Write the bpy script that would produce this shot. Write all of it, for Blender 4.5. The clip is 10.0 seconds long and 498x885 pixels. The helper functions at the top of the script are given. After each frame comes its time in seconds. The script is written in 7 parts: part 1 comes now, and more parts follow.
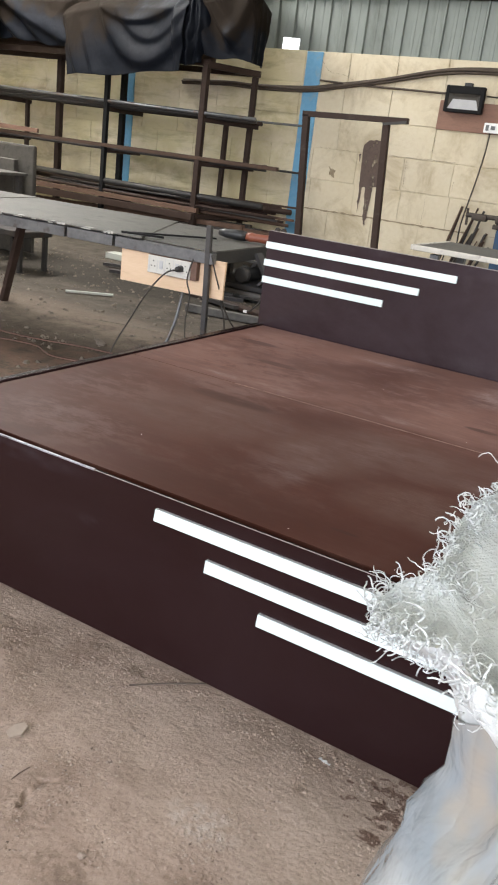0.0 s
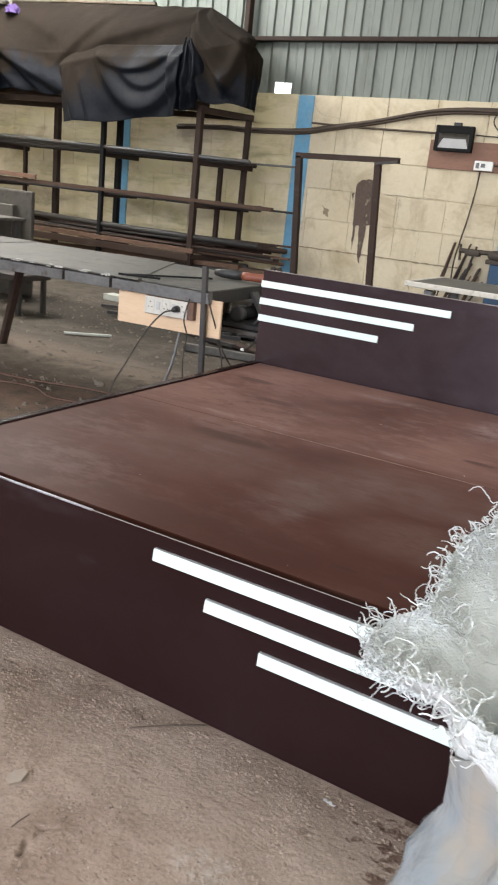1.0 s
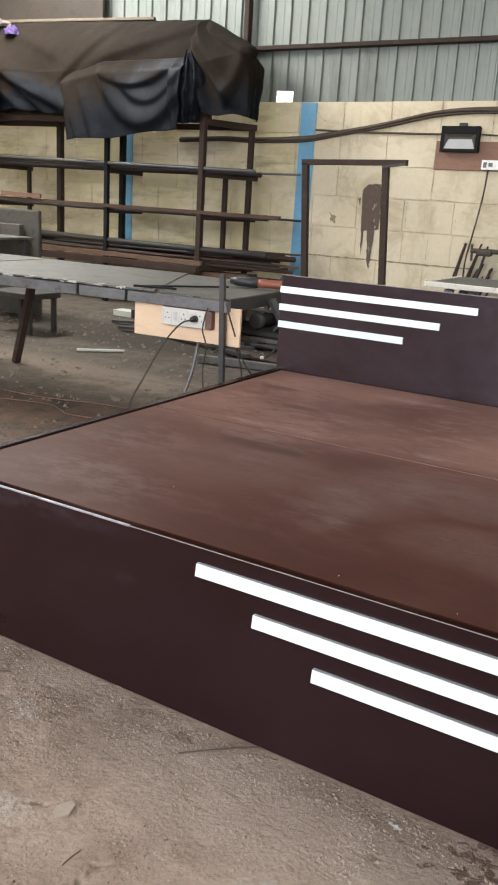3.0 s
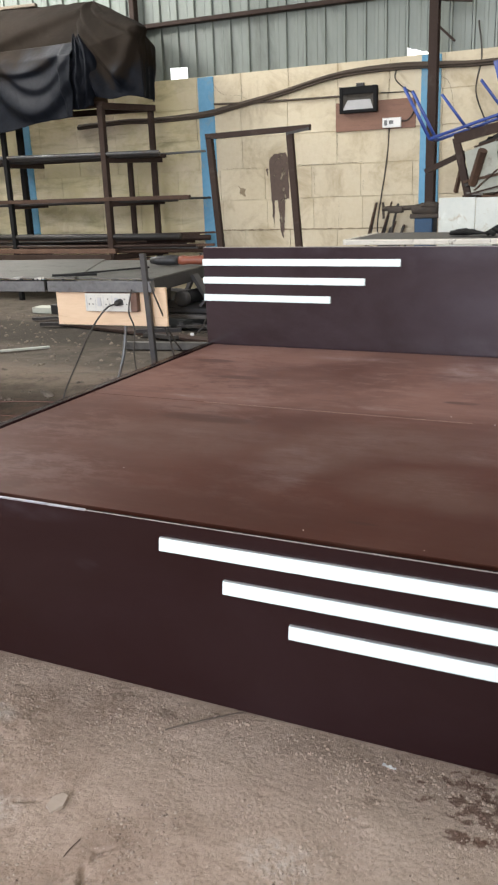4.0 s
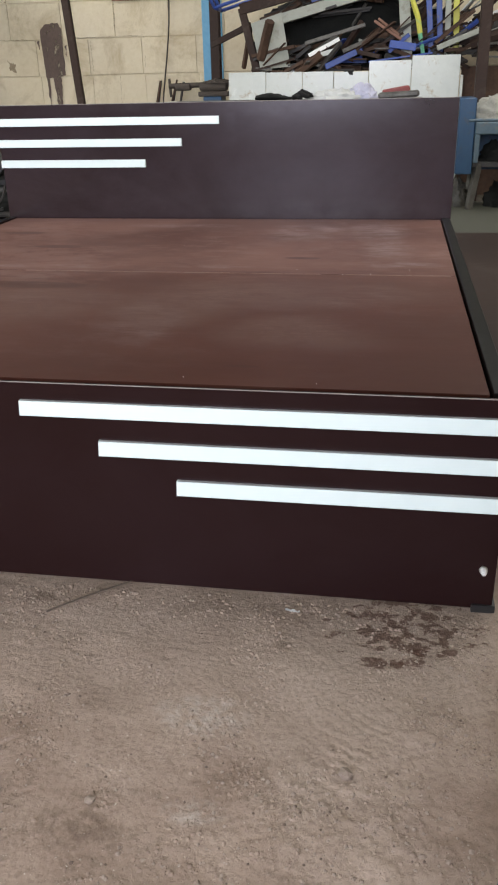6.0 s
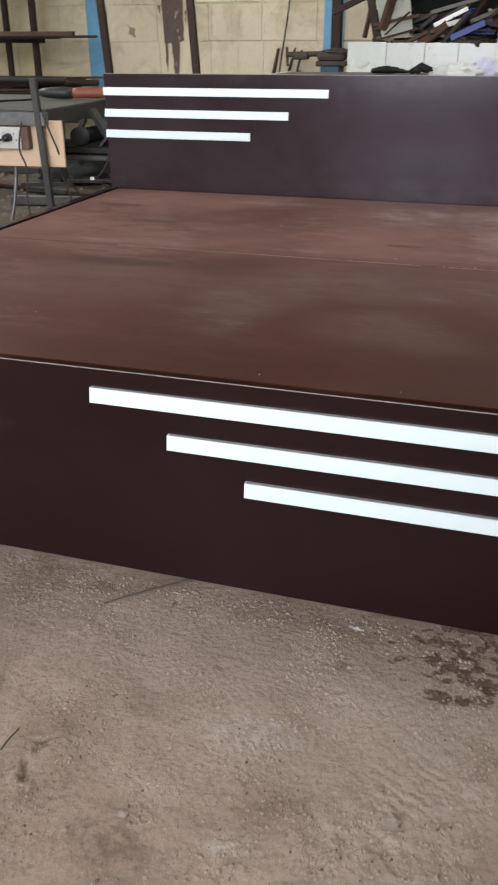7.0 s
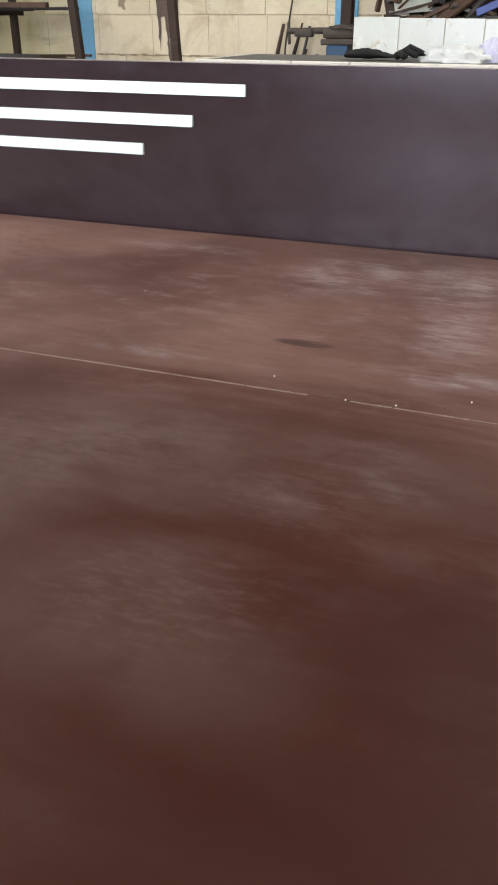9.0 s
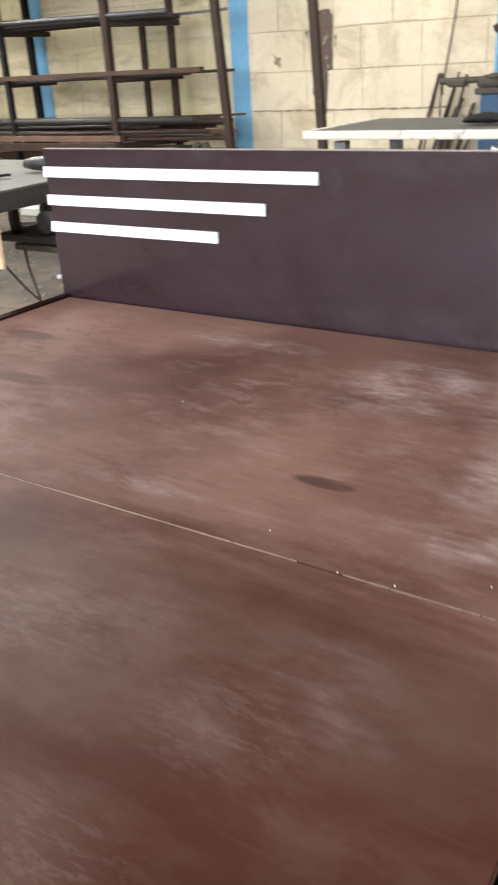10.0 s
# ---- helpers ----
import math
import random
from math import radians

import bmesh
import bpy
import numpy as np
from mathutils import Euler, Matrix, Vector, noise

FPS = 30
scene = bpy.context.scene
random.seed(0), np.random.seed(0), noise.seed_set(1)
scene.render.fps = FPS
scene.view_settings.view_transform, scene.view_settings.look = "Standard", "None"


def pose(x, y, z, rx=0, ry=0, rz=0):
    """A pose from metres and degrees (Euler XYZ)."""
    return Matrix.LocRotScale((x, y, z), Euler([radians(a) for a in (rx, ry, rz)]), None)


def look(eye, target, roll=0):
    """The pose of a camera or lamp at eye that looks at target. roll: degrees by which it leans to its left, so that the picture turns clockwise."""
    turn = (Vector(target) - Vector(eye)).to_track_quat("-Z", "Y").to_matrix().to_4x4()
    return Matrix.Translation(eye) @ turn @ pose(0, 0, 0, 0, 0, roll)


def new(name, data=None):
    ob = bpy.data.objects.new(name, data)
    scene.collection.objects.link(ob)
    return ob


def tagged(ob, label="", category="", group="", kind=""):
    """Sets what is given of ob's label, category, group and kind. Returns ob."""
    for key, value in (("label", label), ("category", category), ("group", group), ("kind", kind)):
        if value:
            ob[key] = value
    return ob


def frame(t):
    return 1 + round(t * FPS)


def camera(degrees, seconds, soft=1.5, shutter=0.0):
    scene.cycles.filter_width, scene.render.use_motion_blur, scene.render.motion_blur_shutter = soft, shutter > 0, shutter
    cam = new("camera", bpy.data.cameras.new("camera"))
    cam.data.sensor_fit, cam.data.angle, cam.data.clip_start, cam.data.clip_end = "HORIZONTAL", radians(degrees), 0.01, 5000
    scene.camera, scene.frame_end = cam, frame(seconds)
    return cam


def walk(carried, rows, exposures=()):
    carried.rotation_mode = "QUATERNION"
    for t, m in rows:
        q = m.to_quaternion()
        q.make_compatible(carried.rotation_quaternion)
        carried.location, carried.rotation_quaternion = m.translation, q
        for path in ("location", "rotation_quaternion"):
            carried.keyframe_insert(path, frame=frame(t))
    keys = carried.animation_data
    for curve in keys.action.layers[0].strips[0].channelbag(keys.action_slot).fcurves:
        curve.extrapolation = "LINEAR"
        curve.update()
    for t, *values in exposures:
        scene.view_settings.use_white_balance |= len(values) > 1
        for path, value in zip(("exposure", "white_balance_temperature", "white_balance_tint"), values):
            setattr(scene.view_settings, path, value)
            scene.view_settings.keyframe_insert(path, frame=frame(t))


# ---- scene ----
cam = camera(33.8, 10.0, soft=2.0, shutter=0.25)
PATH = [
    (0, (1.925, -1.439, 1.217), (1.013, 0.211, 0.547), 7.3),
    (0.5, (1.941, -1.443, 1.209), (1.071, 0.239, 0.566), 8.1),
    (1, (1.934, -1.440, 1.221), (0.998, 0.229, 0.636), 6.1),
    (1.5, (1.903, -1.421, 1.196), (0.868, 0.194, 0.63), 3.0),
    (2, (1.873, -1.428, 1.194), (0.847, 0.189, 0.615), 3.7),
    (2.2, (1.862, -1.419, 1.196), (0.843, 0.198, 0.607), 3.9),
    (3.3, (1.831, -1.409, 1.174), (0.913, 0.286, 0.630), 2.3),
    (3.5, (1.843, -1.412, 1.174), (0.961, 0.296, 0.624), 0.8),
    (4, (1.805, -1.418, 1.132), (0.987, 0.307, 0.537), -2.2),
    (4.5, (1.744, -1.412, 1.061), (1.065, 0.345, 0.388), -4.3),
    (5, (1.672, -1.398, 1.005), (1.163, 0.381, 0.279), -5.9),
    (5.2, (1.647, -1.396, 0.988), (1.258, 0.417, 0.237), -4.1),
    (6.3, (1.597, -1.377, 0.966), (1.275, 0.402, 0.117), -1.15),
    (6.5, (1.601, -1.367, 0.975), (1.242, 0.399, 0.109), -1.6),
    (7, (1.617, -1.279, 0.983), (1.083, 0.438, 0.106), -0.2),
    (7.5, (1.535, -1.06, 0.982), (1.096, 0.612, -0.025), 6.2),
    (7.8, (1.450, -0.872, 1.015), (1.043, 0.826, 0.040), 4.9),
    (8, (1.465, -0.759, 1.020), (1.084, 0.967, 0.104), 5.1),
    (8.5, (1.622, -0.436, 0.991), (1.079, 1.256, 0.071), 3.7),
    (9, (1.746, -0.193, 0.980), (1.124, 1.468, 0.060), 0.2),
    (9.5, (1.884, 0.047, 0.977), (1.072, 1.657, 0.112), -7.7),
    (10, (1.898, 0.145, 1.067), (0.889, 1.657, 0.232), -3.2),
]
EXPOSURE = ((0, 0.05), (1.0, 0.0), (1.5, -0.22), (2, -0.10), (3.4, 0.06), (4.2, 0.08), (5, -0.08), (6.3, -0.28), (7, -0.25), (7.5, -0.27), (8, -0.28), (8.5, -0.38), (9, 0.20), (9.5, 0.56), (10, 0.68))
walk(cam, [(t, look(e, g, r)) for t, e, g, r in PATH], EXPOSURE)

# ---- world, sky and daylight ----
world = bpy.data.worlds.new("world")
scene.world = world
world.use_nodes = True
wn = world.node_tree
sky = wn.nodes.new("ShaderNodeTexSky")
sky.sky_type = "NISHITA"
sky.sun_disc = False
sky.sun_elevation = radians(50)
sky.sun_rotation = radians(200)
wn.nodes["Background"].inputs[1].default_value = 0.12
wn.links.new(sky.outputs[0], wn.nodes["Background"].inputs[0])


def daylight(name, m, sx, sy, watts, colour=(1.0, 0.98, 0.95)):
    """A rectangle of sky light that stands in an opening of the shed."""
    data = bpy.data.lights.new(name, "AREA")
    data.shape, data.size, data.size_y, data.energy, data.color = "RECTANGLE", sx, sy, watts, colour
    ob = new(name, data)
    ob.matrix_world = m
    return ob


SKYLIGHTS = [(-6.4, -5.0), (2.6, 3.8)]      # x ranges of the translucent roof strips
for (a, b), watts in zip(SKYLIGHTS, (800, 210)):
    daylight("skylight_daylight", pose((a + b) / 2, 3.6, 4.93), b - a - 0.1, 5.6, watts, (1.0, 0.97, 0.93))
# Unseen high opening, assumed for front light and set clear of board reflections.
daylight("clerestory_daylight", pose(0.0, -5.9, 3.25, 90, 0, 0), 11.8, 2.5, 665, (0.985, 0.99, 0.985))
# Unseen low opening, assumed from the bluish glow on the headboard.
daylight("window_daylight", pose(0.56, -5.93, 1.58, 90, 0, 0), 1.75, 0.68, 238, (0.81, 0.81, 1.0))


# ---- materials ----
def nodes_of(name):
    m = bpy.data.materials.new(name)
    m.use_nodes = True
    t = m.node_tree
    return m, t, t.nodes["Principled BSDF"]


def put(t, kind, **inputs):
    n = t.nodes.new(kind)
    for k, v in inputs.items():
        n.inputs[k.replace("_", " ")].default_value = v
    return n


def coords(t, stretch=(1, 1, 1), shift=(0, 0, 0)):
    tc = t.nodes.new("ShaderNodeNewGeometry")
    mp = t.nodes.new("ShaderNodeMapping")
    mp.inputs["Scale"].default_value = stretch
    mp.inputs["Location"].default_value = shift
    t.links.new(tc.outputs["Position"], mp.inputs["Vector"])
    return mp.outputs[0]


def ramp(t, fac, a, b, ca=(0, 0, 0, 1), cb=(1, 1, 1, 1)):
    r = t.nodes.new("ShaderNodeValToRGB")
    r.color_ramp.elements[0].position, r.color_ramp.elements[1].position = a, b
    r.color_ramp.elements[0].color, r.color_ramp.elements[1].color = ca, cb
    t.links.new(fac, r.inputs[0])
    return r.outputs[0]


def mixc(t, fac, a, b, blend="MIX"):
    n = t.nodes.new("ShaderNodeMix")
    n.data_type, n.blend_type = "RGBA", blend
    for sock, v in ((n.inputs[0], fac), (n.inputs[6], a), (n.inputs[7], b)):
        if isinstance(v, (int, float, tuple)):
            sock.default_value = v
        else:
            t.links.new(v, sock)
    return n.outputs[2]


def noise_of(t, vec, scale, detail=6, rough=0.6, dist=0.0):
    n = put(t, "ShaderNodeTexNoise", Scale=scale, Detail=detail, Roughness=rough, Distortion=dist)
    t.links.new(vec, n.inputs["Vector"])
    return n.outputs[0]


def c4(c):
    return (c[0], c[1], c[2], 1)


def surface(name, base, second, stain=None, big=1.5, small=30, rough=(0.5, 0.7), metal=0.0, bump=0.15, relief=60,
            stretch=(1, 1, 1), vary=0.0, stain_at=(0.55, 0.72), spec=0.5, depth=0.01):
    """A worn surface: two colours mixed at a large and a small scale, a stain, fine relief, and a tint piece by piece."""
    m, t, p = nodes_of(name)
    v = coords(t, stretch)
    large = noise_of(t, v, big, 5, 0.6)
    fine = noise_of(t, v, small, 6, 0.65)
    both = mixc(t, 0.45, large, fine)
    col = mixc(t, ramp(t, both, 0.32, 0.68), c4(base), c4(second))
    if stain:
        s = noise_of(t, v, big * 2.3, 8, 0.7, 0.6)
        col = mixc(t, ramp(t, s, *stain_at), col, c4(stain))
    if vary:
        info = t.nodes.new("ShaderNodeObjectInfo")
        hsv = t.nodes.new("ShaderNodeHueSaturation")
        mr = put(t, "ShaderNodeMapRange", To_Min=1 - vary, To_Max=1 + vary)
        t.links.new(info.outputs["Random"], mr.inputs[0])
        t.links.new(mr.outputs[0], hsv.inputs["Value"])
        t.links.new(col, hsv.inputs["Color"])
        col = hsv.outputs[0]
    t.links.new(col, p.inputs["Base Color"])
    rr = put(t, "ShaderNodeMapRange", To_Min=rough[0], To_Max=rough[1])
    t.links.new(both, rr.inputs[0])
    t.links.new(rr.outputs[0], p.inputs["Roughness"])
    p.inputs["Metallic"].default_value = metal
    p.inputs["Specular IOR Level"].default_value = spec
    if bump:
        b = put(t, "ShaderNodeBump", Strength=bump, Distance=depth)
        t.links.new(noise_of(t, v, relief, 6, 0.7), b.inputs["Height"])
        t.links.new(b.outputs[0], p.inputs["Normal"])
    return m


M_BLOCK = surface("painted_block", (0.60, 0.515, 0.355), (0.70, 0.63, 0.485), (0.43, 0.35, 0.22), 1.1, 22, (0.75, 0.9), bump=0.7, relief=28, vary=0.02, stain_at=(0.50, 0.72))
def tint_rack_wall(m):
    """Olive wall stains behind the stock rack, its shade painted in as dark bands."""
    t = m.node_tree
    p = [n for n in t.nodes if n.bl_idname == "ShaderNodeBsdfPrincipled"][0]
    old = p.inputs["Base Color"].links[0].from_socket
    geo = t.nodes.new("ShaderNodeNewGeometry")
    sep = t.nodes.new("ShaderNodeSeparateXYZ")
    t.links.new(geo.outputs["Position"], sep.inputs[0])
    run = put(t, "ShaderNodeMapRange", From_Min=-2.45, From_Max=-2.95)
    t.links.new(sep.outputs[0], run.inputs[0])
    blotch = ramp(t, noise_of(t, coords(t, (1, 1, 1.6), (2, 0, 0)), 1.5, 7, 0.62, 0.4), 0.36, 0.60)
    shade_bands = ramp(t, noise_of(t, coords(t, (0.7, 1, 2.6)), 1.9, 7, 0.65, 0.5), 0.50, 0.68)
    col = mixc(t, mixc(t, 1.0, run.outputs[0], mixc(t, 0.75, (0, 0, 0, 1), blotch), "MULTIPLY"), old, (0.56, 0.495, 0.275, 1))
    col = mixc(t, mixc(t, 1.0, run.outputs[0], mixc(t, 0.70, (0, 0, 0, 1), shade_bands), "MULTIPLY"), col, (0.25, 0.215, 0.12, 1))
    t.links.new(col, p.inputs["Base Color"])


tint_rack_wall(M_BLOCK)
M_MORTAR = surface("mortar", (0.56, 0.48, 0.34), (0.66, 0.58, 0.43), None, 2, 40, (0.85, 0.95), bump=0.4)
M_BLUE = surface("blue_limewash", (0.11, 0.30, 0.48), (0.18, 0.40, 0.58), (0.30, 0.36, 0.36), 2.0, 25, (0.7, 0.9), bump=0.3)
M_SHEET = surface("coated_sheet", (0.172, 0.194, 0.176), (0.222, 0.246, 0.224), (0.10, 0.112, 0.096), 1.1, 16, (0.35, 0.5), 0.25, bump=0.05, stretch=(1, 1, 0.25))
M_OXIDE = surface("red_oxide_steel", (0.028, 0.017, 0.013), (0.050, 0.031, 0.024), (0.070, 0.052, 0.042), 3, 40, (0.5, 0.75), 0.05, bump=0.15, vary=0.15, spec=0.22)
M_STEEL = surface("grey_steel", (0.105, 0.108, 0.110), (0.185, 0.188, 0.190), (0.15, 0.10, 0.07), 3, 35, (0.35, 0.55), 0.6, bump=0.1, vary=0.25)
M_DARKSTEEL = surface("dark_steel", (0.034, 0.033, 0.034), (0.068, 0.063, 0.059), (0.075, 0.05, 0.036), 3, 35, (0.4, 0.65), 0.2, bump=0.15, vary=0.2, spec=0.3)
M_DARKCHANNEL = surface("painted_channel", (0.075, 0.075, 0.076), (0.15, 0.148, 0.145), (0.05, 0.035, 0.027), 5, 40, (0.4, 0.65), 0.35, bump=0.15, vary=0.2)
M_VICE = surface("oily_iron", (0.045, 0.036, 0.029), (0.085, 0.068, 0.055), (0.11, 0.085, 0.065), 9, 60, (0.55, 0.8), 0.3, bump=0.4)
M_LAMPBOARD = surface("red_brown_board", (0.19, 0.095, 0.062), (0.26, 0.135, 0.09), (0.14, 0.07, 0.05), 3, 30, (0.5, 0.7), bump=0.1, stretch=(1, 5, 5))
M_RUST = surface("rusty_scrap", (0.050, 0.030, 0.021), (0.120, 0.072, 0.050), (0.06, 0.045, 0.04), 4, 40, (0.6, 0.85), 0.1, bump=0.3, vary=0.35, spec=0.25)
M_TABLEPLATE = surface("worn_table_plate", (0.050, 0.047, 0.042), (0.150, 0.143, 0.128), (0.026, 0.022, 0.018), 4.5, 30, (0.4, 0.65), 0.25, bump=0.2, vary=0.12)
M_PLY = surface("bare_plywood", (0.60, 0.42, 0.27), (0.70, 0.52, 0.35), (0.48, 0.32, 0.20), 2, 18, (0.55, 0.7), bump=0.1, stretch=(1, 1, 7))
M_WOOD = surface("brown_board", (0.115, 0.062, 0.042), (0.17, 0.095, 0.066), (0.075, 0.045, 0.034), 3, 30, (0.5, 0.7), bump=0.1, stretch=(1, 5, 5))
M_WHITEPAINT = surface("white_plastic", (0.78, 0.78, 0.76), (0.84, 0.84, 0.82), None, 6, 60, (0.3, 0.45), bump=0.02)
M_SWITCH = surface("yellowed_plastic", (0.50, 0.485, 0.43), (0.60, 0.585, 0.53), (0.33, 0.30, 0.25), 9, 60, (0.35, 0.5), bump=0.02)
M_BLACK = surface("black_plastic", (0.012, 0.012, 0.013), (0.022, 0.022, 0.022), (0.05, 0.045, 0.04), 6, 50, (0.35, 0.6), bump=0.05)
M_CABLE = surface("black_cable", (0.015, 0.014, 0.013), (0.05, 0.04, 0.03), None, 6, 50, (0.5, 0.7), bump=0.05)
M_CABLEBROWN = surface("dusty_cable", (0.05, 0.035, 0.025), (0.10, 0.075, 0.055), None, 6, 50, (0.6, 0.8), bump=0.1)
M_TILE = surface("white_tile", (0.53, 0.565, 0.53), (0.62, 0.65, 0.61), (0.40, 0.34, 0.24), 4, 30, (0.15, 0.35), bump=0.03, vary=0.05, stain_at=(0.57, 0.70))
M_ORANGE = surface("orange_plastic", (0.19, 0.052, 0.028), (0.25, 0.08, 0.042), (0.12, 0.06, 0.045), 9, 60, (0.4, 0.6), bump=0.05)
M_BLUEPAINT = surface("blue_paint", (0.022, 0.05, 0.24), (0.04, 0.085, 0.32), (0.10, 0.10, 0.16), 5, 40, (0.35, 0.55), bump=0.06, vary=0.2)
M_TEAL = surface("teal_machine_paint", (0.008, 0.045, 0.11), (0.014, 0.065, 0.14), (0.04, 0.05, 0.065), 4, 30, (0.4, 0.6), bump=0.06)
M_PALEBOARD = surface("pale_grey_board", (0.31, 0.325, 0.285), (0.40, 0.415, 0.365), (0.21, 0.195, 0.155), 3, 30, (0.55, 0.75), bump=0.08, vary=0.12)
M_BENCHEDGE = surface("chipped_cream_edge", (0.52, 0.49, 0.415), (0.64, 0.61, 0.535), (0.15, 0.13, 0.105), 9, 50, (0.5, 0.7), bump=0.2, stretch=(1, 1, 0.5), stain_at=(0.56, 0.66))
M_GREYBOARD = surface("dirty_grey_board", (0.036, 0.032, 0.026), (0.082, 0.074, 0.061), (0.022, 0.019, 0.015), 5, 24, (0.6, 0.8), bump=0.2)
M_TEALGREY = surface("faded_blue_paint", (0.045, 0.085, 0.115), (0.085, 0.125, 0.150), (0.13, 0.12, 0.10), 5, 40, (0.45, 0.65), bump=0.1)
M_OLIVE = surface("dusty_olive_board", (0.060, 0.062, 0.046), (0.085, 0.086, 0.064), (0.045, 0.042, 0.032), 3, 30, (0.55, 0.75), bump=0.1)
M_BROWNSHEET = surface("dull_brown_laminate", (0.030, 0.017, 0.013), (0.046, 0.027, 0.021), (0.060, 0.043, 0.035), 2, 20, (0.45, 0.65), bump=0.04, spec=0.25)
M_DULLCLOTH = surface("grubby_cloth", (0.24, 0.235, 0.20), (0.36, 0.35, 0.31), (0.12, 0.11, 0.09), 9, 60, (0.8, 0.95), bump=0.4)
M_GREEN = surface("green_plastic_strip", (0.10, 0.36, 0.22), (0.16, 0.45, 0.29), None, 8, 50, (0.4, 0.6), bump=0.03)
M_CHIPPEDPAINT = surface("chipped_white_paint", (0.30, 0.29, 0.265), (0.55, 0.54, 0.50), (0.12, 0.11, 0.095), 20, 70, (0.5, 0.7), bump=0.2)
M_YELLOW = surface("yellow_green_strip", (0.52, 0.50, 0.07), (0.60, 0.57, 0.12), (0.2, 0.5, 0.3), 4, 30, (0.4, 0.6), bump=0.03)
M_RED = surface("faded_red_plastic", (0.17, 0.028, 0.026), (0.23, 0.05, 0.045), (0.15, 0.06, 0.05), 6, 40, (0.4, 0.6), bump=0.05)
M_PURPLE = surface("purple_cloth", (0.045, 0.022, 0.10), (0.075, 0.04, 0.15), None, 8, 60, (0.7, 0.9), bump=0.3)
M_CLOTH = surface("black_cloth", (0.006, 0.0065, 0.006), (0.016, 0.0165, 0.0155), None, 10, 80, (0.75, 0.95), bump=0.4, spec=0.2)
M_WHITEBAG = surface("thin_white_bag", (0.72, 0.73, 0.73), (0.80, 0.80, 0.80), None, 12, 60, (0.3, 0.5), bump=0.5, relief=25)
M_CONCRETE = surface("dusty_concrete", (0.20, 0.18, 0.155), (0.27, 0.245, 0.21), (0.13, 0.115, 0.10), 1.2, 20, (0.75, 0.92), bump=0.3)
M_LILAC = surface("lilac_bag", (0.40, 0.40, 0.52), (0.50, 0.50, 0.60), None, 12, 60, (0.3, 0.5), bump=0.5, relief=25)
M_THINBAG = surface("crumpled_bag", (0.46, 0.47, 0.45), (0.60, 0.61, 0.59), None, 14, 60, (0.3, 0.5), bump=0.6, relief=25)
M_DULLBAG = surface("dusty_plastic_sheet", (0.10, 0.085, 0.075), (0.19, 0.17, 0.155), (0.07, 0.055, 0.045), 8, 40, (0.5, 0.7), bump=0.4)
M_LATH = surface("weathered_lath", (0.115, 0.090, 0.062), (0.18, 0.145, 0.105), (0.075, 0.058, 0.042), 4, 30, (0.6, 0.8), bump=0.15)
M_CHIP = surface("concrete_chips", (0.075, 0.060, 0.045), (0.215, 0.180, 0.140), (0.065, 0.055, 0.045), 7, 60, (0.8, 0.95), bump=0.3)
M_DARKPANEL = surface("dark_board_panel", (0.034, 0.027, 0.020), (0.055, 0.044, 0.033), (0.025, 0.02, 0.016), 2, 20, (0.6, 0.8), bump=0.15)
M_CHIPPALE = surface("tile_chip", (0.27, 0.215, 0.17), (0.33, 0.27, 0.22), (0.22, 0.17, 0.13), 20, 60, (0.6, 0.8), bump=0.1)
M_REDWIRE = surface("red_wire", (0.13, 0.058, 0.045), (0.19, 0.09, 0.07), None, 20, 90, (0.5, 0.7), bump=0.05)
M_MATTBLACK = surface("matt_black_metal", (0.007, 0.007, 0.008), (0.014, 0.014, 0.014), None, 6, 50, (0.6, 0.8), bump=0.05, spec=0.15)
M_DARKEARTH = surface("dark_earth", (0.085, 0.060, 0.045), (0.14, 0.10, 0.076), None, 20, 90, (0.85, 0.95), bump=0.3)
M_TWIG = surface("dry_twig", (0.045, 0.028, 0.020), (0.075, 0.048, 0.034), None, 20, 90, (0.7, 0.9), bump=0.3)
M_STONE = surface("pebble", (0.20, 0.152, 0.120), (0.35, 0.285, 0.235), (0.13, 0.10, 0.08), 40, 90, (0.75, 0.9), bump=0.3)
M_ALU = surface("edge_profile", (0.40, 0.40, 0.41), (0.48, 0.48, 0.48), None, 8, 60, (0.3, 0.4), 0.2, bump=0.02)
M_STRIP = surface("white_gloss_strip", (0.680, 0.780, 0.765), (0.710, 0.810, 0.795), None, 3, 40, (0.16, 0.24), bump=0.01)
# Worn edge whose bluish sky glint is put into the colour.
M_GLINTEDGE = surface("worn_glint_edge", (0.16, 0.145, 0.15), (0.46, 0.46, 0.50), (0.06, 0.04, 0.042), 9, 50, (0.25, 0.45), bump=0.02, stretch=(0.5, 1, 1), stain_at=(0.50, 0.62))
M_EDGEBAND = surface("pale_edge_band", (0.20, 0.165, 0.15), (0.34, 0.30, 0.28), (0.18, 0.12, 0.11), 7, 60, (0.3, 0.5), bump=0.02, stretch=(1, 1, 1))
# Headboard's copy of the laminate; its violet sheen is put into the colour.
M_HEADWENGE = surface("sheen_tinted_laminate", (0.0175, 0.0078, 0.0088), (0.0215, 0.0108, 0.0124), (0.034, 0.0220, 0.0270), 0.8, 2.5, (0.14, 0.22), bump=0, relief=300, stretch=(0.6, 1, 1), stain_at=(0.36, 0.64), depth=0.001, spec=0.52)
M_WENGE = surface("dark_brown_laminate", (0.0150, 0.0062, 0.0060), (0.0185, 0.0080, 0.0080), (0.0235, 0.0125, 0.0138), 1.2, 9, (0.20, 0.30), bump=0, relief=300, stretch=(0.5, 1, 1), stain_at=(0.42, 0.95), depth=0.001, spec=0.16)


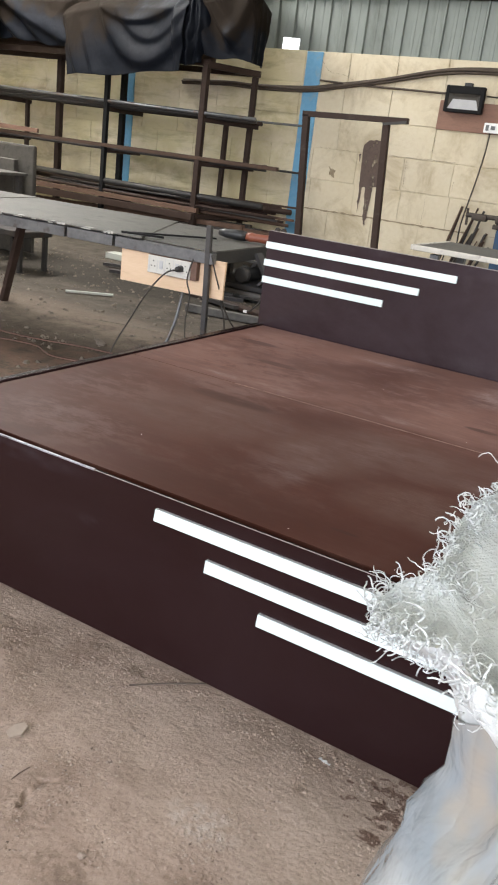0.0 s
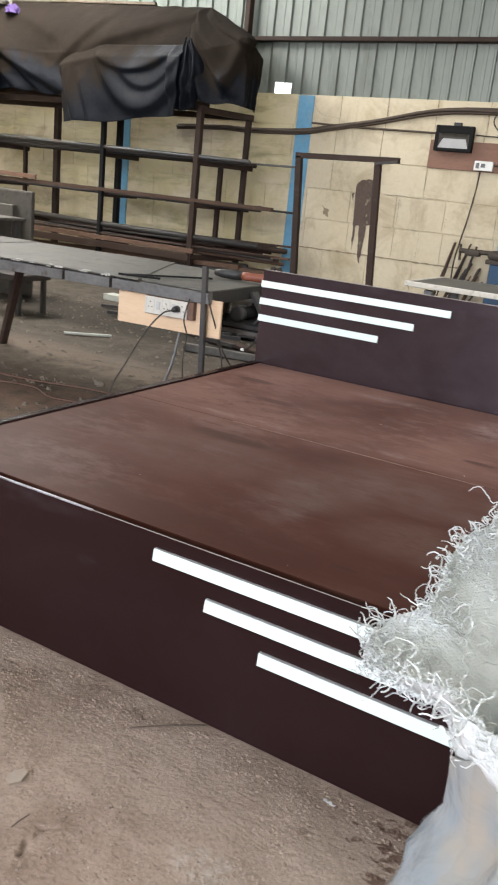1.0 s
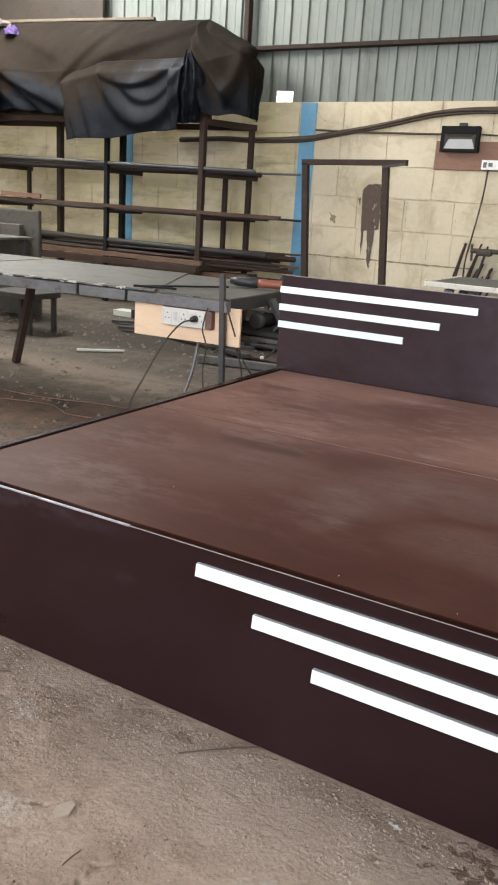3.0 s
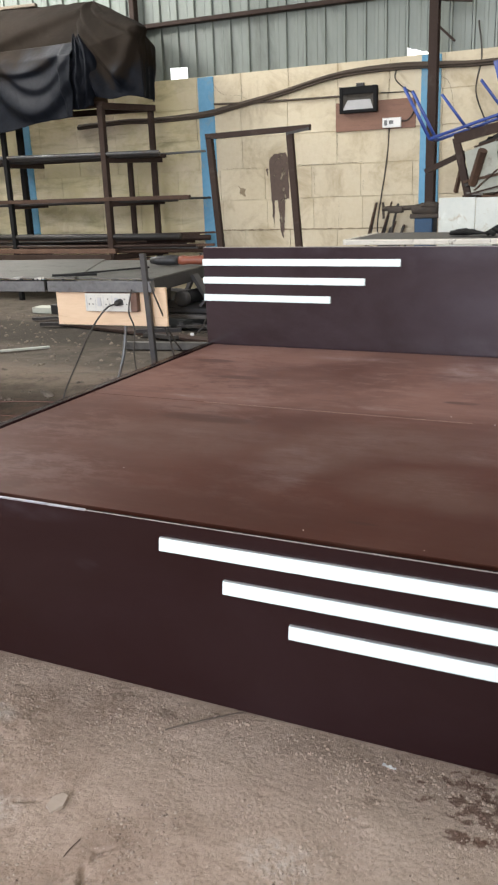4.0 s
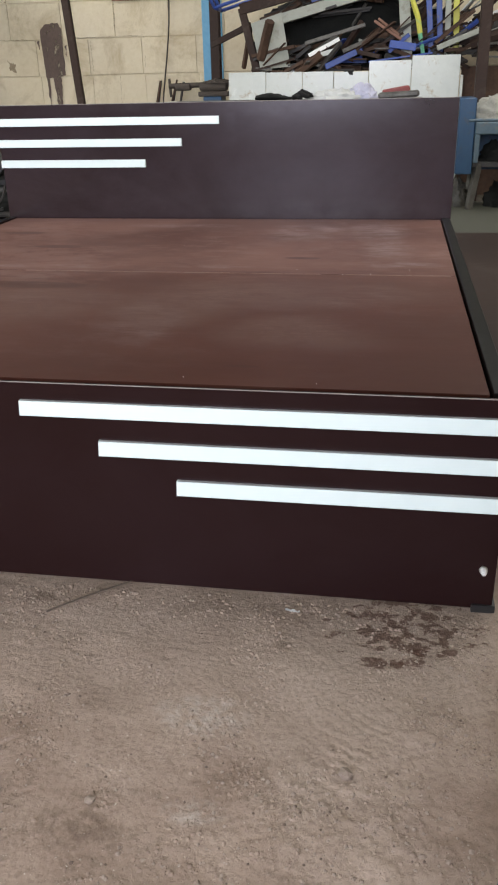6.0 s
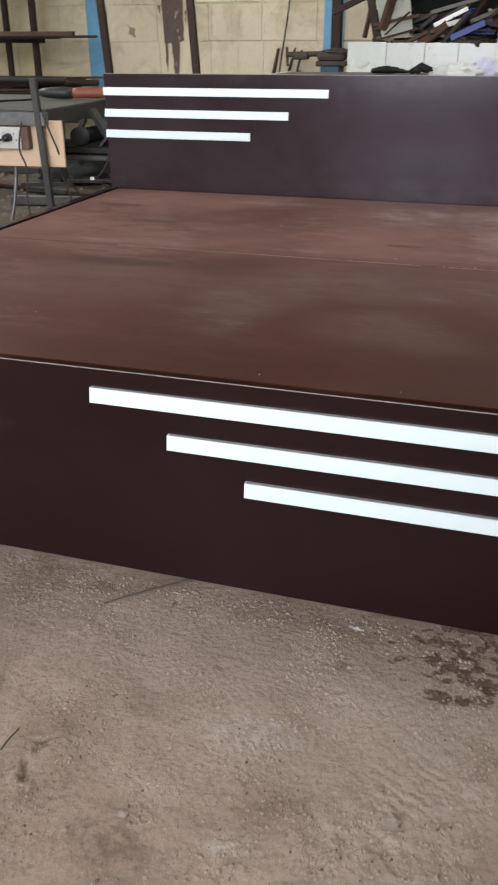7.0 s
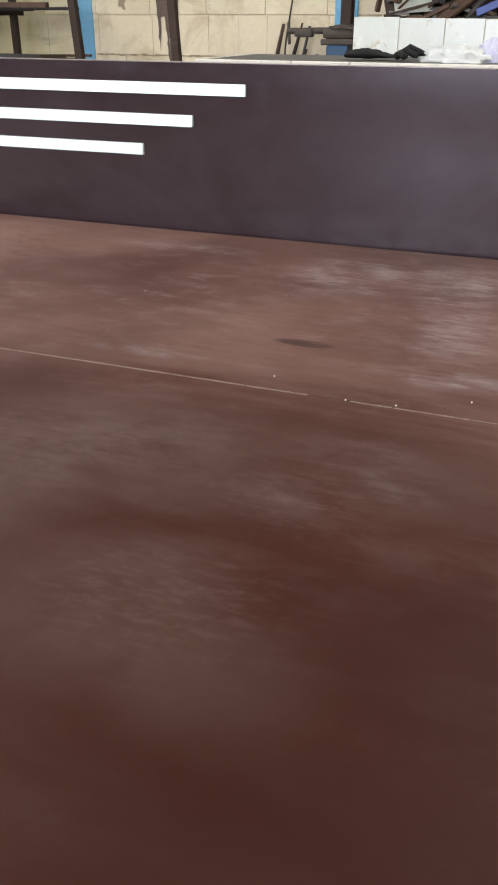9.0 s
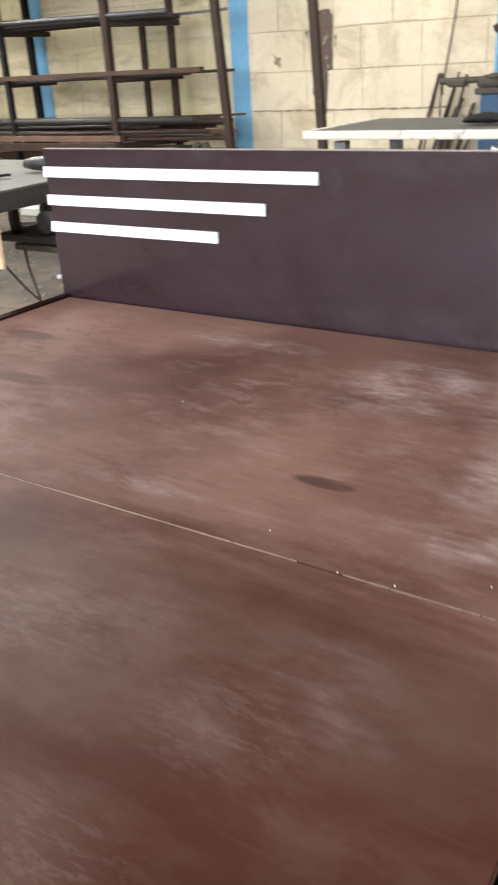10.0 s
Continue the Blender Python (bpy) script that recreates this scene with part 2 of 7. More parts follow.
def smears(m, places):
    """Pale rubbed smears (x, z, rx, rz) on an upright board's face."""
    t = m.node_tree
    p = t.nodes["Principled BSDF"]
    was = p.inputs["Base Color"].links[0].from_socket
    geo = t.nodes.new("ShaderNodeNewGeometry")
    out = None
    for x, z, rx, rz in places:
        mp = t.nodes.new("ShaderNodeMapping")
        mp.vector_type = "TEXTURE"
        mp.inputs["Location"].default_value = (x, 0, z)
        mp.inputs["Scale"].default_value = (rx, 1000, rz)
        g = t.nodes.new("ShaderNodeTexGradient")
        g.gradient_type = "SPHERICAL"
        t.links.new(geo.outputs["Position"], mp.inputs["Vector"])
        t.links.new(mp.outputs[0], g.inputs["Vector"])
        out = g.outputs["Color"] if out is None else mixc(t, 1.0, out, g.outputs["Color"], "LIGHTEN")
    mask = mixc(t, 1.0, ramp(t, out, 0.0, 0.6), ramp(t, noise_of(t, coords(t, (0.6, 1, 1)), 16, 4, 0.5, 0.1), 0.36, 0.70), "MULTIPLY")
    t.links.new(mixc(t, mixc(t, 0.40, (0, 0, 0, 1), mask), was, (0.058, 0.048, 0.054, 1)), p.inputs["Base Color"])


smears(M_WENGE, ((0.35, 0.415, 0.40, 0.03), (0.70, 0.30, 0.04, 0.02)))
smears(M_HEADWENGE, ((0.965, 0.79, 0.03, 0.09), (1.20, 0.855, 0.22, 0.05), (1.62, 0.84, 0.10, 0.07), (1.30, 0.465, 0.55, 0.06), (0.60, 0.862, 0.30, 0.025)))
M_CORE = surface("raw_board_core", (0.13, 0.080, 0.060), (0.29, 0.215, 0.175), (0.050, 0.028, 0.021), 14, 80, (0.6, 0.8), bump=0.1)
# For the right rail only; far darker than M_WENGE on the left one.
M_RAIL = surface("near_black_rail", (0.0030, 0.0024, 0.0022), (0.0050, 0.0042, 0.0038), (0.009, 0.008, 0.007), 4, 40, (0.30, 0.45), bump=0, spec=0.10)


def oval(t, v, places):
    """A mask of soft ovals (x, y, rx, ry) joined, 1 in their middles."""
    out = None
    for x, y, rx, ry in places:
        mp = t.nodes.new("ShaderNodeMapping")
        mp.vector_type = "TEXTURE"
        mp.inputs["Location"].default_value = (x, y, 0)
        mp.inputs["Scale"].default_value = (rx, ry, 1000)
        g = t.nodes.new("ShaderNodeTexGradient")
        g.gradient_type = "SPHERICAL"
        t.links.new(v, mp.inputs["Vector"])
        t.links.new(mp.outputs[0], g.inputs["Vector"])
        out = g.outputs["Color"] if out is None else mixc(t, 1.0, out, g.outputs["Color"], "LIGHTEN")
    return out


def dusty_lid(name, pale, grey, brush, smudges, blots, scuffs, films):
    """Red-brown laminate with dust rubbed along the bed's width, pale smudges and dark blots in known places."""
    m, t, p = nodes_of(name)
    tc = t.nodes.new("ShaderNodeNewGeometry")
    world_at = tc.outputs["Position"]
    shift = (3.1, 1.7, 0)
    v = coords(t, (1, 1, 1), shift)
    vs = coords(t, (1.1, 5.0, 1), shift)
    streak = noise_of(t, vs, 1.7, 7, 0.64, 0.3)
    broad = noise_of(t, v, 1.7, 4, 0.55, 0.4)
    fine = noise_of(t, coords(t, (3, 20, 1), shift), 3.4, 6, 0.72)
    grain = noise_of(t, v, 150, 3, 0.6)
    cloud = noise_of(t, coords(t, (1, 1.5, 1), shift), 4.5, 8, 0.66, 0.35)
    base = mixc(t, ramp(t, broad, 0.36, 0.62), (0.033, 0.0110, 0.0072, 1), (0.050, 0.0160, 0.0106, 1))
    base = mixc(t, mixc(t, 0.55, (0, 0, 0, 1), ramp(t, cloud, 0.50, 0.68)), base, (0.058, 0.0235, 0.0168, 1))
    base = mixc(t, mixc(t, 0.30, (0, 0, 0, 1), ramp(t, noise_of(t, v, 2.6, 6, 0.6, 0.3), 0.54, 0.66)), base, (0.034, 0.0150, 0.0110, 1))
    # the dust lies thicker towards the headboard
    sep = t.nodes.new("ShaderNodeSeparateXYZ")
    t.links.new(world_at, sep.inputs[0])
    laid = put(t, "ShaderNodeMapRange", From_Min=0.78, From_Max=1.16, To_Min=-0.03, To_Max=0.30)
    t.links.new(sep.outputs[1], laid.inputs[0])
    far = put(t, "ShaderNodeMapRange", From_Min=0.82, From_Max=1.14)
    t.links.new(sep.outputs[1], far.inputs[0])
    pale = mixc(t, far.outputs[0], (0.074, 0.0380, 0.0295, 1), pale)
    grey = mixc(t, far.outputs[0], (0.108, 0.0760, 0.0690, 1), grey)
    # a dull rubbed film lies over most of the front half
    mottle = noise_of(t, coords(t, (1, 1.3, 1), shift), 5.5, 9, 0.68, 0.2)
    dull = mixc(t, 1.0, ramp(t, oval(t, world_at, films), 0.05, 0.55), ramp(t, mottle, 0.24, 0.58), "MULTIPLY")
    base = mixc(t, mixc(t, 0.85, (0, 0, 0, 1), dull), base, (0.077, 0.0460, 0.0365, 1))
    thick = t.nodes.new("ShaderNodeMath")
    t.links.new(streak, thick.inputs[0])
    t.links.new(laid.outputs[0], thick.inputs[1])
    mask = mixc(t, 1.0, ramp(t, thick.outputs[0], 0.48, 0.70), ramp(t, broad, 0.27, 0.61), "MULTIPLY")
    mask = mixc(t, brush * 0.6, mask, mixc(t, 1.0, mask, ramp(t, fine, 0.36, 0.62), "MULTIPLY"))
    col = mixc(t, mask, base, pale)
    spread = noise_of(t, coords(t, (1, 2.6, 1), shift), 6.5, 6, 0.66, 0.4)
    brushed = mixc(t, 1 - brush, ramp(t, mixc(t, 0.5, fine, cloud), 0.42, 0.56), ramp(t, cloud, 0.42, 0.64))
    flecks = ramp(t, noise_of(t, coords(t, (1, 3.6, 1), shift), 20, 6, 0.68, 0.5), 0.34, 0.62)
    brushed = mixc(t, 0.6, brushed, mixc(t, 1.0, brushed, flecks, "MULTIPLY"))
    sm = mixc(t, 1.0, ramp(t, mixc(t, 1.0, oval(t, world_at, smudges), ramp(t, spread, 0.34, 0.60), "MULTIPLY"), 0.02, 0.40), brushed, "MULTIPLY")
    col = mixc(t, mixc(t, 0.90, (0, 0, 0, 1), sm), col, grey)
    # cracked, smeared film: short pale flecks and darker rubbed spots
    film = noise_of(t, coords(t, (1, 1.9, 1), shift), 9.0, 10, 0.72, 0.25)
    gather = ramp(t, noise_of(t, coords(t, (1, 1.5, 1), shift), 2.6, 5, 0.6, 0.3), 0.40, 0.60)
    col = mixc(t, mixc(t, 0.34, (0, 0, 0, 1), mixc(t, 1.0, ramp(t, film, 0.49, 0.63), gather, "MULTIPLY")), col, mixc(t, 0.5, pale, grey))
    col = mixc(t, mixc(t, 0.42 - 0.35 * brush, (0, 0, 0, 1), mixc(t, 1.0, ramp(t, film, 0.36, 0.48, (1, 1, 1, 1), (0, 0, 0, 1)), gather, "MULTIPLY")), col, (0.032, 0.0130, 0.0092, 1))
    if scuffs:
        rubbed = mixc(t, 1.0, ramp(t, oval(t, world_at, scuffs), 0.05, 0.55), ramp(t, film, 0.46, 0.58), "MULTIPLY")
        col = mixc(t, mixc(t, 0.6, (0, 0, 0, 1), rubbed), col, (0.110, 0.066, 0.055, 1))
        worn = mixc(t, 1.0, ramp(t, oval(t, world_at, scuffs), 0.0, 0.5), ramp(t, film, 0.38, 0.48, (1, 1, 1, 1), (0, 0, 0, 1)), "MULTIPLY")
        col = mixc(t, mixc(t, 0.6, (0, 0, 0, 1), worn), col, (0.036, 0.0130, 0.0090, 1))
    # short crossways scratches in clusters, and hairline ones all over
    cluster = ramp(t, oval(t, world_at, ((1.42, 0.43, 0.20, 0.13), (1.49, 0.67, 0.14, 0.09), (1.15, 0.72, 0.20, 0.10), (0.42, 0.26, 0.30, 0.16))), 0.05, 0.6)
    hair = noise_of(t, coords(t, (9, 34, 1), (1, 2, 0)), 3.4, 6, 0.7, 0.4)
    nick = mixc(t, 1.0, cluster, ramp(t, hair, 0.50, 0.60), "MULTIPLY")
    col = mixc(t, mixc(t, 0.42, (0, 0, 0, 1), nick), col, (0.115, 0.074, 0.063, 1))
    thin = mixc(t, 1.0, ramp(t, noise_of(t, coords(t, (1.5, 60, 1), (5, 2, 0)), 2.2, 5, 0.62, 0.2), 0.60, 0.66), ramp(t, broad, 0.40, 0.58), "MULTIPLY")
    col = mixc(t, mixc(t, 0.12, (0, 0, 0, 1), thin), col, grey)
    if blots:
        bl = mixc(t, 1.0, ramp(t, oval(t, world_at, blots), 0.10, 0.4), ramp(t, fine, 0.26, 0.46), "MULTIPLY")
        col = mixc(t, mixc(t, 0.85, (0, 0, 0, 1), bl), col, (0.026, 0.014, 0.012, 1))
    # shade of someone standing close, painted as a darker front corner
    corner_shade = mixc(t, 1.0, ramp(t, oval(t, world_at, ((1.74, 0.42, 0.30, 0.20), (1.66, 0.16, 0.42, 0.24), (1.05, 0.12, 0.5, 0.14))), 0.0, 0.6), ramp(t, broad, 0.30, 0.55), "MULTIPLY")
    col = mixc(t, mixc(t, 0.65, (0, 0, 0, 1), corner_shade), col, (0.032, 0.0100, 0.0066, 1))
    dark = mixc(t, 1.0, ramp(t, noise_of(t, vs, 2.9, 6, 0.62), 0.56, 0.70), ramp(t, noise_of(t, v, 3.4, 3, 0.5), 0.46, 0.60), "MULTIPLY")
    col = mixc(t, mixc(t, 0.25, (0, 0, 0, 1), dark), col, (0.030, 0.0130, 0.0100, 1))
    col = mixc(t, mixc(t, 0.2, (0, 0, 0, 1), grain), col, (0.036, 0.014, 0.010, 1))
    t.links.new(col, p.inputs["Base Color"])
    rr = put(t, "ShaderNodeMapRange", To_Min=0.40, To_Max=0.58)
    t.links.new(mixc(t, 0.5, mask, cloud), rr.inputs[0])
    t.links.new(rr.outputs[0], p.inputs["Roughness"])
    p.inputs["Specular IOR Level"].default_value = 0.07
    p.inputs["Sheen Weight"].default_value = 0.15
    p.inputs["Sheen Roughness"].default_value = 0.35
    p.inputs["Sheen Tint"].default_value = (0.90, 0.46, 0.36, 1)
    b = put(t, "ShaderNodeBump", Strength=0.04, Distance=0.004)
    t.links.new(noise_of(t, coords(t, (1, 4, 1)), 9, 5, 0.6), b.inputs["Height"])
    t.links.new(b.outputs[0], p.inputs["Normal"])
    return m


M_LID = dusty_lid("lid_laminate", (0.168, 0.098, 0.081, 1), (0.265, 0.222, 0.220, 1), 0.48,
                  ((1.20, 0.72, 0.26, 0.20), (1.03, 0.46, 0.14, 0.24), (1.52, 0.74, 0.18, 0.14), (0.36, 0.24, 0.22, 0.12), (0.70, 0.66, 0.26, 0.12),
                   (0.50, 0.90, 0.26, 0.08), (1.30, 1.68, 0.20, 0.20), (1.55, 1.70, 0.14, 0.24), (1.60, 1.36, 0.11, 0.24),
                   (1.62, 1.13, 0.16, 0.06), (1.07, 1.07, 0.20, 0.03), (0.53, 1.05, 0.26, 0.04), (0.80, 1.80, 0.25, 0.06)),
                  ((1.32, 0.15, 0.045, 0.010), (0.60, 0.80, 0.22, 0.05), (1.33, 1.21, 0.075, 0.022), (0.46, 1.36, 0.13, 0.035), (0.22, 1.62, 0.12, 0.04)),
                  ((0.38, 0.24, 0.34, 0.20), (0.25, 0.62, 0.24, 0.26), (0.58, 0.86, 0.30, 0.12), (0.42, 1.22, 0.34, 0.22), (0.30, 1.62, 0.24, 0.22)),
                  ((1.30, 0.76, 0.42, 0.22), (1.60, 0.78, 0.24, 0.17), (1.36, 0.40, 0.20, 0.17), (1.05, 0.60, 0.26, 0.25), (1.50, 0.34, 0.15, 0.12), (0.60, 0.60, 0.40, 0.30)))


def dirt_floor():
    """Trodden sandy dirt by the bed that gives way to grey concrete; a wet splash by the footboard."""
    m, t, p = nodes_of("trodden_dirt")
    v = coords(t)
    big, mid, fine = noise_of(t, v, 0.9, 5, 0.6, 0.5), noise_of(t, v, 6, 7, 0.65, 0.4), noise_of(t, v, 70, 6, 0.75)
    sand = mixc(t, ramp(t, mid, 0.33, 0.66), (0.225, 0.163, 0.125, 1), (0.348, 0.269, 0.216, 1))
    sand = mixc(t, ramp(t, big, 0.52, 0.70), sand, (0.36, 0.287, 0.235, 1))
    sand = mixc(t, mixc(t, 0.62, (0, 0, 0, 1), ramp(t, fine, 0.49, 0.70)), sand, (0.14, 0.105, 0.08, 1))
    pale = noise_of(t, v, 190, 2, 0.5)
    sand = mixc(t, ramp(t, pale, 0.70, 0.78), sand, (0.48, 0.43, 0.37, 1))
    # Pale oval painted in to offset the shade beside the footboard.
    sand = mixc(t, mixc(t, 0.45, (0, 0, 0, 1), ramp(t, oval(t, v, ((1.25, -0.18, 0.55, 0.26),)), 0.0, 0.7)), sand, (0.40, 0.317, 0.262, 1))
    # spilt pale powder and darker damp hollows
    powder = mixc(t, 1.0, ramp(t, oval(t, v, ((0.76, -0.44, 0.075, 0.055), (1.36, -0.55, 0.06, 0.03), (1.33, -0.36, 0.10, 0.06), (0.55, -0.20, 0.08, 0.05))), 0.05, 0.6), ramp(t, noise_of(t, v, 45, 6, 0.7), 0.42, 0.60), "MULTIPLY")
    sand = mixc(t, mixc(t, 0.55, (0, 0, 0, 1), powder), sand, (0.47, 0.425, 0.38, 1))
    damp = mixc(t, 1.0, ramp(t, oval(t, v, ((1.016, -0.545, 0.06, 0.05), (0.80, -0.03, 0.05, 0.03), (0.93, -0.065, 0.05, 0.035), (1.20, -0.60, 0.10, 0.05), (1.45, -0.16, 0.04, 0.02))), 0.05, 0.5), ramp(t, noise_of(t, v, 38, 5, 0.65), 0.44, 0.56), "MULTIPLY")
    sand = mixc(t, mixc(t, 0.5, (0, 0, 0, 1), damp), sand, (0.115, 0.078, 0.056, 1))
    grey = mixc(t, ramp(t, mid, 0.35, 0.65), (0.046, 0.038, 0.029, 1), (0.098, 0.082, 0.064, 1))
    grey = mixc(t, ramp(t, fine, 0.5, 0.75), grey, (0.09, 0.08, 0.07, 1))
    sep = t.nodes.new("ShaderNodeSeparateXYZ")
    t.links.new(v, sep.inputs[0])

    def arith(op, a, b):
        n = t.nodes.new("ShaderNodeMath")
        n.operation = op
        for i, q in enumerate((a, b)):
            if isinstance(q, (int, float)):
                n.inputs[i].default_value = q
            else:
                t.links.new(q, n.inputs[i])
        return n.outputs[0]

    # concrete begins about two metres in, along a ragged line
    edge = arith("ADD", sep.outputs[1], arith("MULTIPLY", mid, 0.9))
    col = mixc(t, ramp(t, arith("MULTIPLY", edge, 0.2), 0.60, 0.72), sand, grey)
    # darker band on the concrete behind the work table
    dark_band = mixc(t, 1.0, ramp(t, oval(t, v, ((-2.6, 4.15, 1.5, 0.55), (-1.5, 4.45, 0.9, 0.8), (-3.6, 4.4, 1.0, 0.5))), 0.10, 0.45), ramp(t, mid, 0.30, 0.50), "MULTIPLY")
    col = mixc(t, mixc(t, 0.8, (0, 0, 0, 1), dark_band), col, (0.026, 0.022, 0.017, 1))
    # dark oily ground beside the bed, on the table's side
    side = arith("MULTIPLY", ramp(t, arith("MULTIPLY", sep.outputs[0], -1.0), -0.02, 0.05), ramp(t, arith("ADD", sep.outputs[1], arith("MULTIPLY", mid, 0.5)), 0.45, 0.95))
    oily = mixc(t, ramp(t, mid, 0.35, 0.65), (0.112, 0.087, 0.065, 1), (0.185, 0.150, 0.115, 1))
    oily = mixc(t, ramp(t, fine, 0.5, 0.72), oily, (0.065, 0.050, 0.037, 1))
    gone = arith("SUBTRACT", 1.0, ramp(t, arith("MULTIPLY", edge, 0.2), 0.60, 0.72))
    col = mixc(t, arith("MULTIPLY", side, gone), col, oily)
    # splash: blots inside an oval by the footboard
    dx = arith("DIVIDE", arith("SUBTRACT", sep.outputs[0], 1.668), 0.142)
    dy = arith("DIVIDE", arith("ADD", sep.outputs[1], 0.075), 0.105)
    d = arith("ADD", arith("MULTIPLY", dx, dx), arith("MULTIPLY", dy, dy))
    blots = noise_of(t, coords(t, (1, 1.25, 1), (0.3, 0.1, 0)), 34, 6, 0.60, 0.4)
    wet = ramp(t, arith("SUBTRACT", blots, arith("MULTIPLY", d, 0.13)), 0.44, 0.50)
    col = mixc(t, mixc(t, 0.8, (0, 0, 0, 1), wet), col, (0.100, 0.056, 0.040, 1))
    drop = mixc(t, 1.0, ramp(t, oval(t, v, ((1.62, -0.186, 0.055, 0.022), (1.70, -0.150, 0.045, 0.014))), 0.12, 0.30), ramp(t, blots, 0.44, 0.50), "MULTIPLY")
    col = mixc(t, mixc(t, 0.85, (0, 0, 0, 1), drop), col, (0.100, 0.056, 0.040, 1))
    # reddish stained ground by the far side of the bed
    ex = arith("DIVIDE", arith("ADD", sep.outputs[0], 1.35), 0.9)
    ey = arith("DIVIDE", arith("SUBTRACT", sep.outputs[1], 1.7), 0.6)
    red = ramp(t, arith("SUBTRACT", mid, arith("MULTIPLY", arith("ADD", arith("MULTIPLY", ex, ex), arith("MULTIPLY", ey, ey)), 0.16)), 0.38, 0.55)
    col = mixc(t, mixc(t, 0.45, (0, 0, 0, 1), red), col, (0.24, 0.12, 0.085, 1))
    t.links.new(col, p.inputs["Base Color"])
    p.inputs["Roughness"].default_value = 0.93
    p.inputs["Specular IOR Level"].default_value = 0.25
    # trodden crust: small pits, crumbs and hairline cracks
    crumb = t.nodes.new("ShaderNodeTexVoronoi")
    crumb.inputs["Scale"].default_value = 95
    t.links.new(v, crumb.inputs["Vector"])
    pits = ramp(t, noise_of(t, v, 34, 4, 0.55), 0.28, 0.46)
    h = mixc(t, 0.55, noise_of(t, v, 30, 8, 0.7, 0.0), mixc(t, 0.45, pits, crumb.outputs["Distance"]))
    h = mixc(t, 0.40, h, fine)
    # ribbed prints of shoe soles: (x, y, long, wide, turn, tightness)
    for x, y, rx, ry, turn, tight in ((1.38, -0.385, 0.10, 0.055, 0.5, 26), (1.575, -0.39, 0.11, 0.07, 1.1, 22), (1.46, -0.53, 0.10, 0.05, -0.4, 28), (1.22, -0.27, 0.09, 0.05, 0.2, 24),
                                      (1.05, -0.72, 0.12, 0.06, -0.2, 24), (1.75, -0.62, 0.11, 0.06, 0.3, 24)):
        mp = t.nodes.new("ShaderNodeMapping")
        mp.vector_type = "TEXTURE"
        mp.inputs["Location"].default_value = (x, y, 0)
        mp.inputs["Rotation"].default_value = (0, 0, turn)
        mp.inputs["Scale"].default_value = (rx, ry, 1000)
        t.links.new(v, mp.inputs["Vector"])
        g = t.nodes.new("ShaderNodeTexGradient")
        g.gradient_type = "SPHERICAL"
        t.links.new(mp.outputs[0], g.inputs["Vector"])
        wv = put(t, "ShaderNodeTexWave", Scale=tight * 0.085, Distortion=4.5, Detail=2.0, Detail_Scale=1.4)
        t.links.new(mp.outputs[0], wv.inputs["Vector"])
        h = mixc(t, mixc(t, 1.0, mixc(t, 0.20, (0, 0, 0, 1), ramp(t, g.outputs["Color"], 0.02, 0.45)), ramp(t, mid, 0.40, 0.60), "MULTIPLY"), h, wv.outputs["Color"])
    b = put(t, "ShaderNodeBump", Strength=0.85, Distance=0.010)
    t.links.new(h, b.inputs["Height"])
    t.links.new(b.outputs[0], p.inputs["Normal"])
    return m


M_DIRT = dirt_floor()


def tarp_material(name, lo, hi, lean=0.0):
    """Blue-black plastic sheet, brown with dust on its upper folds."""
    m, t, p = nodes_of(name)
    v = coords(t)
    sep = t.nodes.new("ShaderNodeSeparateXYZ")
    geo = t.nodes.new("ShaderNodeNewGeometry")
    t.links.new(geo.outputs["Position"], sep.inputs[0])
    n1, n2 = noise_of(t, coords(t, (1, 1, 0.8)), 3.0, 8, 0.62, 0.5), noise_of(t, v, 25, 6, 0.7)
    ad = t.nodes.new("ShaderNodeMath")
    ad.operation = "MULTIPLY_ADD"
    t.links.new(n1, ad.inputs[0])
    ad.inputs[1].default_value = 1.25
    t.links.new(sep.outputs[2], ad.inputs[2])
    tip = t.nodes.new("ShaderNodeMath")
    tip.operation = "MULTIPLY_ADD"
    t.links.new(sep.outputs[0], tip.inputs[0])
    tip.inputs[1].default_value = lean
    t.links.new(ad.outputs[0], tip.inputs[2])
    mr = put(t, "ShaderNodeMapRange", From_Min=lo, From_Max=hi)
    t.links.new(tip.outputs[0], mr.inputs[0])
    blue = mixc(t, ramp(t, n2, 0.3, 0.7), (0.0032, 0.0043, 0.0072, 1), (0.0076, 0.0095, 0.0142, 1))
    dust = mixc(t, ramp(t, n1, 0.3, 0.7), (0.0125, 0.0093, 0.0068, 1), (0.0205, 0.0154, 0.0114, 1))
    p.inputs["Specular IOR Level"].default_value = 0.10
    t.links.new(mixc(t, mr.outputs[0], blue, dust), p.inputs["Base Color"])
    rr = put(t, "ShaderNodeMapRange", To_Min=0.55, To_Max=0.92)
    t.links.new(mr.outputs[0], rr.inputs[0])
    t.links.new(rr.outputs[0], p.inputs["Roughness"])
    b = put(t, "ShaderNodeBump", Strength=0.3, Distance=0.03)
    t.links.new(noise_of(t, coords(t, (1.6, 1.6, 0.8)), 5, 4, 0.5, 0.8), b.inputs["Height"])
    t.links.new(b.outputs[0], p.inputs["Normal"])
    return m


M_TARP = tarp_material("dusty_tarpaulin", 2.86, 3.00)
M_TARPFLAP = tarp_material("half_dusty_tarpaulin", 4.92, 5.20, -0.50)
M_TARPEND = tarp_material("clean_tarpaulin", 3.16, 3.40)


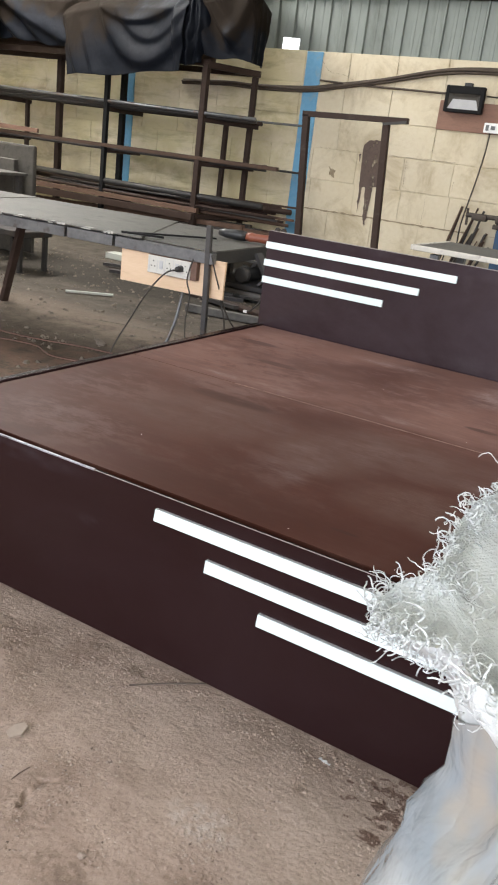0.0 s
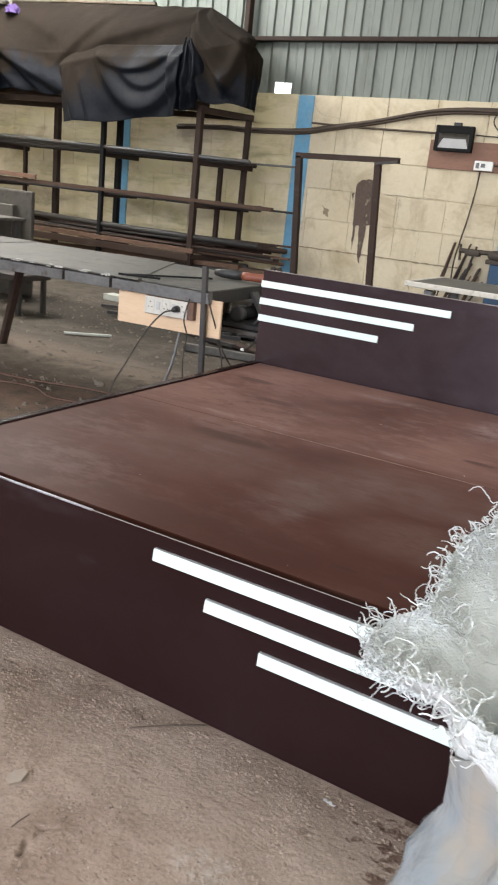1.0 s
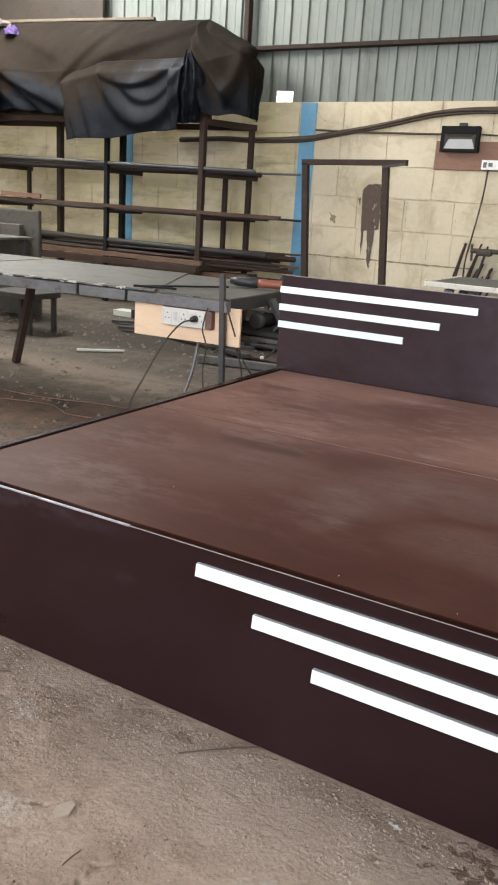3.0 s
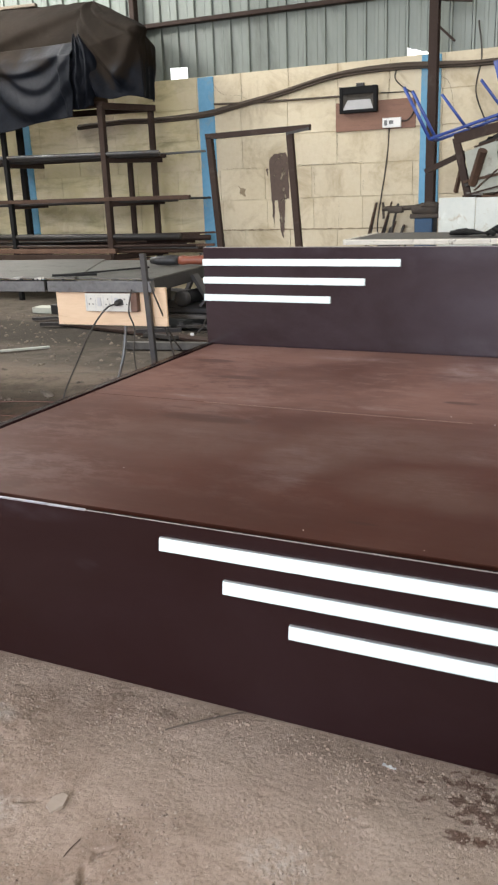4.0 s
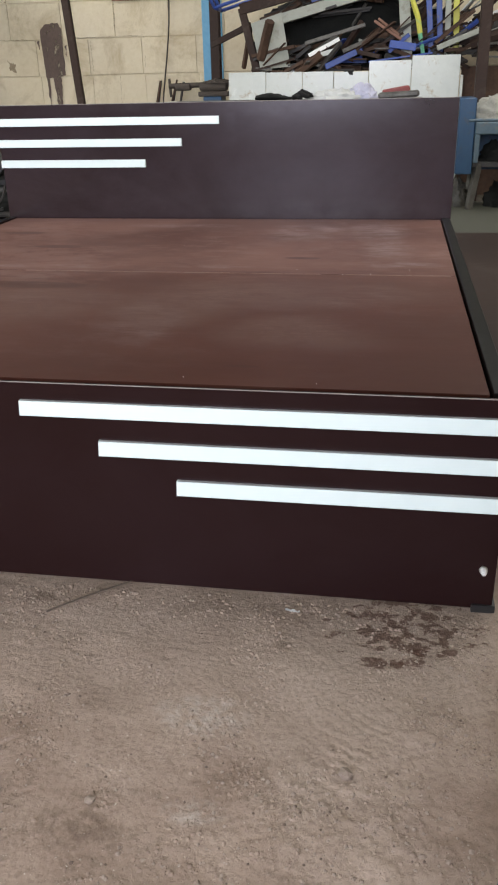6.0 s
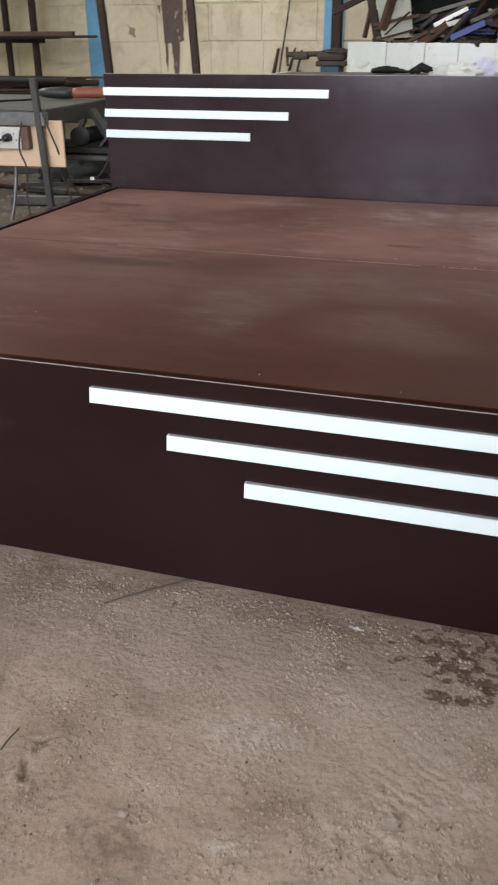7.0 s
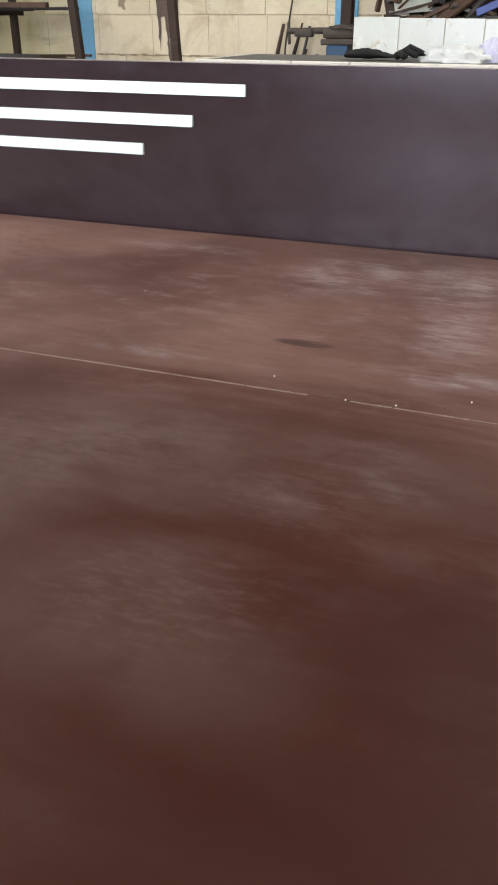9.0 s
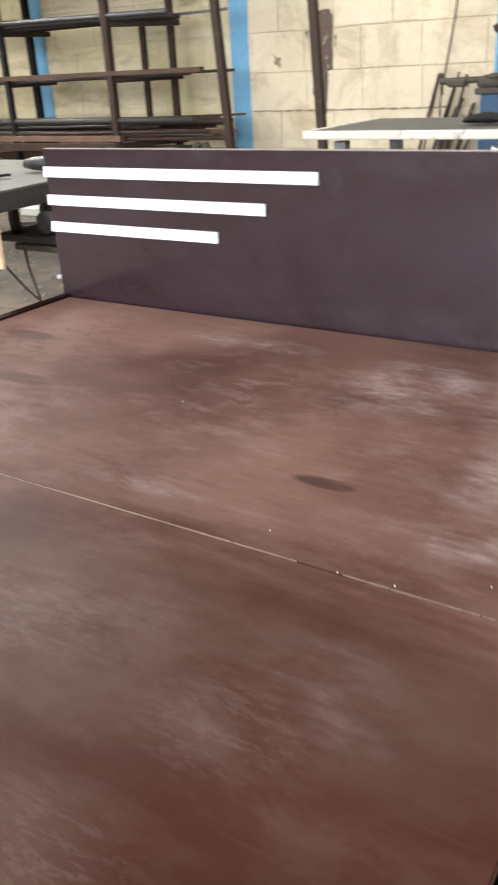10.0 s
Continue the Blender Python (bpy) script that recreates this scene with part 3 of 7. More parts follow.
def sack_material(name="woven_white_sack", dull=(0.41, 0.435, 0.425, 1), clean=(0.60, 0.625, 0.61, 1), dirt=0.6):
    """White woven plastic, a tape weave in relief, with tan dirt in places."""
    m, t, p = nodes_of(name)
    v = coords(t)
    col = mixc(t, ramp(t, noise_of(t, v, 7, 6, 0.6, 0.4), 0.35, 0.7), dull, clean)
    col = mixc(t, mixc(t, dirt, (0, 0, 0, 1), ramp(t, noise_of(t, v, 4.5, 5, 0.6, 0.8), 0.60, 0.72)), col, (0.47, 0.41, 0.34, 1))
    t.links.new(col, p.inputs["Base Color"])
    p.inputs["Roughness"].default_value = 0.42
    p.inputs["Transmission Weight"].default_value = 0.0
    w1, w2 = put(t, "ShaderNodeTexWave", Scale=170), put(t, "ShaderNodeTexWave", Scale=170)
    w2.bands_direction = "Z"
    t.links.new(v, w1.inputs[0])
    t.links.new(v, w2.inputs[0])
    h = mixc(t, 0.98, mixc(t, 0.5, w1.outputs[0], w2.outputs[0]), noise_of(t, v, 15, 6, 0.58, 0.9))
    b = put(t, "ShaderNodeBump", Strength=0.85, Distance=0.016)
    t.links.new(h, b.inputs["Height"])
    t.links.new(b.outputs[0], p.inputs["Normal"])
    return m


M_SACK = sack_material()
M_FILLING = sack_material("white_sack_lining", (0.58, 0.62, 0.64, 1), (0.76, 0.79, 0.80, 1), 0.2)


def film_material():
    m, t, p = nodes_of("clear_plastic_film")
    v = coords(t)
    col = mixc(t, ramp(t, noise_of(t, coords(t, (1, 1, 0.7)), 9, 2, 0.5, 0.2), 0.42, 0.60), (0.195, 0.222, 0.235, 1), (0.33, 0.345, 0.335, 1))
    tan = ramp(t, noise_of(t, coords(t, (1, 1, 0.6), (1.3, 0.4, 0)), 10, 3, 0.5, 0.1), 0.52, 0.62)
    t.links.new(mixc(t, mixc(t, 0.65, (0, 0, 0, 1), tan), col, (0.295, 0.25, 0.185, 1)), p.inputs["Base Color"])
    p.inputs["Roughness"].default_value = 0.12
    p.inputs["Coat Weight"].default_value = 0.4
    b = put(t, "ShaderNodeBump", Strength=0.55, Distance=0.025)
    folds = t.nodes.new("ShaderNodeTexVoronoi")
    folds.feature = "DISTANCE_TO_EDGE"
    folds.inputs["Scale"].default_value = 11
    t.links.new(coords(t, (1.5, 1.5, 0.7)), folds.inputs["Vector"])
    t.links.new(mixc(t, 0.14, noise_of(t, coords(t, (1.2, 1.2, 0.8)), 16, 4, 0.5, 0.6), ramp(t, folds.outputs["Distance"], 0.0, 0.22)), b.inputs["Height"])
    t.links.new(b.outputs[0], p.inputs["Normal"])
    return m


M_FILM = film_material()


# ---- mesh helpers ----
def where(parent):
    p = Vector((0, 0, 0))
    while parent is not None:
        p += parent.location
        parent = parent.parent
    return p


def thing(name, at, label, category, group="", kind=""):
    """An empty at the base of a thing; its parts hang under it."""
    ob = new(name)
    ob.location = at
    ob.empty_display_size = 0.1
    return tagged(ob, label, category, group, kind)


def part(name, bm, material, parent=None, label="", smooth=False, kind=""):
    """One mesh, given in world coordinates, under a thing or a part."""
    off = where(parent)
    if parent is not None:
        bmesh.ops.translate(bm, verts=bm.verts, vec=-off)
    me = bpy.data.meshes.new(name)
    if smooth:
        for f in bm.faces:
            f.smooth = True
    bm.to_mesh(me)
    bm.free()
    for mm in (material if isinstance(material, list) else [material]):
        me.materials.append(mm)
    ob = new(name, me)
    ob.parent = parent
    if label:
        ob["label"] = label
    if kind:
        ob["kind"] = kind
    return ob


def solo(name, bm, material, label, category, group="", kind="", smooth=False):
    """A thing of a single mesh, its origin at its base."""
    vs = [v.co for v in bm.verts]
    base = Vector((sum(v.x for v in vs) / len(vs), sum(v.y for v in vs) / len(vs), min(v.z for v in vs)))
    bmesh.ops.translate(bm, verts=bm.verts, vec=-base)
    ob = part(name, bm, material, None, smooth=smooth)
    ob.location = base
    return tagged(ob, label, category, group, kind)


def box(bm, x0, x1, y0, y1, z0, z1, bevel=0.0, seg=1):
    g = bmesh.ops.create_cube(bm, size=1)
    vs = g["verts"]
    for v in vs:
        v.co = Vector((x0 + (v.co.x + 0.5) * (x1 - x0), y0 + (v.co.y + 0.5) * (y1 - y0), z0 + (v.co.z + 0.5) * (z1 - z0)))
    if bevel:
        es = {e for v in vs for e in v.link_edges}
        bmesh.ops.bevel(bm, geom=list(es), offset=bevel, segments=seg, affect="EDGES", profile=0.6)
    return bm


def one_box(*a, **k):
    return box(bmesh.new(), *a, **k)


def beam(bm, p, q, w, h, up=(0, 0, 1), bevel=0.0):
    """A bar of section w by h from p to q."""
    p, q = Vector(p), Vector(q)
    d = q - p
    n = d.length
    d.normalize()
    side = d.cross(Vector(up))
    if side.length < 1e-3:
        side = d.cross(Vector((1, 0, 0)))
    side.normalize()
    top = side.cross(d)
    m = Matrix((side, d, top)).transposed().to_4x4()
    m.translation = (p + q) / 2
    g = bmesh.ops.create_cube(bm, size=1, matrix=m @ Matrix.Diagonal((w, n, h, 1)))
    if bevel:
        es = {e for v in g["verts"] for e in v.link_edges}
        bmesh.ops.bevel(bm, geom=list(es), offset=bevel, segments=1, affect="EDGES")
    return bm


def one_beam(*a, **k):
    return beam(bmesh.new(), *a, **k)


def tube(bm, pts, r, seg=8, taper=1.0):
    """A round cable or pipe along points."""
    pts = [Vector(p) for p in pts]
    rings = []
    up = Vector((0.13, 0.2, 0.97))
    for i, p in enumerate(pts):
        d = (pts[min(i + 1, len(pts) - 1)] - pts[max(i - 1, 0)]).normalized()
        s = d.cross(up)
        if s.length < 1e-3:
            s = d.cross(Vector((1, 0, 0)))
        s.normalize()
        u = s.cross(d)
        rr = r * (1 + (taper - 1) * i / max(1, len(pts) - 1))
        rings.append([bm.verts.new(p + (s * math.cos(a) + u * math.sin(a)) * rr) for a in [2 * math.pi * k / seg for k in range(seg)]])
    for a, b in zip(rings, rings[1:]):
        for k in range(seg):
            bm.faces.new((a[k], a[(k + 1) % seg], b[(k + 1) % seg], b[k]))
    bm.faces.new(rings[0][::-1])
    bm.faces.new(rings[-1])
    return bm


def one_tube(*a, **k):
    return tube(bmesh.new(), *a, **k)


def smooth_path(pts, n=8):
    """Points of a smooth line through the given ones."""
    pts = [Vector(p) for p in pts]
    out = []
    for i in range(len(pts) - 1):
        p0, p1, p2, p3 = pts[max(i - 1, 0)], pts[i], pts[i + 1], pts[min(i + 2, len(pts) - 1)]
        for k in range(n):
            u = k / n
            out.append(0.5 * ((2 * p1) + (p2 - p0) * u + (2 * p0 - 5 * p1 + 4 * p2 - p3) * u * u + (3 * p1 - p0 - 3 * p2 + p3) * u ** 3))
    return out + [pts[-1]]


def sheet(bm, nu, nv, f, close=False):
    """A grid of nu by nv points given by f(i, j)."""
    g = [[bm.verts.new(f(i, j)) for j in range(nv)] for i in range(nu)]
    for i in range(nu - (0 if close else 1)):
        for j in range(nv - 1):
            a, b = g[i], g[(i + 1) % nu]
            bm.faces.new((a[j], b[j], b[j + 1], a[j + 1]))
    return bm


def fbm(x, y, z=0.0, o=4):
    return noise.fractal(Vector((x, y, z)), 1.0, 2.0, o)


rng = random.Random(7)


# ---- the shed ----
MARKS = {}
KICKS = ((1.0, -0.525, 0.030, 0.6, 1.2, 0.012, 0.005), (1.046, -0.480, 0.030, 2.8, 0.8, 0.010, 0.0035), (1.46, -0.529, 0.050, 4.2, 0.7, 0.010, 0.0035), (1.469, -0.235, 0.018, 1.0, 0.8, 0.012, 0.004),
         (1.114, -0.070, 0.030, 3.0, 0.8, 0.010, 0.004), (1.24, -0.27, 0.050, 1.2, 0.7, 0.006, 0.003), (1.395, -0.40, 0.060, 4.9, 0.7, 0.005, 0.003), (0.80, -0.04, 0.025, 2.0, 0.8, 0.010, 0.004))
mark_rng = random.Random(12)
for k in range(200 + len(KICKS)):
    mx, my = mark_rng.uniform(-0.35, 2.45), mark_rng.uniform(-1.55, -0.01)
    if noise.noise(Vector((mx * 1.9, my * 1.9, 33.0))) < mark_rng.uniform(-0.5, 0.3):
        if k >= len(KICKS):
            continue
    if k >= len(KICKS) and 1.1 < mx < 1.6 and -0.55 < my < -0.10:
        continue
    mr = mark_rng.choice((0.012, 0.02, 0.03, 0.045, 0.06, 0.09))
    mark = (mx, my, mr, mark_rng.uniform(0, 6.28), mark_rng.uniform(0.3, 0.9), mark_rng.uniform(0.005, 0.013), mark_rng.uniform(0.0022, 0.0050))
    if k < len(KICKS):
        mark = KICKS[k]
        mx, my, mr = mark[:3]
    for ci in range(int((mx - mr) * 10) - 1, int((mx + mr) * 10) + 2):
        for cj in range(int((my - mr) * 10) - 1, int((my + mr) * 10) + 2):
            MARKS.setdefault((ci, cj), []).append(mark)


def noise_gap(x, y):
    return max(0.0, min(1.0, 0.45 + 2.2 * noise.noise(Vector((x * 24, y * 24, 51.0)))))


def heel_marks(x, y):
    """Crescent scars and scuffs pressed into the crust."""
    h = 0.0
    for mx, my, mr, a, span, deep, wide in MARKS.get((int(x * 10), int(y * 10)), ()):
        dx, dy = x - mx, y - my
        d = math.hypot(dx, dy)
        if d > mr + 0.03:
            continue
        off = abs((math.atan2(dy, dx) - a + math.pi) % (2 * math.pi) - math.pi)
        if off < span:
            k = d - mr + 0.016 * noise.noise(Vector((x * 22, y * 22, 1.0))) + 0.006 * noise.noise(Vector((x * 80, y * 80, 4.0)))
            h += deep * min(1.0, 2.2 * (1 - off / span)) * noise_gap(x, y) * (-math.exp(-(k / wide) ** 2))
    return h


def floor_height(x, y):
    """Trodden ground: shallow hollows, crumbled patches and heel marks, level under the bed."""
    near = max(0.0, min(1.0, (0.10 - y) / 0.20)) if y > -3.5 else 0.0
    h = 0.012 * fbm(x * 1.7, y * 1.7, 0.3, 3)
    if near > 0:
        h += near * (0.006 * fbm(x * 5, y * 5, 4.0, 3) + heel_marks(x, y))
        loose = max(0.0, min(1.0, noise.noise(Vector((x * 2.6, y * 2.6, 17.0))) * 3.0 + 0.1))
        h += near * (0.0010 + 0.0036 * loose) * fbm(x * 26, y * 26, 2.0, 4)
        h += near * 0.0030 * loose * max(0.0, noise.noise(Vector((x * 55, y * 55, 7.0))) - 0.15)
    level = max(0.0, 1.0 - near) * 0.6
    return h * (1 - level) - 0.004


def spaced(lo, hi, a, b, fine, coarse):
    out = list(np.arange(lo, a, coarse)) + list(np.arange(a, b, fine)) + list(np.arange(b, hi, coarse)) + [hi]
    return [float(v) for v in out]


fx = spaced(-10.0, 6.0, -0.3, 2.2, 0.0042, 0.16)
fy = spaced(-6.0, 7.3, -1.25, 0.06, 0.0042, 0.16)
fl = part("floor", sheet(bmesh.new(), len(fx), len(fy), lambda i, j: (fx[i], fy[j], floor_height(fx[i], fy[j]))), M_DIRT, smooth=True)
tagged(fl, "sandy trodden dirt floor with a wet splash and grey dusty concrete beyond", "floor", kind="structure")

outside = one_box(-60, 60, -60, 60, -0.40, -0.30)
tagged(part("ground", outside, M_CONCRETE), "bare dusty yard ground outside the shed", "ground", kind="structure")

def haze_material():
    m, t, p = nodes_of("bright_hazy_sky")
    p.inputs["Base Color"].default_value = (0.8, 0.85, 0.9, 1)
    p.inputs["Emission Color"].default_value = (1.0, 1.0, 1.0, 1)
    p.inputs["Emission Strength"].default_value = 2.5
    return m


tagged(part("backdrop", one_box(-40, 40, 14.0, 14.1, -0.2, 12), haze_material()), "bright hazy daylight behind the shed", "sky", kind="structure")

WALL_Y, WALL_TOP, COURSE, BLOCK = 7.0, 2.27, 0.318, 0.53
wall = tagged(part("wall_north", one_box(-10, 6, WALL_Y + 0.0065, WALL_Y + 0.20, -0.1, WALL_TOP - 0.004), M_BLOCK),
              "cream painted concrete block wall, stained, with blue painted pillars", "wall", kind="structure")

# ribbed sheeting above the blocks, with two gaps at its foot that let the day in
GAPS = ((-2.985, -2.787, 2.39, 2.385), (-0.375, -0.155, 2.345, 2.282))


def rib_profile():
    """Flat pans with a shallow swage, and narrow ribs that lap into a dark seam."""
    xs, x = [], -10.095
    while x < 6.0:
        for dx, y in ((0, 0), (0.052, 0), (0.056, -0.003), (0.088, -0.003), (0.092, 0), (0.150, 0), (0.152, 0.030), (0.159, 0.030), (0.161, -0.026), (0.180, -0.026), (0.187, 0)):
            xs.append((x + dx, y))
        x += 0.2075
    return sorted(xs)


bm = bmesh.new()
prof = rib_profile()
for (xa, ya), (xb, yb) in zip(prof, prof[1:]):
    lo = WALL_TOP - 0.01
    for g0, g1, za, zb in GAPS:
        if g0 <= (xa + xb) / 2 <= g1:
            lo = za + (zb - za) * ((xa + xb) / 2 - g0) / (g1 - g0)
    for off, flip in ((0.0, False), (0.004, True)):
        q = [bm.verts.new((x, WALL_Y + 0.06 + y + off, z)) for x, y, z in ((xa, ya, lo), (xb, yb, lo), (xb, yb, 5.2), (xa, ya, 5.2))]
        bm.faces.new(q[::-1] if flip else q)
tagged(part("cladding", bm, M_SHEET), "grey-green ribbed metal sheet cladding above the block wall", "wall cladding", kind="structure")

# Unseen closing walls; the south one is dark to cut bounced light.
for nm, b in (("wall_west", (-10.2, -10, -6, 7.2, -0.1, 5.2)), ("wall_east", (6, 6.2, -6, 7.2, -0.1, 5.2)),
              ("wall_south", (-10, -6.0, -6.2, -6, -0.1, 5.2))):
    tagged(part(nm, one_box(*b), M_GREYBOARD if nm == "wall_south" else M_BLOCK), "plain unseen wall added to close the shed", "wall", kind="structure")
bm = one_box(-6.0, 6, -6.2, -6, 4.55, 5.2)
box(bm, -6.0, -0.35, -6.2, -6, -0.1, 1.95)
box(bm, -0.35, 1.47, -6.2, -6, -0.1, 1.2)
box(bm, 1.47, 6, -6.2, -6, -0.1, 1.95)
tagged(part("wall_south_lintel", bm, M_GREYBOARD), "unseen wall kept dark, round assumed openings for daylight", "wall", kind="structure")

bm = bmesh.new()
edges = [-10.2] + [v for s in SKYLIGHTS for v in s] + [6.2]
for a, b in zip(edges[::2], edges[1::2]):
    box(bm, a, b, -6.2, 7.2, 5.0, 5.05)
for a, b in SKYLIGHTS:
    box(bm, a, b, -6.2, 0.7, 5.0, 5.05)
    box(bm, a, b, 6.5, 7.2, 5.0, 5.05)
tagged(part("ceiling", bm, M_SHEET), "ribbed metal shed roof with open rooflight strips", "roof", kind="structure")

# pillars painted blue, a hand proud of the blocks
PILLARS = (-7.68, -5.115, -2.63, -0.22)
for x in PILLARS:
    w = 0.19
    ob = part("pillar", one_box(x, x + w, WALL_Y - 0.014, WALL_Y + 0.05, 0.0, WALL_TOP - 0.01, 0.006), M_BLUE)
    tagged(ob, "sky-blue limewashed wall pillar, chipped", "pillar", "blue wall pillars", "structure")

# purlin and uprights that carry the sheeting
tagged(part("purlin", one_box(-9.8, 5.8, WALL_Y - 0.06, WALL_Y + 0.03, 2.787, 2.830, 0.004), M_OXIDE), "red-oxide steel purlin across the sheeting", "purlin", kind="structure")
for x in (-3.38, -8.1):
    tagged(part("wall_stanchion", one_box(x, x + 0.06, WALL_Y - 0.07, WALL_Y + 0.02, 2.83, 5.0, 0.004), M_OXIDE), "red-oxide steel upright behind the sheeting", "post", kind="structure")

col = thing("steel_column", (-0.02, 6.62, 0), "red-oxide steel roof column beside the blue pillar", "column")
part("flange", one_box(-0.062, 0.018, 6.57, 6.585, 0, 5.0, 0.002), M_OXIDE, col)
part("flange", one_box(-0.062, 0.018, 6.665, 6.68, 0, 5.0, 0.002), M_OXIDE, col)
part("web", one_box(-0.026, -0.014, 6.585, 6.665, 0, 5.0), M_OXIDE, col)
part("bracket", one_beam((0.03, 6.62, 2.42), (0.16, 6.62, 2.30), 0.04, 0.02), M_OXIDE, col)
part("bracket", one_beam((0.03, 6.62, 2.66), (0.30, 6.62, 2.62), 0.05, 0.05), M_OXIDE, col)

# ---- the bed ----
BED_W, LID, HEAD_Y = 1.83, 0.434, 1.98
bed = thing("storage_bed", (0.9, 1.0, 0), "king-size dark brown laminate storage bed with white stripes on dirt", "bed")
foot = part("footboard", one_box(0, BED_W, 0.0, 0.008, 0.002, 0.440, 0.0010), M_WENGE, bed, "dark brown laminated footboard")
part("edge_band", one_box(0.002, BED_W - 0.002, -0.0010, 0.0010, 0.4390, 0.4407, 0.0003), M_EDGEBAND, foot, "thin pale edge line, chipped")

part("edge_band", one_box(0.20, 0.71, -0.0014, 0.0056, 0.4376, 0.4414, 0.0006), M_GLINTEDGE, foot, "worn stretch of the top edge with a pale glint painted in")


def stripe(parent, x0, x1, y, z0, z1, deep):
    """A white strip on the board, its face leaning back towards the top, with a grey upper side and a white end."""
    bm = one_box(x0, x1, y - deep, y - deep + 0.0025, z0, z1, 0.0008)
    cap = x0 if x0 > 0.1 else x1 - 0.0025
    box(bm, cap, cap + 0.0025, y - deep + 0.001, y - 0.0004, z0, z1 - 0.0004)
    side = one_box(x0 + 0.0026, x1 - 0.0026, y - deep + 0.0022, y, z0 + 0.0006, z1 - 0.0002, 0.0005)
    for b in (bm, side):
        for v in b.verts:
            if v.co.y < y - 0.003 and v.co.z > (z0 + z1) / 2:
                v.co.y += 0.0038
    s = part("stripe", bm, M_STRIP, parent, "glossy white strip")
    part("stripe_side", side, M_ALU, s, "grey strip side")


for x0, z1 in ((0.910, 0.406), (1.062, 0.3275), (1.213, 0.250)):
    stripe(foot, x0, BED_W, 0.0, z1 - 0.0298, z1 - 0.0004, 0.0150)
part("knob", one_tube([(1.806, 0.0, 0.091), (1.806, -0.006, 0.091), (1.806, -0.012, 0.091), (1.806, -0.016, 0.091)], 0.0085, 12, 0.5), M_WHITEPAINT, foot, "small round white stud", smooth=True)
part("foot_pad", one_box(1.79, 1.835, -0.004, 0.03, -0.012, 0.012), M_BLACK, foot)

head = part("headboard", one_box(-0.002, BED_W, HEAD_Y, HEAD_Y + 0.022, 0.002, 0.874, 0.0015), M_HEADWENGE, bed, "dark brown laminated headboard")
part("edge_band", one_box(0.0, BED_W - 0.002, HEAD_Y + 0.001, HEAD_Y + 0.021, 0.8735, 0.8752), M_EDGEBAND, head, "pale raw top edge")
for x1, zc in ((0.921, 0.810), (0.768, 0.7295), (0.614, 0.6505)):
    stripe(head, -0.003, x1, HEAD_Y, zc - 0.0148, zc + 0.0148, 0.012)

SEAM = 0.985
for nm, ya, yb, mm, lb in (("lid", 0.0375, SEAM - 0.0015, M_LID, "red-brown laminate lid, scuffed"), ("lid", SEAM + 0.0015, HEAD_Y - 0.013, M_LID, "red-brown laminate lid under pale dust")):
    part(nm, one_box(0.034, 1.790, ya, yb, LID - 0.018, LID, 0.0012), mm, bed, lb)
# chipped pale core along the lid's joint
bm = bmesh.new()
x = 0.50
while x < 1.77:
    n = rng.uniform(0.02, 0.12)
    if rng.random() < (0.55 if 1.12 < x < 1.42 else 0.85):
        box(bm, x, min(x + n, 1.775), SEAM - rng.uniform(0.0004, 0.0014), SEAM + rng.uniform(0.0003, 0.0012), LID - 0.012, LID + 0.0005)
    x += n + rng.uniform(0.0, 0.004)
part("chipped_joint", bm, M_CORE, bed, "pale chipped core along the joint", kind="stuff")
part("side_rail", one_box(0.0, 0.030, 0.036, HEAD_Y - 0.002, 0.002, LID + 0.006, 0.0015), M_WENGE, bed, "dark brown side rail")
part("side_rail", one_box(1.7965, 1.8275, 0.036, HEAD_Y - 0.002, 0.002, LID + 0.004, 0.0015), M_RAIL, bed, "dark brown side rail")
part("base_panel", one_box(0.04, 1.79, 0.038, HEAD_Y - 0.02, 0.003, LID - 0.03), M_WENGE, bed)

# little grains and specks on the lid
bm = bmesh.new()
for x, y in ((1.477, 0.062), (1.217, 0.073), (1.331, 1.038), (1.661, 1.049), (1.55, 0.993), (1.47, 0.985), (0.62, 0.3), (0.9, 1.4)):
    g = bmesh.ops.create_icosphere(bm, subdivisions=1, radius=rng.uniform(0.0008, 0.0014), matrix=Matrix.Translation((x, y, LID + 0.001)))
tagged(part("crumb", bm, M_WHITEBAG), "pale crumbs scattered on the bed lid", "debris", kind="stuff")

# ---- the sack beside the bed ----
SX, SY = 2.125, -0.855


def along(z, table):
    """Value read off a short table of (height, value)."""
    for (za, va), (zb, vb) in zip(table, table[1:]):
        if z <= zb:
            u = max(0.0, (z - za) / (zb - za))
            return va + (vb - va) * u * u * (3 - 2 * u)
    return table[-1][1]


def sack_ring(a, z, table=((0, 0.372), (0.31, 0.370), (0.50, 0.338), (0.65, 0.306), (0.76, 0.276), (0.83, 0.250), (0.885, 0.240), (0.955, 0.303), (1.05, 0.338))):
    """The sack's outline at angle a and height z."""
    r = along(z, table)
    r *= 1 + 0.03 * math.cos(2 * a) + 0.02 * math.cos(3 * a + 2 * z)
    r += 0.014 * fbm(math.cos(a) * 2.2, math.sin(a) * 2.2, z * 3.0, 4)
    return Vector((SX + r * math.cos(a), SY + r * math.sin(a), z))


sack = thing("sack", (SX, SY, 0), "white woven plastic sack with a frayed open mouth, standing on dirt", "sack")
NA, NZ = 220, 90


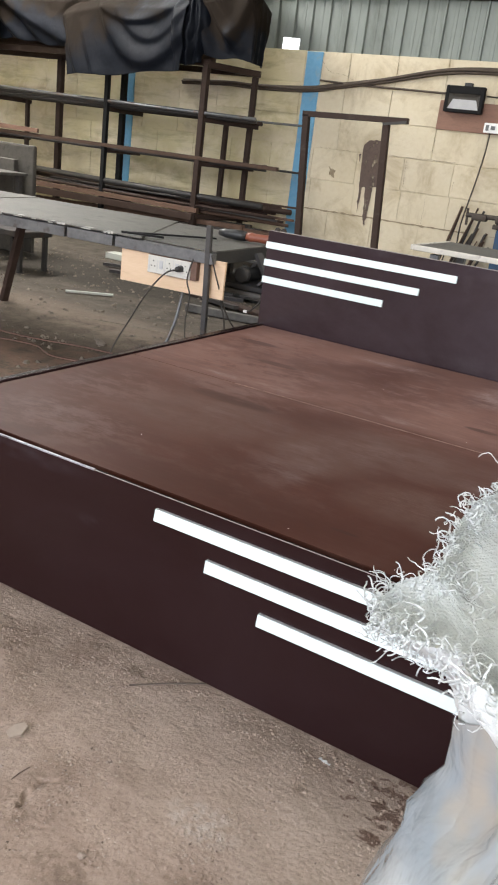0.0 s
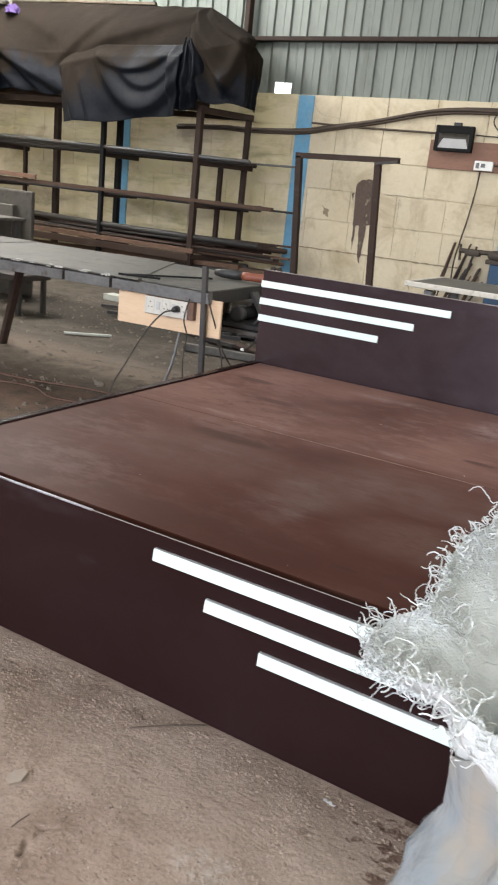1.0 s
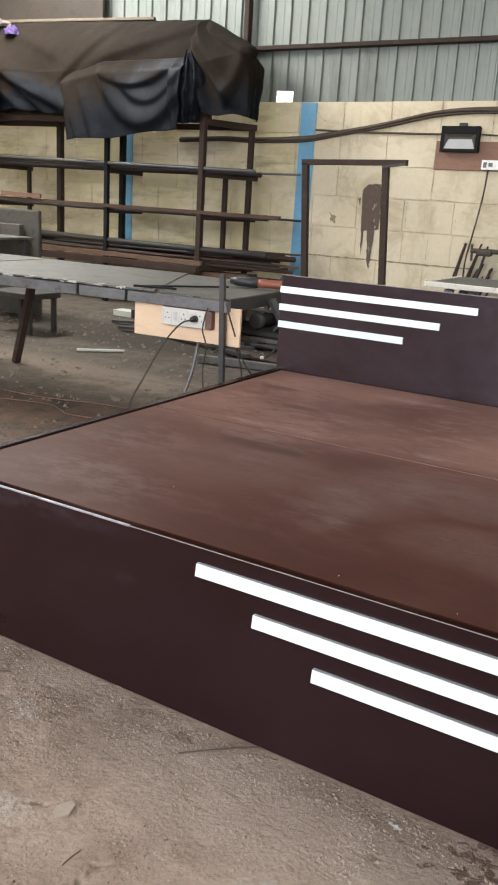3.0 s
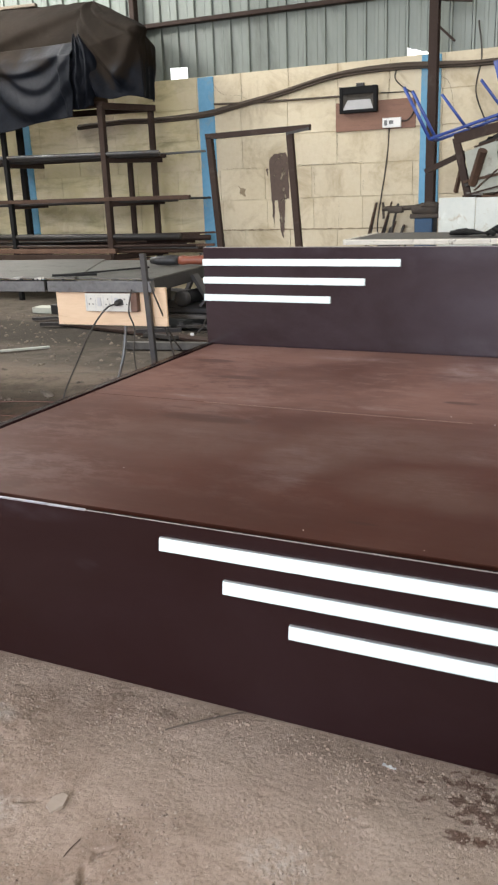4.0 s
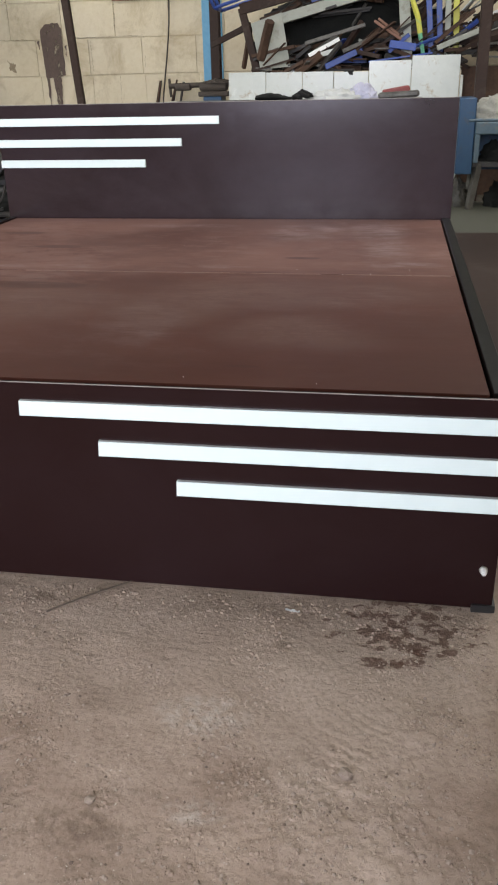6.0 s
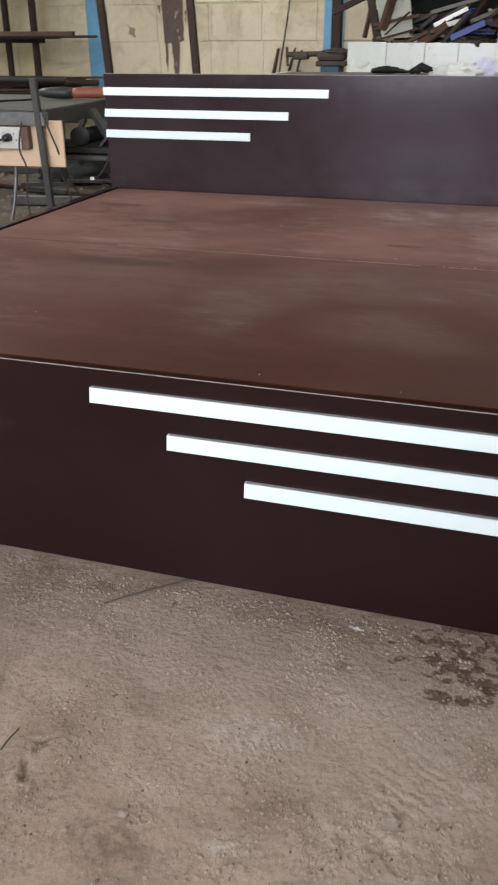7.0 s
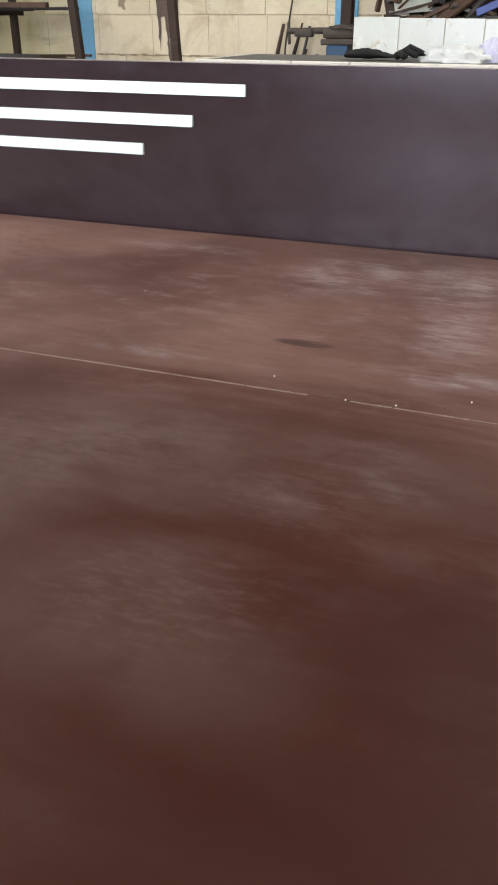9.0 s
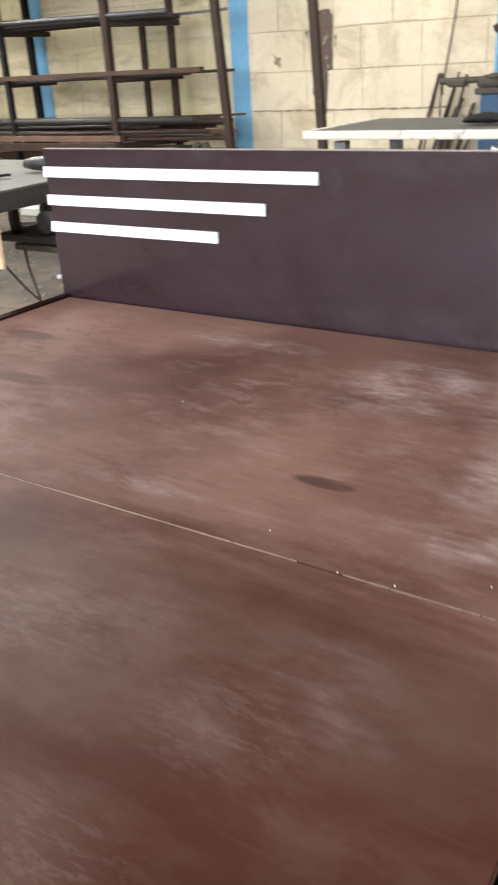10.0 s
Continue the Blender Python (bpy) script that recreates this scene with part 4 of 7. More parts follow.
def sack_at(a, u):
    lip = 0.978 + 0.026 * math.cos(a - 1.9) + 0.007 * math.sin(5 * a) - 0.052 * max(0.0, math.cos(a - 3.36)) ** 26
    z = 0.004 + u * lip
    p = sack_ring(a, z)
    fold = max(0.0, u - 0.55) / 0.45
    ca, sa = math.cos(a), math.sin(a)
    c = Vector((SX, SY, z))
    p = c + (p - c) * (1 + fold * (0.018 * math.sin(9 * a + 3 * u) + 0.012 * math.sin(17 * a) + 0.022 * fbm(3 * ca, 3 * sa, 6 * u, 3) + 0.034 * fbm(8 * ca, 8 * sa, 16 * u, 4)))
    # one corner of the mouth hangs out towards the bed, with a dent beside it
    top = max(0.0, u - 0.86) / 0.14
    p = p.lerp(c, 0.075 * math.exp(-((a - 3.21) / 0.055) ** 2) * top)
    w = max(0.0, math.cos(a - 3.36)) ** 34 * top
    return p + Vector((-0.061, -0.021, -0.004)) * w


def sack_point(i, j):
    return sack_at(2 * math.pi * i / NA, j / (NZ - 1))


part("body", sheet(bmesh.new(), NA, NZ, sack_point, close=True), M_SACK, sack, "white woven sack cloth", smooth=True)


def filling_point(i, j):
    u = j / 29
    p = sack_point(i, NZ - 9)
    c = Vector((SX, SY, 0.905))
    q = c.lerp(p, u)
    q.z += 0.03 * (1 - u * u) + (0.055 * fbm(q.x * 8, q.y * 8, 2, 5) + 0.030 * abs(fbm(q.x * 15, q.y * 15, 4, 4))) * (1 - u ** 8)
    return q


part("filling", sheet(bmesh.new(), NA, 30, filling_point, close=True), M_FILLING, sack, "crumpled pale filling", smooth=True)

FILM_TOP = 0.83


def film_point(i, j):
    a, u = 2 * math.pi * i / NA, j / 39
    near = max(0.0, min(1.0, (a - 3.15) / 0.55)) * max(0.0, min(1.0, (6.0 - a) / 0.5))
    top = FILM_TOP + 0.085 * near + 0.012 * math.sin(3 * a + 1.0) + 0.016 * fbm(3 * math.cos(a), 3 * math.sin(a), 2.0, 4) + 0.005 * fbm(14 * math.cos(a), 14 * math.sin(a), 2.0, 3)
    lip = sack_at(a, 1.0).z
    p = sack_at(a, 0.003 + (top / lip - 0.003) * u)
    c = Vector((SX, SY, p.z))
    loose = 0.014 * (1 - u ** 5) * (0.35 + u)
    out = 0.004 + loose * (1.0 + 0.9 * math.sin(11 * a + 4 * u + 2 * math.sin(3 * a))) + 0.014 * (1 - u ** 5) * abs(fbm(4 * math.cos(a), 4 * math.sin(a), u * 3, 3)) - 0.012 * (1 - u ** 5) * max(0.0, 1 - abs(math.sin(6 * a + 2.5 * u + 0.8 * math.sin(9 * u))) * 5)
    return p + (p - c).normalized() * out


part("plastic_film", sheet(bmesh.new(), NA, 40, film_point, close=True), M_FILM, sack, "loose shiny plastic film round the sack", smooth=True)

# frayed threads round the mouth
tv, tf = [], []
for k in range(6200):
    i = rng.randrange(NA)
    a = 2 * math.pi * i / NA
    inner = rng.random() < 0.45
    if 3.55 < a < 4.7 and rng.random() < 0.6:
        continue
    p = sack_point(i, NZ - 1 - int(rng.random() ** 2.2 * (10 if inner else 3)))
    out = Vector((math.cos(a), math.sin(a), 0))
    p = p - out * (rng.uniform(0.002, 0.008) if inner else rng.uniform(-0.003, 0.003))
    d = (out * (-0.5 if inner else rng.uniform(-0.2, 0.9)) + Vector((rng.uniform(-0.8, 0.8), rng.uniform(-0.8, 0.8), rng.uniform(-0.7, 0.9)))).normalized()
    step, r = rng.uniform(0.0018, 0.0030), rng.uniform(0.0004, 0.0009)
    axis = Vector((rng.uniform(-1, 1), rng.uniform(-1, 1), rng.uniform(-1, 1))).normalized()
    curl = rng.uniform(0.35, 1.2)
    n = rng.randint(6, 12) if rng.random() < 0.96 else rng.randint(14, 22)
    base = len(tv)
    for q in range(n):
        s1 = d.cross(axis)
        s1 = s1.normalized() if s1.length > 1e-4 else Vector((1, 0, 0))
        s2 = d.cross(s1)
        w = r * (1.0 - 0.4 * q / n)
        tv += [tuple(p + s1 * w), tuple(p - s1 * w * 0.5 + s2 * w * 0.87), tuple(p - s1 * w * 0.5 - s2 * w * 0.87)]
        d = (Matrix.Rotation(curl, 3, axis) @ d + Vector((rng.uniform(-1, 1), rng.uniform(-1, 1), rng.uniform(-1, 1))) * 0.42).normalized()
        p = p + d * step
    for q in range(n - 1):
        for e in range(3):
            tf.append((base + 3 * q + e, base + 3 * q + (e + 1) % 3, base + 3 * q + 3 + (e + 1) % 3, base + 3 * q + 3 + e))
me = bpy.data.meshes.new("frayed_thread")
me.from_pydata([(x - SX, y - SY, z) for x, y, z in tv], [], tf)
me.materials.append(M_SACK)
ob = tagged(new("frayed_thread", me), "curly frayed white threads", kind="stuff")
ob.parent = sack

# ---- small things on the dirt ----
bm = bmesh.new()
tube(bm, smooth_path([(1.10, -0.004, 0.006), (1.035, -0.060, 0.007), (0.962, -0.126, 0.004)], 5), 0.0019, 6)
solo("wire", bm, M_CABLEBROWN, "thin rusty wire lying on the dirt by the footboard", "wire")
bm = sheet(bmesh.new(), 9, 4, lambda i, j: (1.430 + 0.0036 * i, -0.056 + (0.0026 + 0.0008 * math.sin(i * 1.7)) * j - 0.0006 * i, floor_height(1.44, -0.05) + 0.0035 + 0.0006 * math.sin(i * 1.1 + j)))
solo("paper_scrap", bm, M_WHITEBAG, "small crumpled white paper scrap on the dirt", "paper", smooth=True)


def pebble(bm, x, y, z, r):
    s = (r * rng.uniform(0.8, 1.5), r * rng.uniform(0.7, 1.2), r * rng.uniform(0.45, 0.8))
    m = Matrix.Translation((x, y, z)) @ Matrix.Rotation(rng.uniform(0, 6.3), 4, "Z") @ Matrix.Diagonal((*s, 1))
    g = bmesh.ops.create_icosphere(bm, subdivisions=1, radius=1, matrix=m)
    for v in g["verts"]:
        v.co += Vector((rng.uniform(-1, 1), rng.uniform(-1, 1), rng.uniform(-1, 1))) * r * 0.18


def pebbles(name, n, xr, yr, lo, hi, label, mm=M_STONE):
    """Loose grit; the finest is by far the commonest."""
    me_v, me_f = [], []
    for k in range(n):
        x, y = rng.uniform(*xr), rng.uniform(*yr)
        if -0.02 < x < 1.85 and -0.02 < y < 2.03:
            continue
        if noise.noise(Vector((x * 2.6, y * 2.6, 17.0))) + 1.3 * noise.noise(Vector((x * 9, y * 9, 5.0))) < rng.uniform(-0.35, 0.85):
            continue
        r = lo + (hi - lo) * rng.random() ** 4
        z = floor_height(x, y) + r * 0.25
        base, ring = len(me_v), 5
        a0 = rng.uniform(0, 6.3)
        for q in range(ring):
            a = a0 + q * 2 * math.pi / ring
            rr = r * rng.uniform(0.75, 1.3)
            me_v.append((x + rr * math.cos(a), y + rr * math.sin(a), z - r * 0.3))
        for q in range(3):
            a = a0 + 0.4 + q * 2 * math.pi / 3
            rr = r * rng.uniform(0.35, 0.7)
            me_v.append((x + rr * math.cos(a), y + rr * math.sin(a), z + r * rng.uniform(0.3, 0.6)))
        t3 = (base + 5, base + 6, base + 7)
        me_f.append(t3)
        me_f += [(base, base + 1, t3[0]), (base + 1, base + 2, t3[1], t3[0]), (base + 2, base + 3, t3[1]), (base + 3, base + 4, t3[2], t3[1]), (base + 4, base, t3[0], t3[2])]
    me = bpy.data.meshes.new(name)
    me.from_pydata(me_v, [], me_f)
    me.materials.append(mm)
    return tagged(new(name, me), label, "gravel", kind="stuff")


pebbles("clods", 62000, (-0.3, 2.3), (-1.3, 0.0), 0.0010, 0.0046, "crumbled clods of dry dirt on the ground", M_DIRT)
pebbles("grit", 44000, (-0.3, 2.4), (-1.5, 0.02), 0.0008, 0.0042, "pale grit and small stones on the dirt")
# The dark crumbs also stand for the shade in small pits.
pebbles("crumbs", 8000, (-0.3, 2.3), (-1.3, 0.0), 0.0008, 0.0034, "dark crumbs of damp earth that also stand for shaded pits", M_DARKEARTH)
pebbles("rubble", 13000, (-5.0, 0.0), (0.6, 5.2), 0.002, 0.021, "loose rubble and chips on the concrete", M_CHIP)
for x, y, r in ((1.572, -0.455, 0.012), (0.70, -0.75, 0.014), (1.20, -0.55, 0.008)):
    bm = bmesh.new()
    pebble(bm, x, y, floor_height(x, y) + r * 0.25, r)
    solo("stone", bm, M_STONE, "small rounded stone half sunk in the dirt", "stone", "stones on the dirt")


# a flat chip of tile and dry twigs on the dirt
bm = bmesh.new()
chip = [(0.853, -0.402), (0.872, -0.412), (0.886, -0.392), (0.880, -0.366), (0.866, -0.362), (0.852, -0.380)]
f = bm.faces.new([bm.verts.new((x, y, floor_height(0.867, -0.385) + 0.007 + 0.10 * (y + 0.385))) for x, y in chip])
r = bmesh.ops.extrude_face_region(bm, geom=[f])
bmesh.ops.translate(bm, verts=[g for g in r["geom"] if isinstance(g, bmesh.types.BMVert)], vec=(0, 0, -0.009))
bmesh.ops.recalc_face_normals(bm, faces=bm.faces)
solo("tile_chip", bm, M_CHIPPALE, "flat pale chip of tile lying on the dirt", "chip")
for pts, rad in ((((0.668, -0.378), (0.690, -0.412), (0.700, -0.452), (0.716, -0.468), (0.732, -0.494)), 0.0026), (((0.962, -0.492), (0.962, -0.47), (0.967, -0.447)), 0.0011),
                 (((0.372, -0.143), (0.392, -0.120), (0.409, -0.103)), 0.0010), (((0.345, -0.088), (0.362, -0.105), (0.369, -0.128)), 0.0012)):
    line = smooth_path([(x, y, floor_height(x, y) + rad * 1.3) for x, y in pts], 5)
    solo("twig", one_tube(line, rad, 6), M_TWIG, "thin dry brown twig lying on the dirt", "twig", "twigs on the dirt", smooth=True)


# ---- the steel work table ----
table = thing("work_table", (-1.4, 2.3, 0), "low steel work table topped with worn grey plates", "table")
TA = radians(5)
TC = Vector((-0.215, 1.86, 0))          # its corner by the bed


def tt(u, w, z):
    """Table place: u along its front from the bed, w to its back."""
    return Vector((TC.x - u * math.cos(TA) - w * math.sin(TA), TC.y - u * math.sin(TA) + w * math.cos(TA), z))


def tbeam(u0, w0, z0, u1, w1, z1, a, b, bevel=0.002):
    return one_beam(tt(u0, w0, z0), tt(u1, w1, z1), a, b, bevel=bevel)


def plate(corners, z, thick, tilt=0.0):
    bm = bmesh.new()
    top = [bm.verts.new(tt(u, w, z + tilt * u)) for u, w in corners]
    f = bm.faces.new(top)
    r = bmesh.ops.extrude_face_region(bm, geom=[f])
    bmesh.ops.translate(bm, verts=[g for g in r["geom"] if isinstance(g, bmesh.types.BMVert)], vec=(0, 0, -thick))
    bmesh.ops.recalc_face_normals(bm, faces=bm.faces)
    return bm


TZ = 0.745
for cs, z in ((((0.0, 0.015), (0.50, 0.03), (0.78, 0.98), (0.0, 0.95)), TZ), (((0.40, -0.012), (1.22, -0.012), (1.22, 1.0), (0.80, 1.0)), TZ + 0.005),
              (((1.226, -0.006), (1.86, -0.010), (1.86, 1.0), (1.226, 1.0)), TZ + 0.003), (((1.866, 0.0), (3.45, 0.0), (3.45, 1.0), (1.866, 1.0)), TZ + 0.006)):
    part("top_plate", plate(cs, z, 0.006), M_TABLEPLATE, table, "worn grey steel plate")
for u0, u1 in ((0.0, 0.556), (0.572, 0.852), (0.868, 1.41), (1.425, 3.45)):
    part("front_channel", tbeam(u0, 0.012, TZ - 0.036, u1, 0.012, TZ - 0.036, 0.04, 0.052), M_DARKCHANNEL, table, "grey steel box section")
# chipped white paint along the plates' front edge, in broken lengths
bm = bmesh.new()
chip_rng = random.Random(5)
u = 0.40
while u < 3.40:
    n = chip_rng.uniform(0.008, 0.07) if u < 1.7 else chip_rng.uniform(0.05, 0.25)
    if chip_rng.random() < (0.62 if u < 1.7 else 0.9):
        dz, h = chip_rng.uniform(-0.004, 0.003), chip_rng.uniform(0.004, 0.013)
        beam(bm, tt(u, -0.014, TZ + dz), tt(u + n, -0.014, TZ + dz), 0.005, h)
        if chip_rng.random() < 0.5:
            beam(bm, tt(u, 0.004, TZ + 0.0055), tt(u + n * 0.7, 0.004, TZ + 0.0055), chip_rng.uniform(0.01, 0.03), 0.003)
    u += n + chip_rng.uniform(0.004, 0.03)
part("chipped_rim", bm, M_CHIPPEDPAINT, table, "chipped off-white paint along the plates' edge", kind="stuff")
for u in (0.46, 0.60, 0.93, 1.36, 1.58):
    part("bolt_hole", one_tube([tt(u, -0.0165, TZ - 0.004), tt(u, -0.0185, TZ - 0.004)], 0.006, 8), M_BLACK, table)
part("back_channel", tbeam(0.0, 0.96, TZ - 0.036, 3.45, 0.96, TZ - 0.036, 0.04, 0.05), M_DARKSTEEL, table)
for u in (0.02, 1.35, 3.4):
    part("cross_channel", tbeam(u, 0.03, TZ - 0.036, u, 0.94, TZ - 0.036, 0.04, 0.06), M_DARKSTEEL, table)
part("leg", tbeam(-0.002, 0.0, 0.0, 0.035, 0.0, 0.86, 0.024, 0.026), M_DARKSTEEL, table, "grey square leg that rises above the top")
part("leg", tbeam(0.02, 0.93, 0.0, 0.02, 0.93, 0.70, 0.042, 0.042), M_DARKSTEEL, table)
for foot_at, top_at in (((-2.49, 2.70, 0), (-2.245, 2.66, 0.70)), ((-2.825, 2.75, 0), (-2.955, 2.74, 0.70)), ((-3.26, 3.10, 0), (-3.40, 2.6, 0.70))):
    part("leg", one_beam(foot_at, top_at, 0.05, 0.04, bevel=0.002), M_OXIDE, table, "brown splayed trestle leg")
part("brace", one_beam((-3.45, 2.6, 0.62), (-2.75, 2.7, 0.42), 0.05, 0.05, bevel=0.002), M_OXIDE, table, "brown diagonal brace")
part("stretcher", tbeam(0.03, 0.03, 0.16, 0.03, 0.95, 0.16, 0.03, 0.03), M_STEEL, table)

panel = part("socket_panel", one_beam(tt(-0.055, 0.036, 0.611), tt(0.535, 0.036, 0.611), 0.014, 0.180, bevel=0.001), M_PLY, table, "bare plywood board under the table edge")
sock = part("socket_box", one_beam(tt(0.080, 0.011, 0.636), tt(0.355, 0.011, 0.636), 0.034, 0.088, bevel=0.002), M_WOOD, panel, "brown wooden socket box")
part("socket_plate", one_beam(tt(0.112, -0.0085, 0.636), tt(0.352, -0.0085, 0.636), 0.005, 0.084, bevel=0.001), M_SWITCH, panel, "white plate with sockets and switches")
for u in (0.140, 0.230, 0.320):
    for du, dz in ((-0.010, -0.012), (0.010, -0.012), (0, 0.012)):
        part("socket_hole", one_tube([tt(u + du, -0.0115, 0.640 + dz), tt(u + du, -0.0130, 0.640 + dz)], 0.0034, 8), M_BLACK, panel)
for u in (0.185, 0.275):
    part("rocker_switch", one_beam(tt(u - 0.010, -0.0125, 0.638), tt(u + 0.010, -0.0125, 0.638), 0.005, 0.040, bevel=0.001), M_ALU, panel, "grey rocker switch")
for u in (0.117, 0.163, 0.207, 0.253, 0.297, 0.343):
    part("module_joint", one_beam(tt(u - 0.0012, -0.0108, 0.636), tt(u + 0.0012, -0.0108, 0.636), 0.002, 0.066), M_ALU, panel)
part("screw", one_tube([tt(0.510, 0.031, 0.682), tt(0.510, 0.024, 0.682)], 0.007, 10), M_ALU, panel)

plug = thing("power_plug", tuple(tt(0.19, -0.08, 0.60)), "black mains plug with its cable trailing to the floor", "plug")
bm = bmesh.new()
tube(bm, [tt(0.165, -0.011, 0.638), tt(0.165, -0.035, 0.638), tt(0.167, -0.047, 0.636)], 0.017, 10, 0.7)
part("plug_body", bm, M_BLACK, plug, smooth=True)
path = smooth_path([tt(0.167, -0.045, 0.634), tt(0.21, -0.07, 0.615), tt(0.28, -0.10, 0.52), tt(0.36, -0.13, 0.36), tt(0.42, -0.18, 0.20), tt(0.43, -0.22, 0.01), tt(0.40, -0.35, 0.006), tt(0.20, -0.50, 0.006)], 8)
part("cable", one_tube(path, 0.0042, 7), M_CABLE, plug, smooth=True)
for k, pts in enumerate(([(0.09, -0.03, 0.70), (0.105, -0.045, 0.60), (0.085, -0.04, 0.52), (0.10, -0.035, 0.40), (0.095, -0.03, 0.30)],
                         [(0.0, -0.02, 0.73), (-0.03, 0.0, 0.62), (-0.035, 0.15, 0.42), (-0.10, 0.35, 0.20), (-0.13, 0.40, 0.02)],
                         [(0.20, 0.10, 0.53), (0.215, 0.06, 0.35), (0.25, 0.02, 0.20), (0.28, -0.02, 0.012)])):
    bm = one_tube(smooth_path([tt(*p) for p in pts], 7), 0.0038 if k < 2 else 0.008, 7)
    solo("hanging_cable", bm, M_CABLE if k < 2 else M_STEEL, "loose dark cable hanging from the work table", "cable", "cables at the table", smooth=True)

# drill lying on the table
drill = thing("cordless_drill", tuple(tt(0.20, 0.60, TZ + 0.006)), "orange and black hand drill lying on the work table", "drill")
DZ = TZ + 0.031


def lathe(bm, p, q, profile, seg=14):
    p, q = Vector(p), Vector(q)
    d = (q - p)
    n = d.length
    d.normalize()
    s = d.cross(Vector((0, 0, 1))).normalized()
    u = s.cross(d)
    sheet(bm, seg, len(profile), lambda i, j: p + d * (profile[j][0] * n) + (s * math.cos(2 * math.pi * i / seg) + u * math.sin(2 * math.pi * i / seg)) * max(profile[j][1], 1e-4), close=True)
    return bm


a, b = tt(0.285, 0.58, DZ), tt(-0.06, 0.60, DZ)
part("chuck", lathe(bmesh.new(), a, a.lerp(b, 0.46), [(0, 0.0), (0, 0.016), (0.25, 0.024), (0.7, 0.028), (1, 0.025), (1, 0)]), M_BLACK, drill, "black chuck", smooth=True)
part("motor_body", lathe(bmesh.new(), a.lerp(b, 0.46), b, [(0, 0), (0.01, 0.021), (0.15, 0.025), (0.3, 0.021), (0.7, 0.024), (0.95, 0.021), (1, 0)]), M_ORANGE, drill, "orange motor housing", smooth=True)
part("grip", one_beam(a.lerp(b, 0.82), a.lerp(b, 0.82) + Vector((0.03, 0.13, -0.005)), 0.036, 0.042, bevel=0.010), M_ORANGE, drill)
# Two black bars that stand for shaded gaps between the top plates.
bm = bmesh.new()
beam(bm, tt(0.50, 0.06, TZ + 0.012), tt(0.22, 0.42, TZ + 0.012), 0.020, 0.008)
solo("flat_bar", bm, M_MATTBLACK, "matt black bar standing for a shaded gap between the plates", "bar")
bm = bmesh.new()
beam(bm, tt(0.52, -0.01, TZ + 0.016), tt(0.34, 0.10, TZ + 0.010), 0.016, 0.010)
solo("flat_bar", bm, M_MATTBLACK, "matt black bar standing for a shaded gap between the plates", "bar")

# things on the ground round and under the table
solo("white_batten", one_beam((-2.52, 3.36, 0.012), (-2.24, 3.60, 0.012), 0.03, 0.016, bevel=0.002), M_PALEBOARD, "thin white batten lying on the concrete", "batten")
solo("steel_angle", one_beam((-1.62, 3.72, 0.03), (-0.40, 3.95, 0.03), 0.05, 0.055, bevel=0.003), M_TABLEPLATE, "pale grey box section lying on the concrete", "steel section")
solo("plank", one_beam((-2.9, 4.6, 0.02), (-0.8, 4.0, 0.02), 0.10, 0.03, bevel=0.004), M_OXIDE, "dirty brown plank lying on the concrete", "plank")
box_stock = thing("box_section", (-3.0, 2.3, 0), "rectangular galvanised box section resting on a brown trestle", "steel section")
part("tube_wall", one_beam((-3.86, 1.15, 0.272), (-2.66, 2.70, 0.272), 0.11, 0.062, bevel=0.003), M_STEEL, box_stock)
# The tube is solid; a black plate stands for its shaded opening.
part("tube_end", one_beam((-2.662, 2.6975, 0.272), (-2.655, 2.7065, 0.272), 0.098, 0.050), M_BLACK, box_stock, "dark open end")
for x, y in ((-3.01, 2.26), (-3.66, 1.42)):
    part("trestle_leg", one_beam((x - 0.08, y, 0.0), (x, y, 0.24), 0.045, 0.045), M_OXIDE, box_stock)
    part("trestle_leg", one_beam((x + 0.12, y - 0.1, 0.0), (x, y, 0.24), 0.045, 0.045), M_OXIDE, box_stock)

side = thing("side_table", (-5.0, 4.1, 0), "grey dusty steel table behind the work table", "table")
part("tabletop", one_box(-6.4, -3.99, 3.85, 4.38, 0.73, 0.755, 0.004), M_TABLEPLATE, side)
for x, y in ((-4.06, 3.91), (-4.06, 4.33), (-6.3, 3.91), (-6.3, 4.33)):
    part("leg", one_box(x - 0.025, x + 0.025, y - 0.025, y + 0.025, 0, 0.73, 0.003), M_DARKSTEEL, side)
part("apron", one_box(-6.3, -4.2, 3.88, 3.91, 0.64, 0.73), M_DARKSTEEL, side)
solo("low_shelf_board", one_box(-6.4, -4.2, 4.40, 4.46, 0.0, 0.86, 0.006), M_GREYBOARD, "long dirty grey board behind the side table", "board")
solo("grey_sheet", one_box(-4.95, -4.05, 4.50, 4.55, 0.004, 1.0, 0.02, 2), M_GREYBOARD, "tall dirty grey sheet standing on edge", "sheet")
stool = thing("stool", (-3.5, 3.75, 0), "dark low steel stool under the work table", "stool")
part("seat", one_box(-3.73, -3.24, 3.58, 3.95, 0.295, 0.345, 0.006), M_DARKSTEEL, stool)
for x, y in ((-3.68, 3.62), (-3.29, 3.62), (-3.68, 3.91), (-3.29, 3.91)):
    part("leg", one_box(x - 0.018, x + 0.018, y - 0.018, y + 0.018, 0, 0.295), M_DARKSTEEL, stool)
carton = thing("carton", (-3.55, 5.2, 0), "small white carton with a dark open end on the ground", "carton")
part("carton_wall", one_box(-3.66, -3.42, 5.15, 5.3, 0.0, 0.06, 0.003), M_PALEBOARD, carton)
part("open_end", one_box(-3.42, -3.28, 5.14, 5.31, 0.0, 0.09, 0.003), M_BLACK, carton, "dark end")


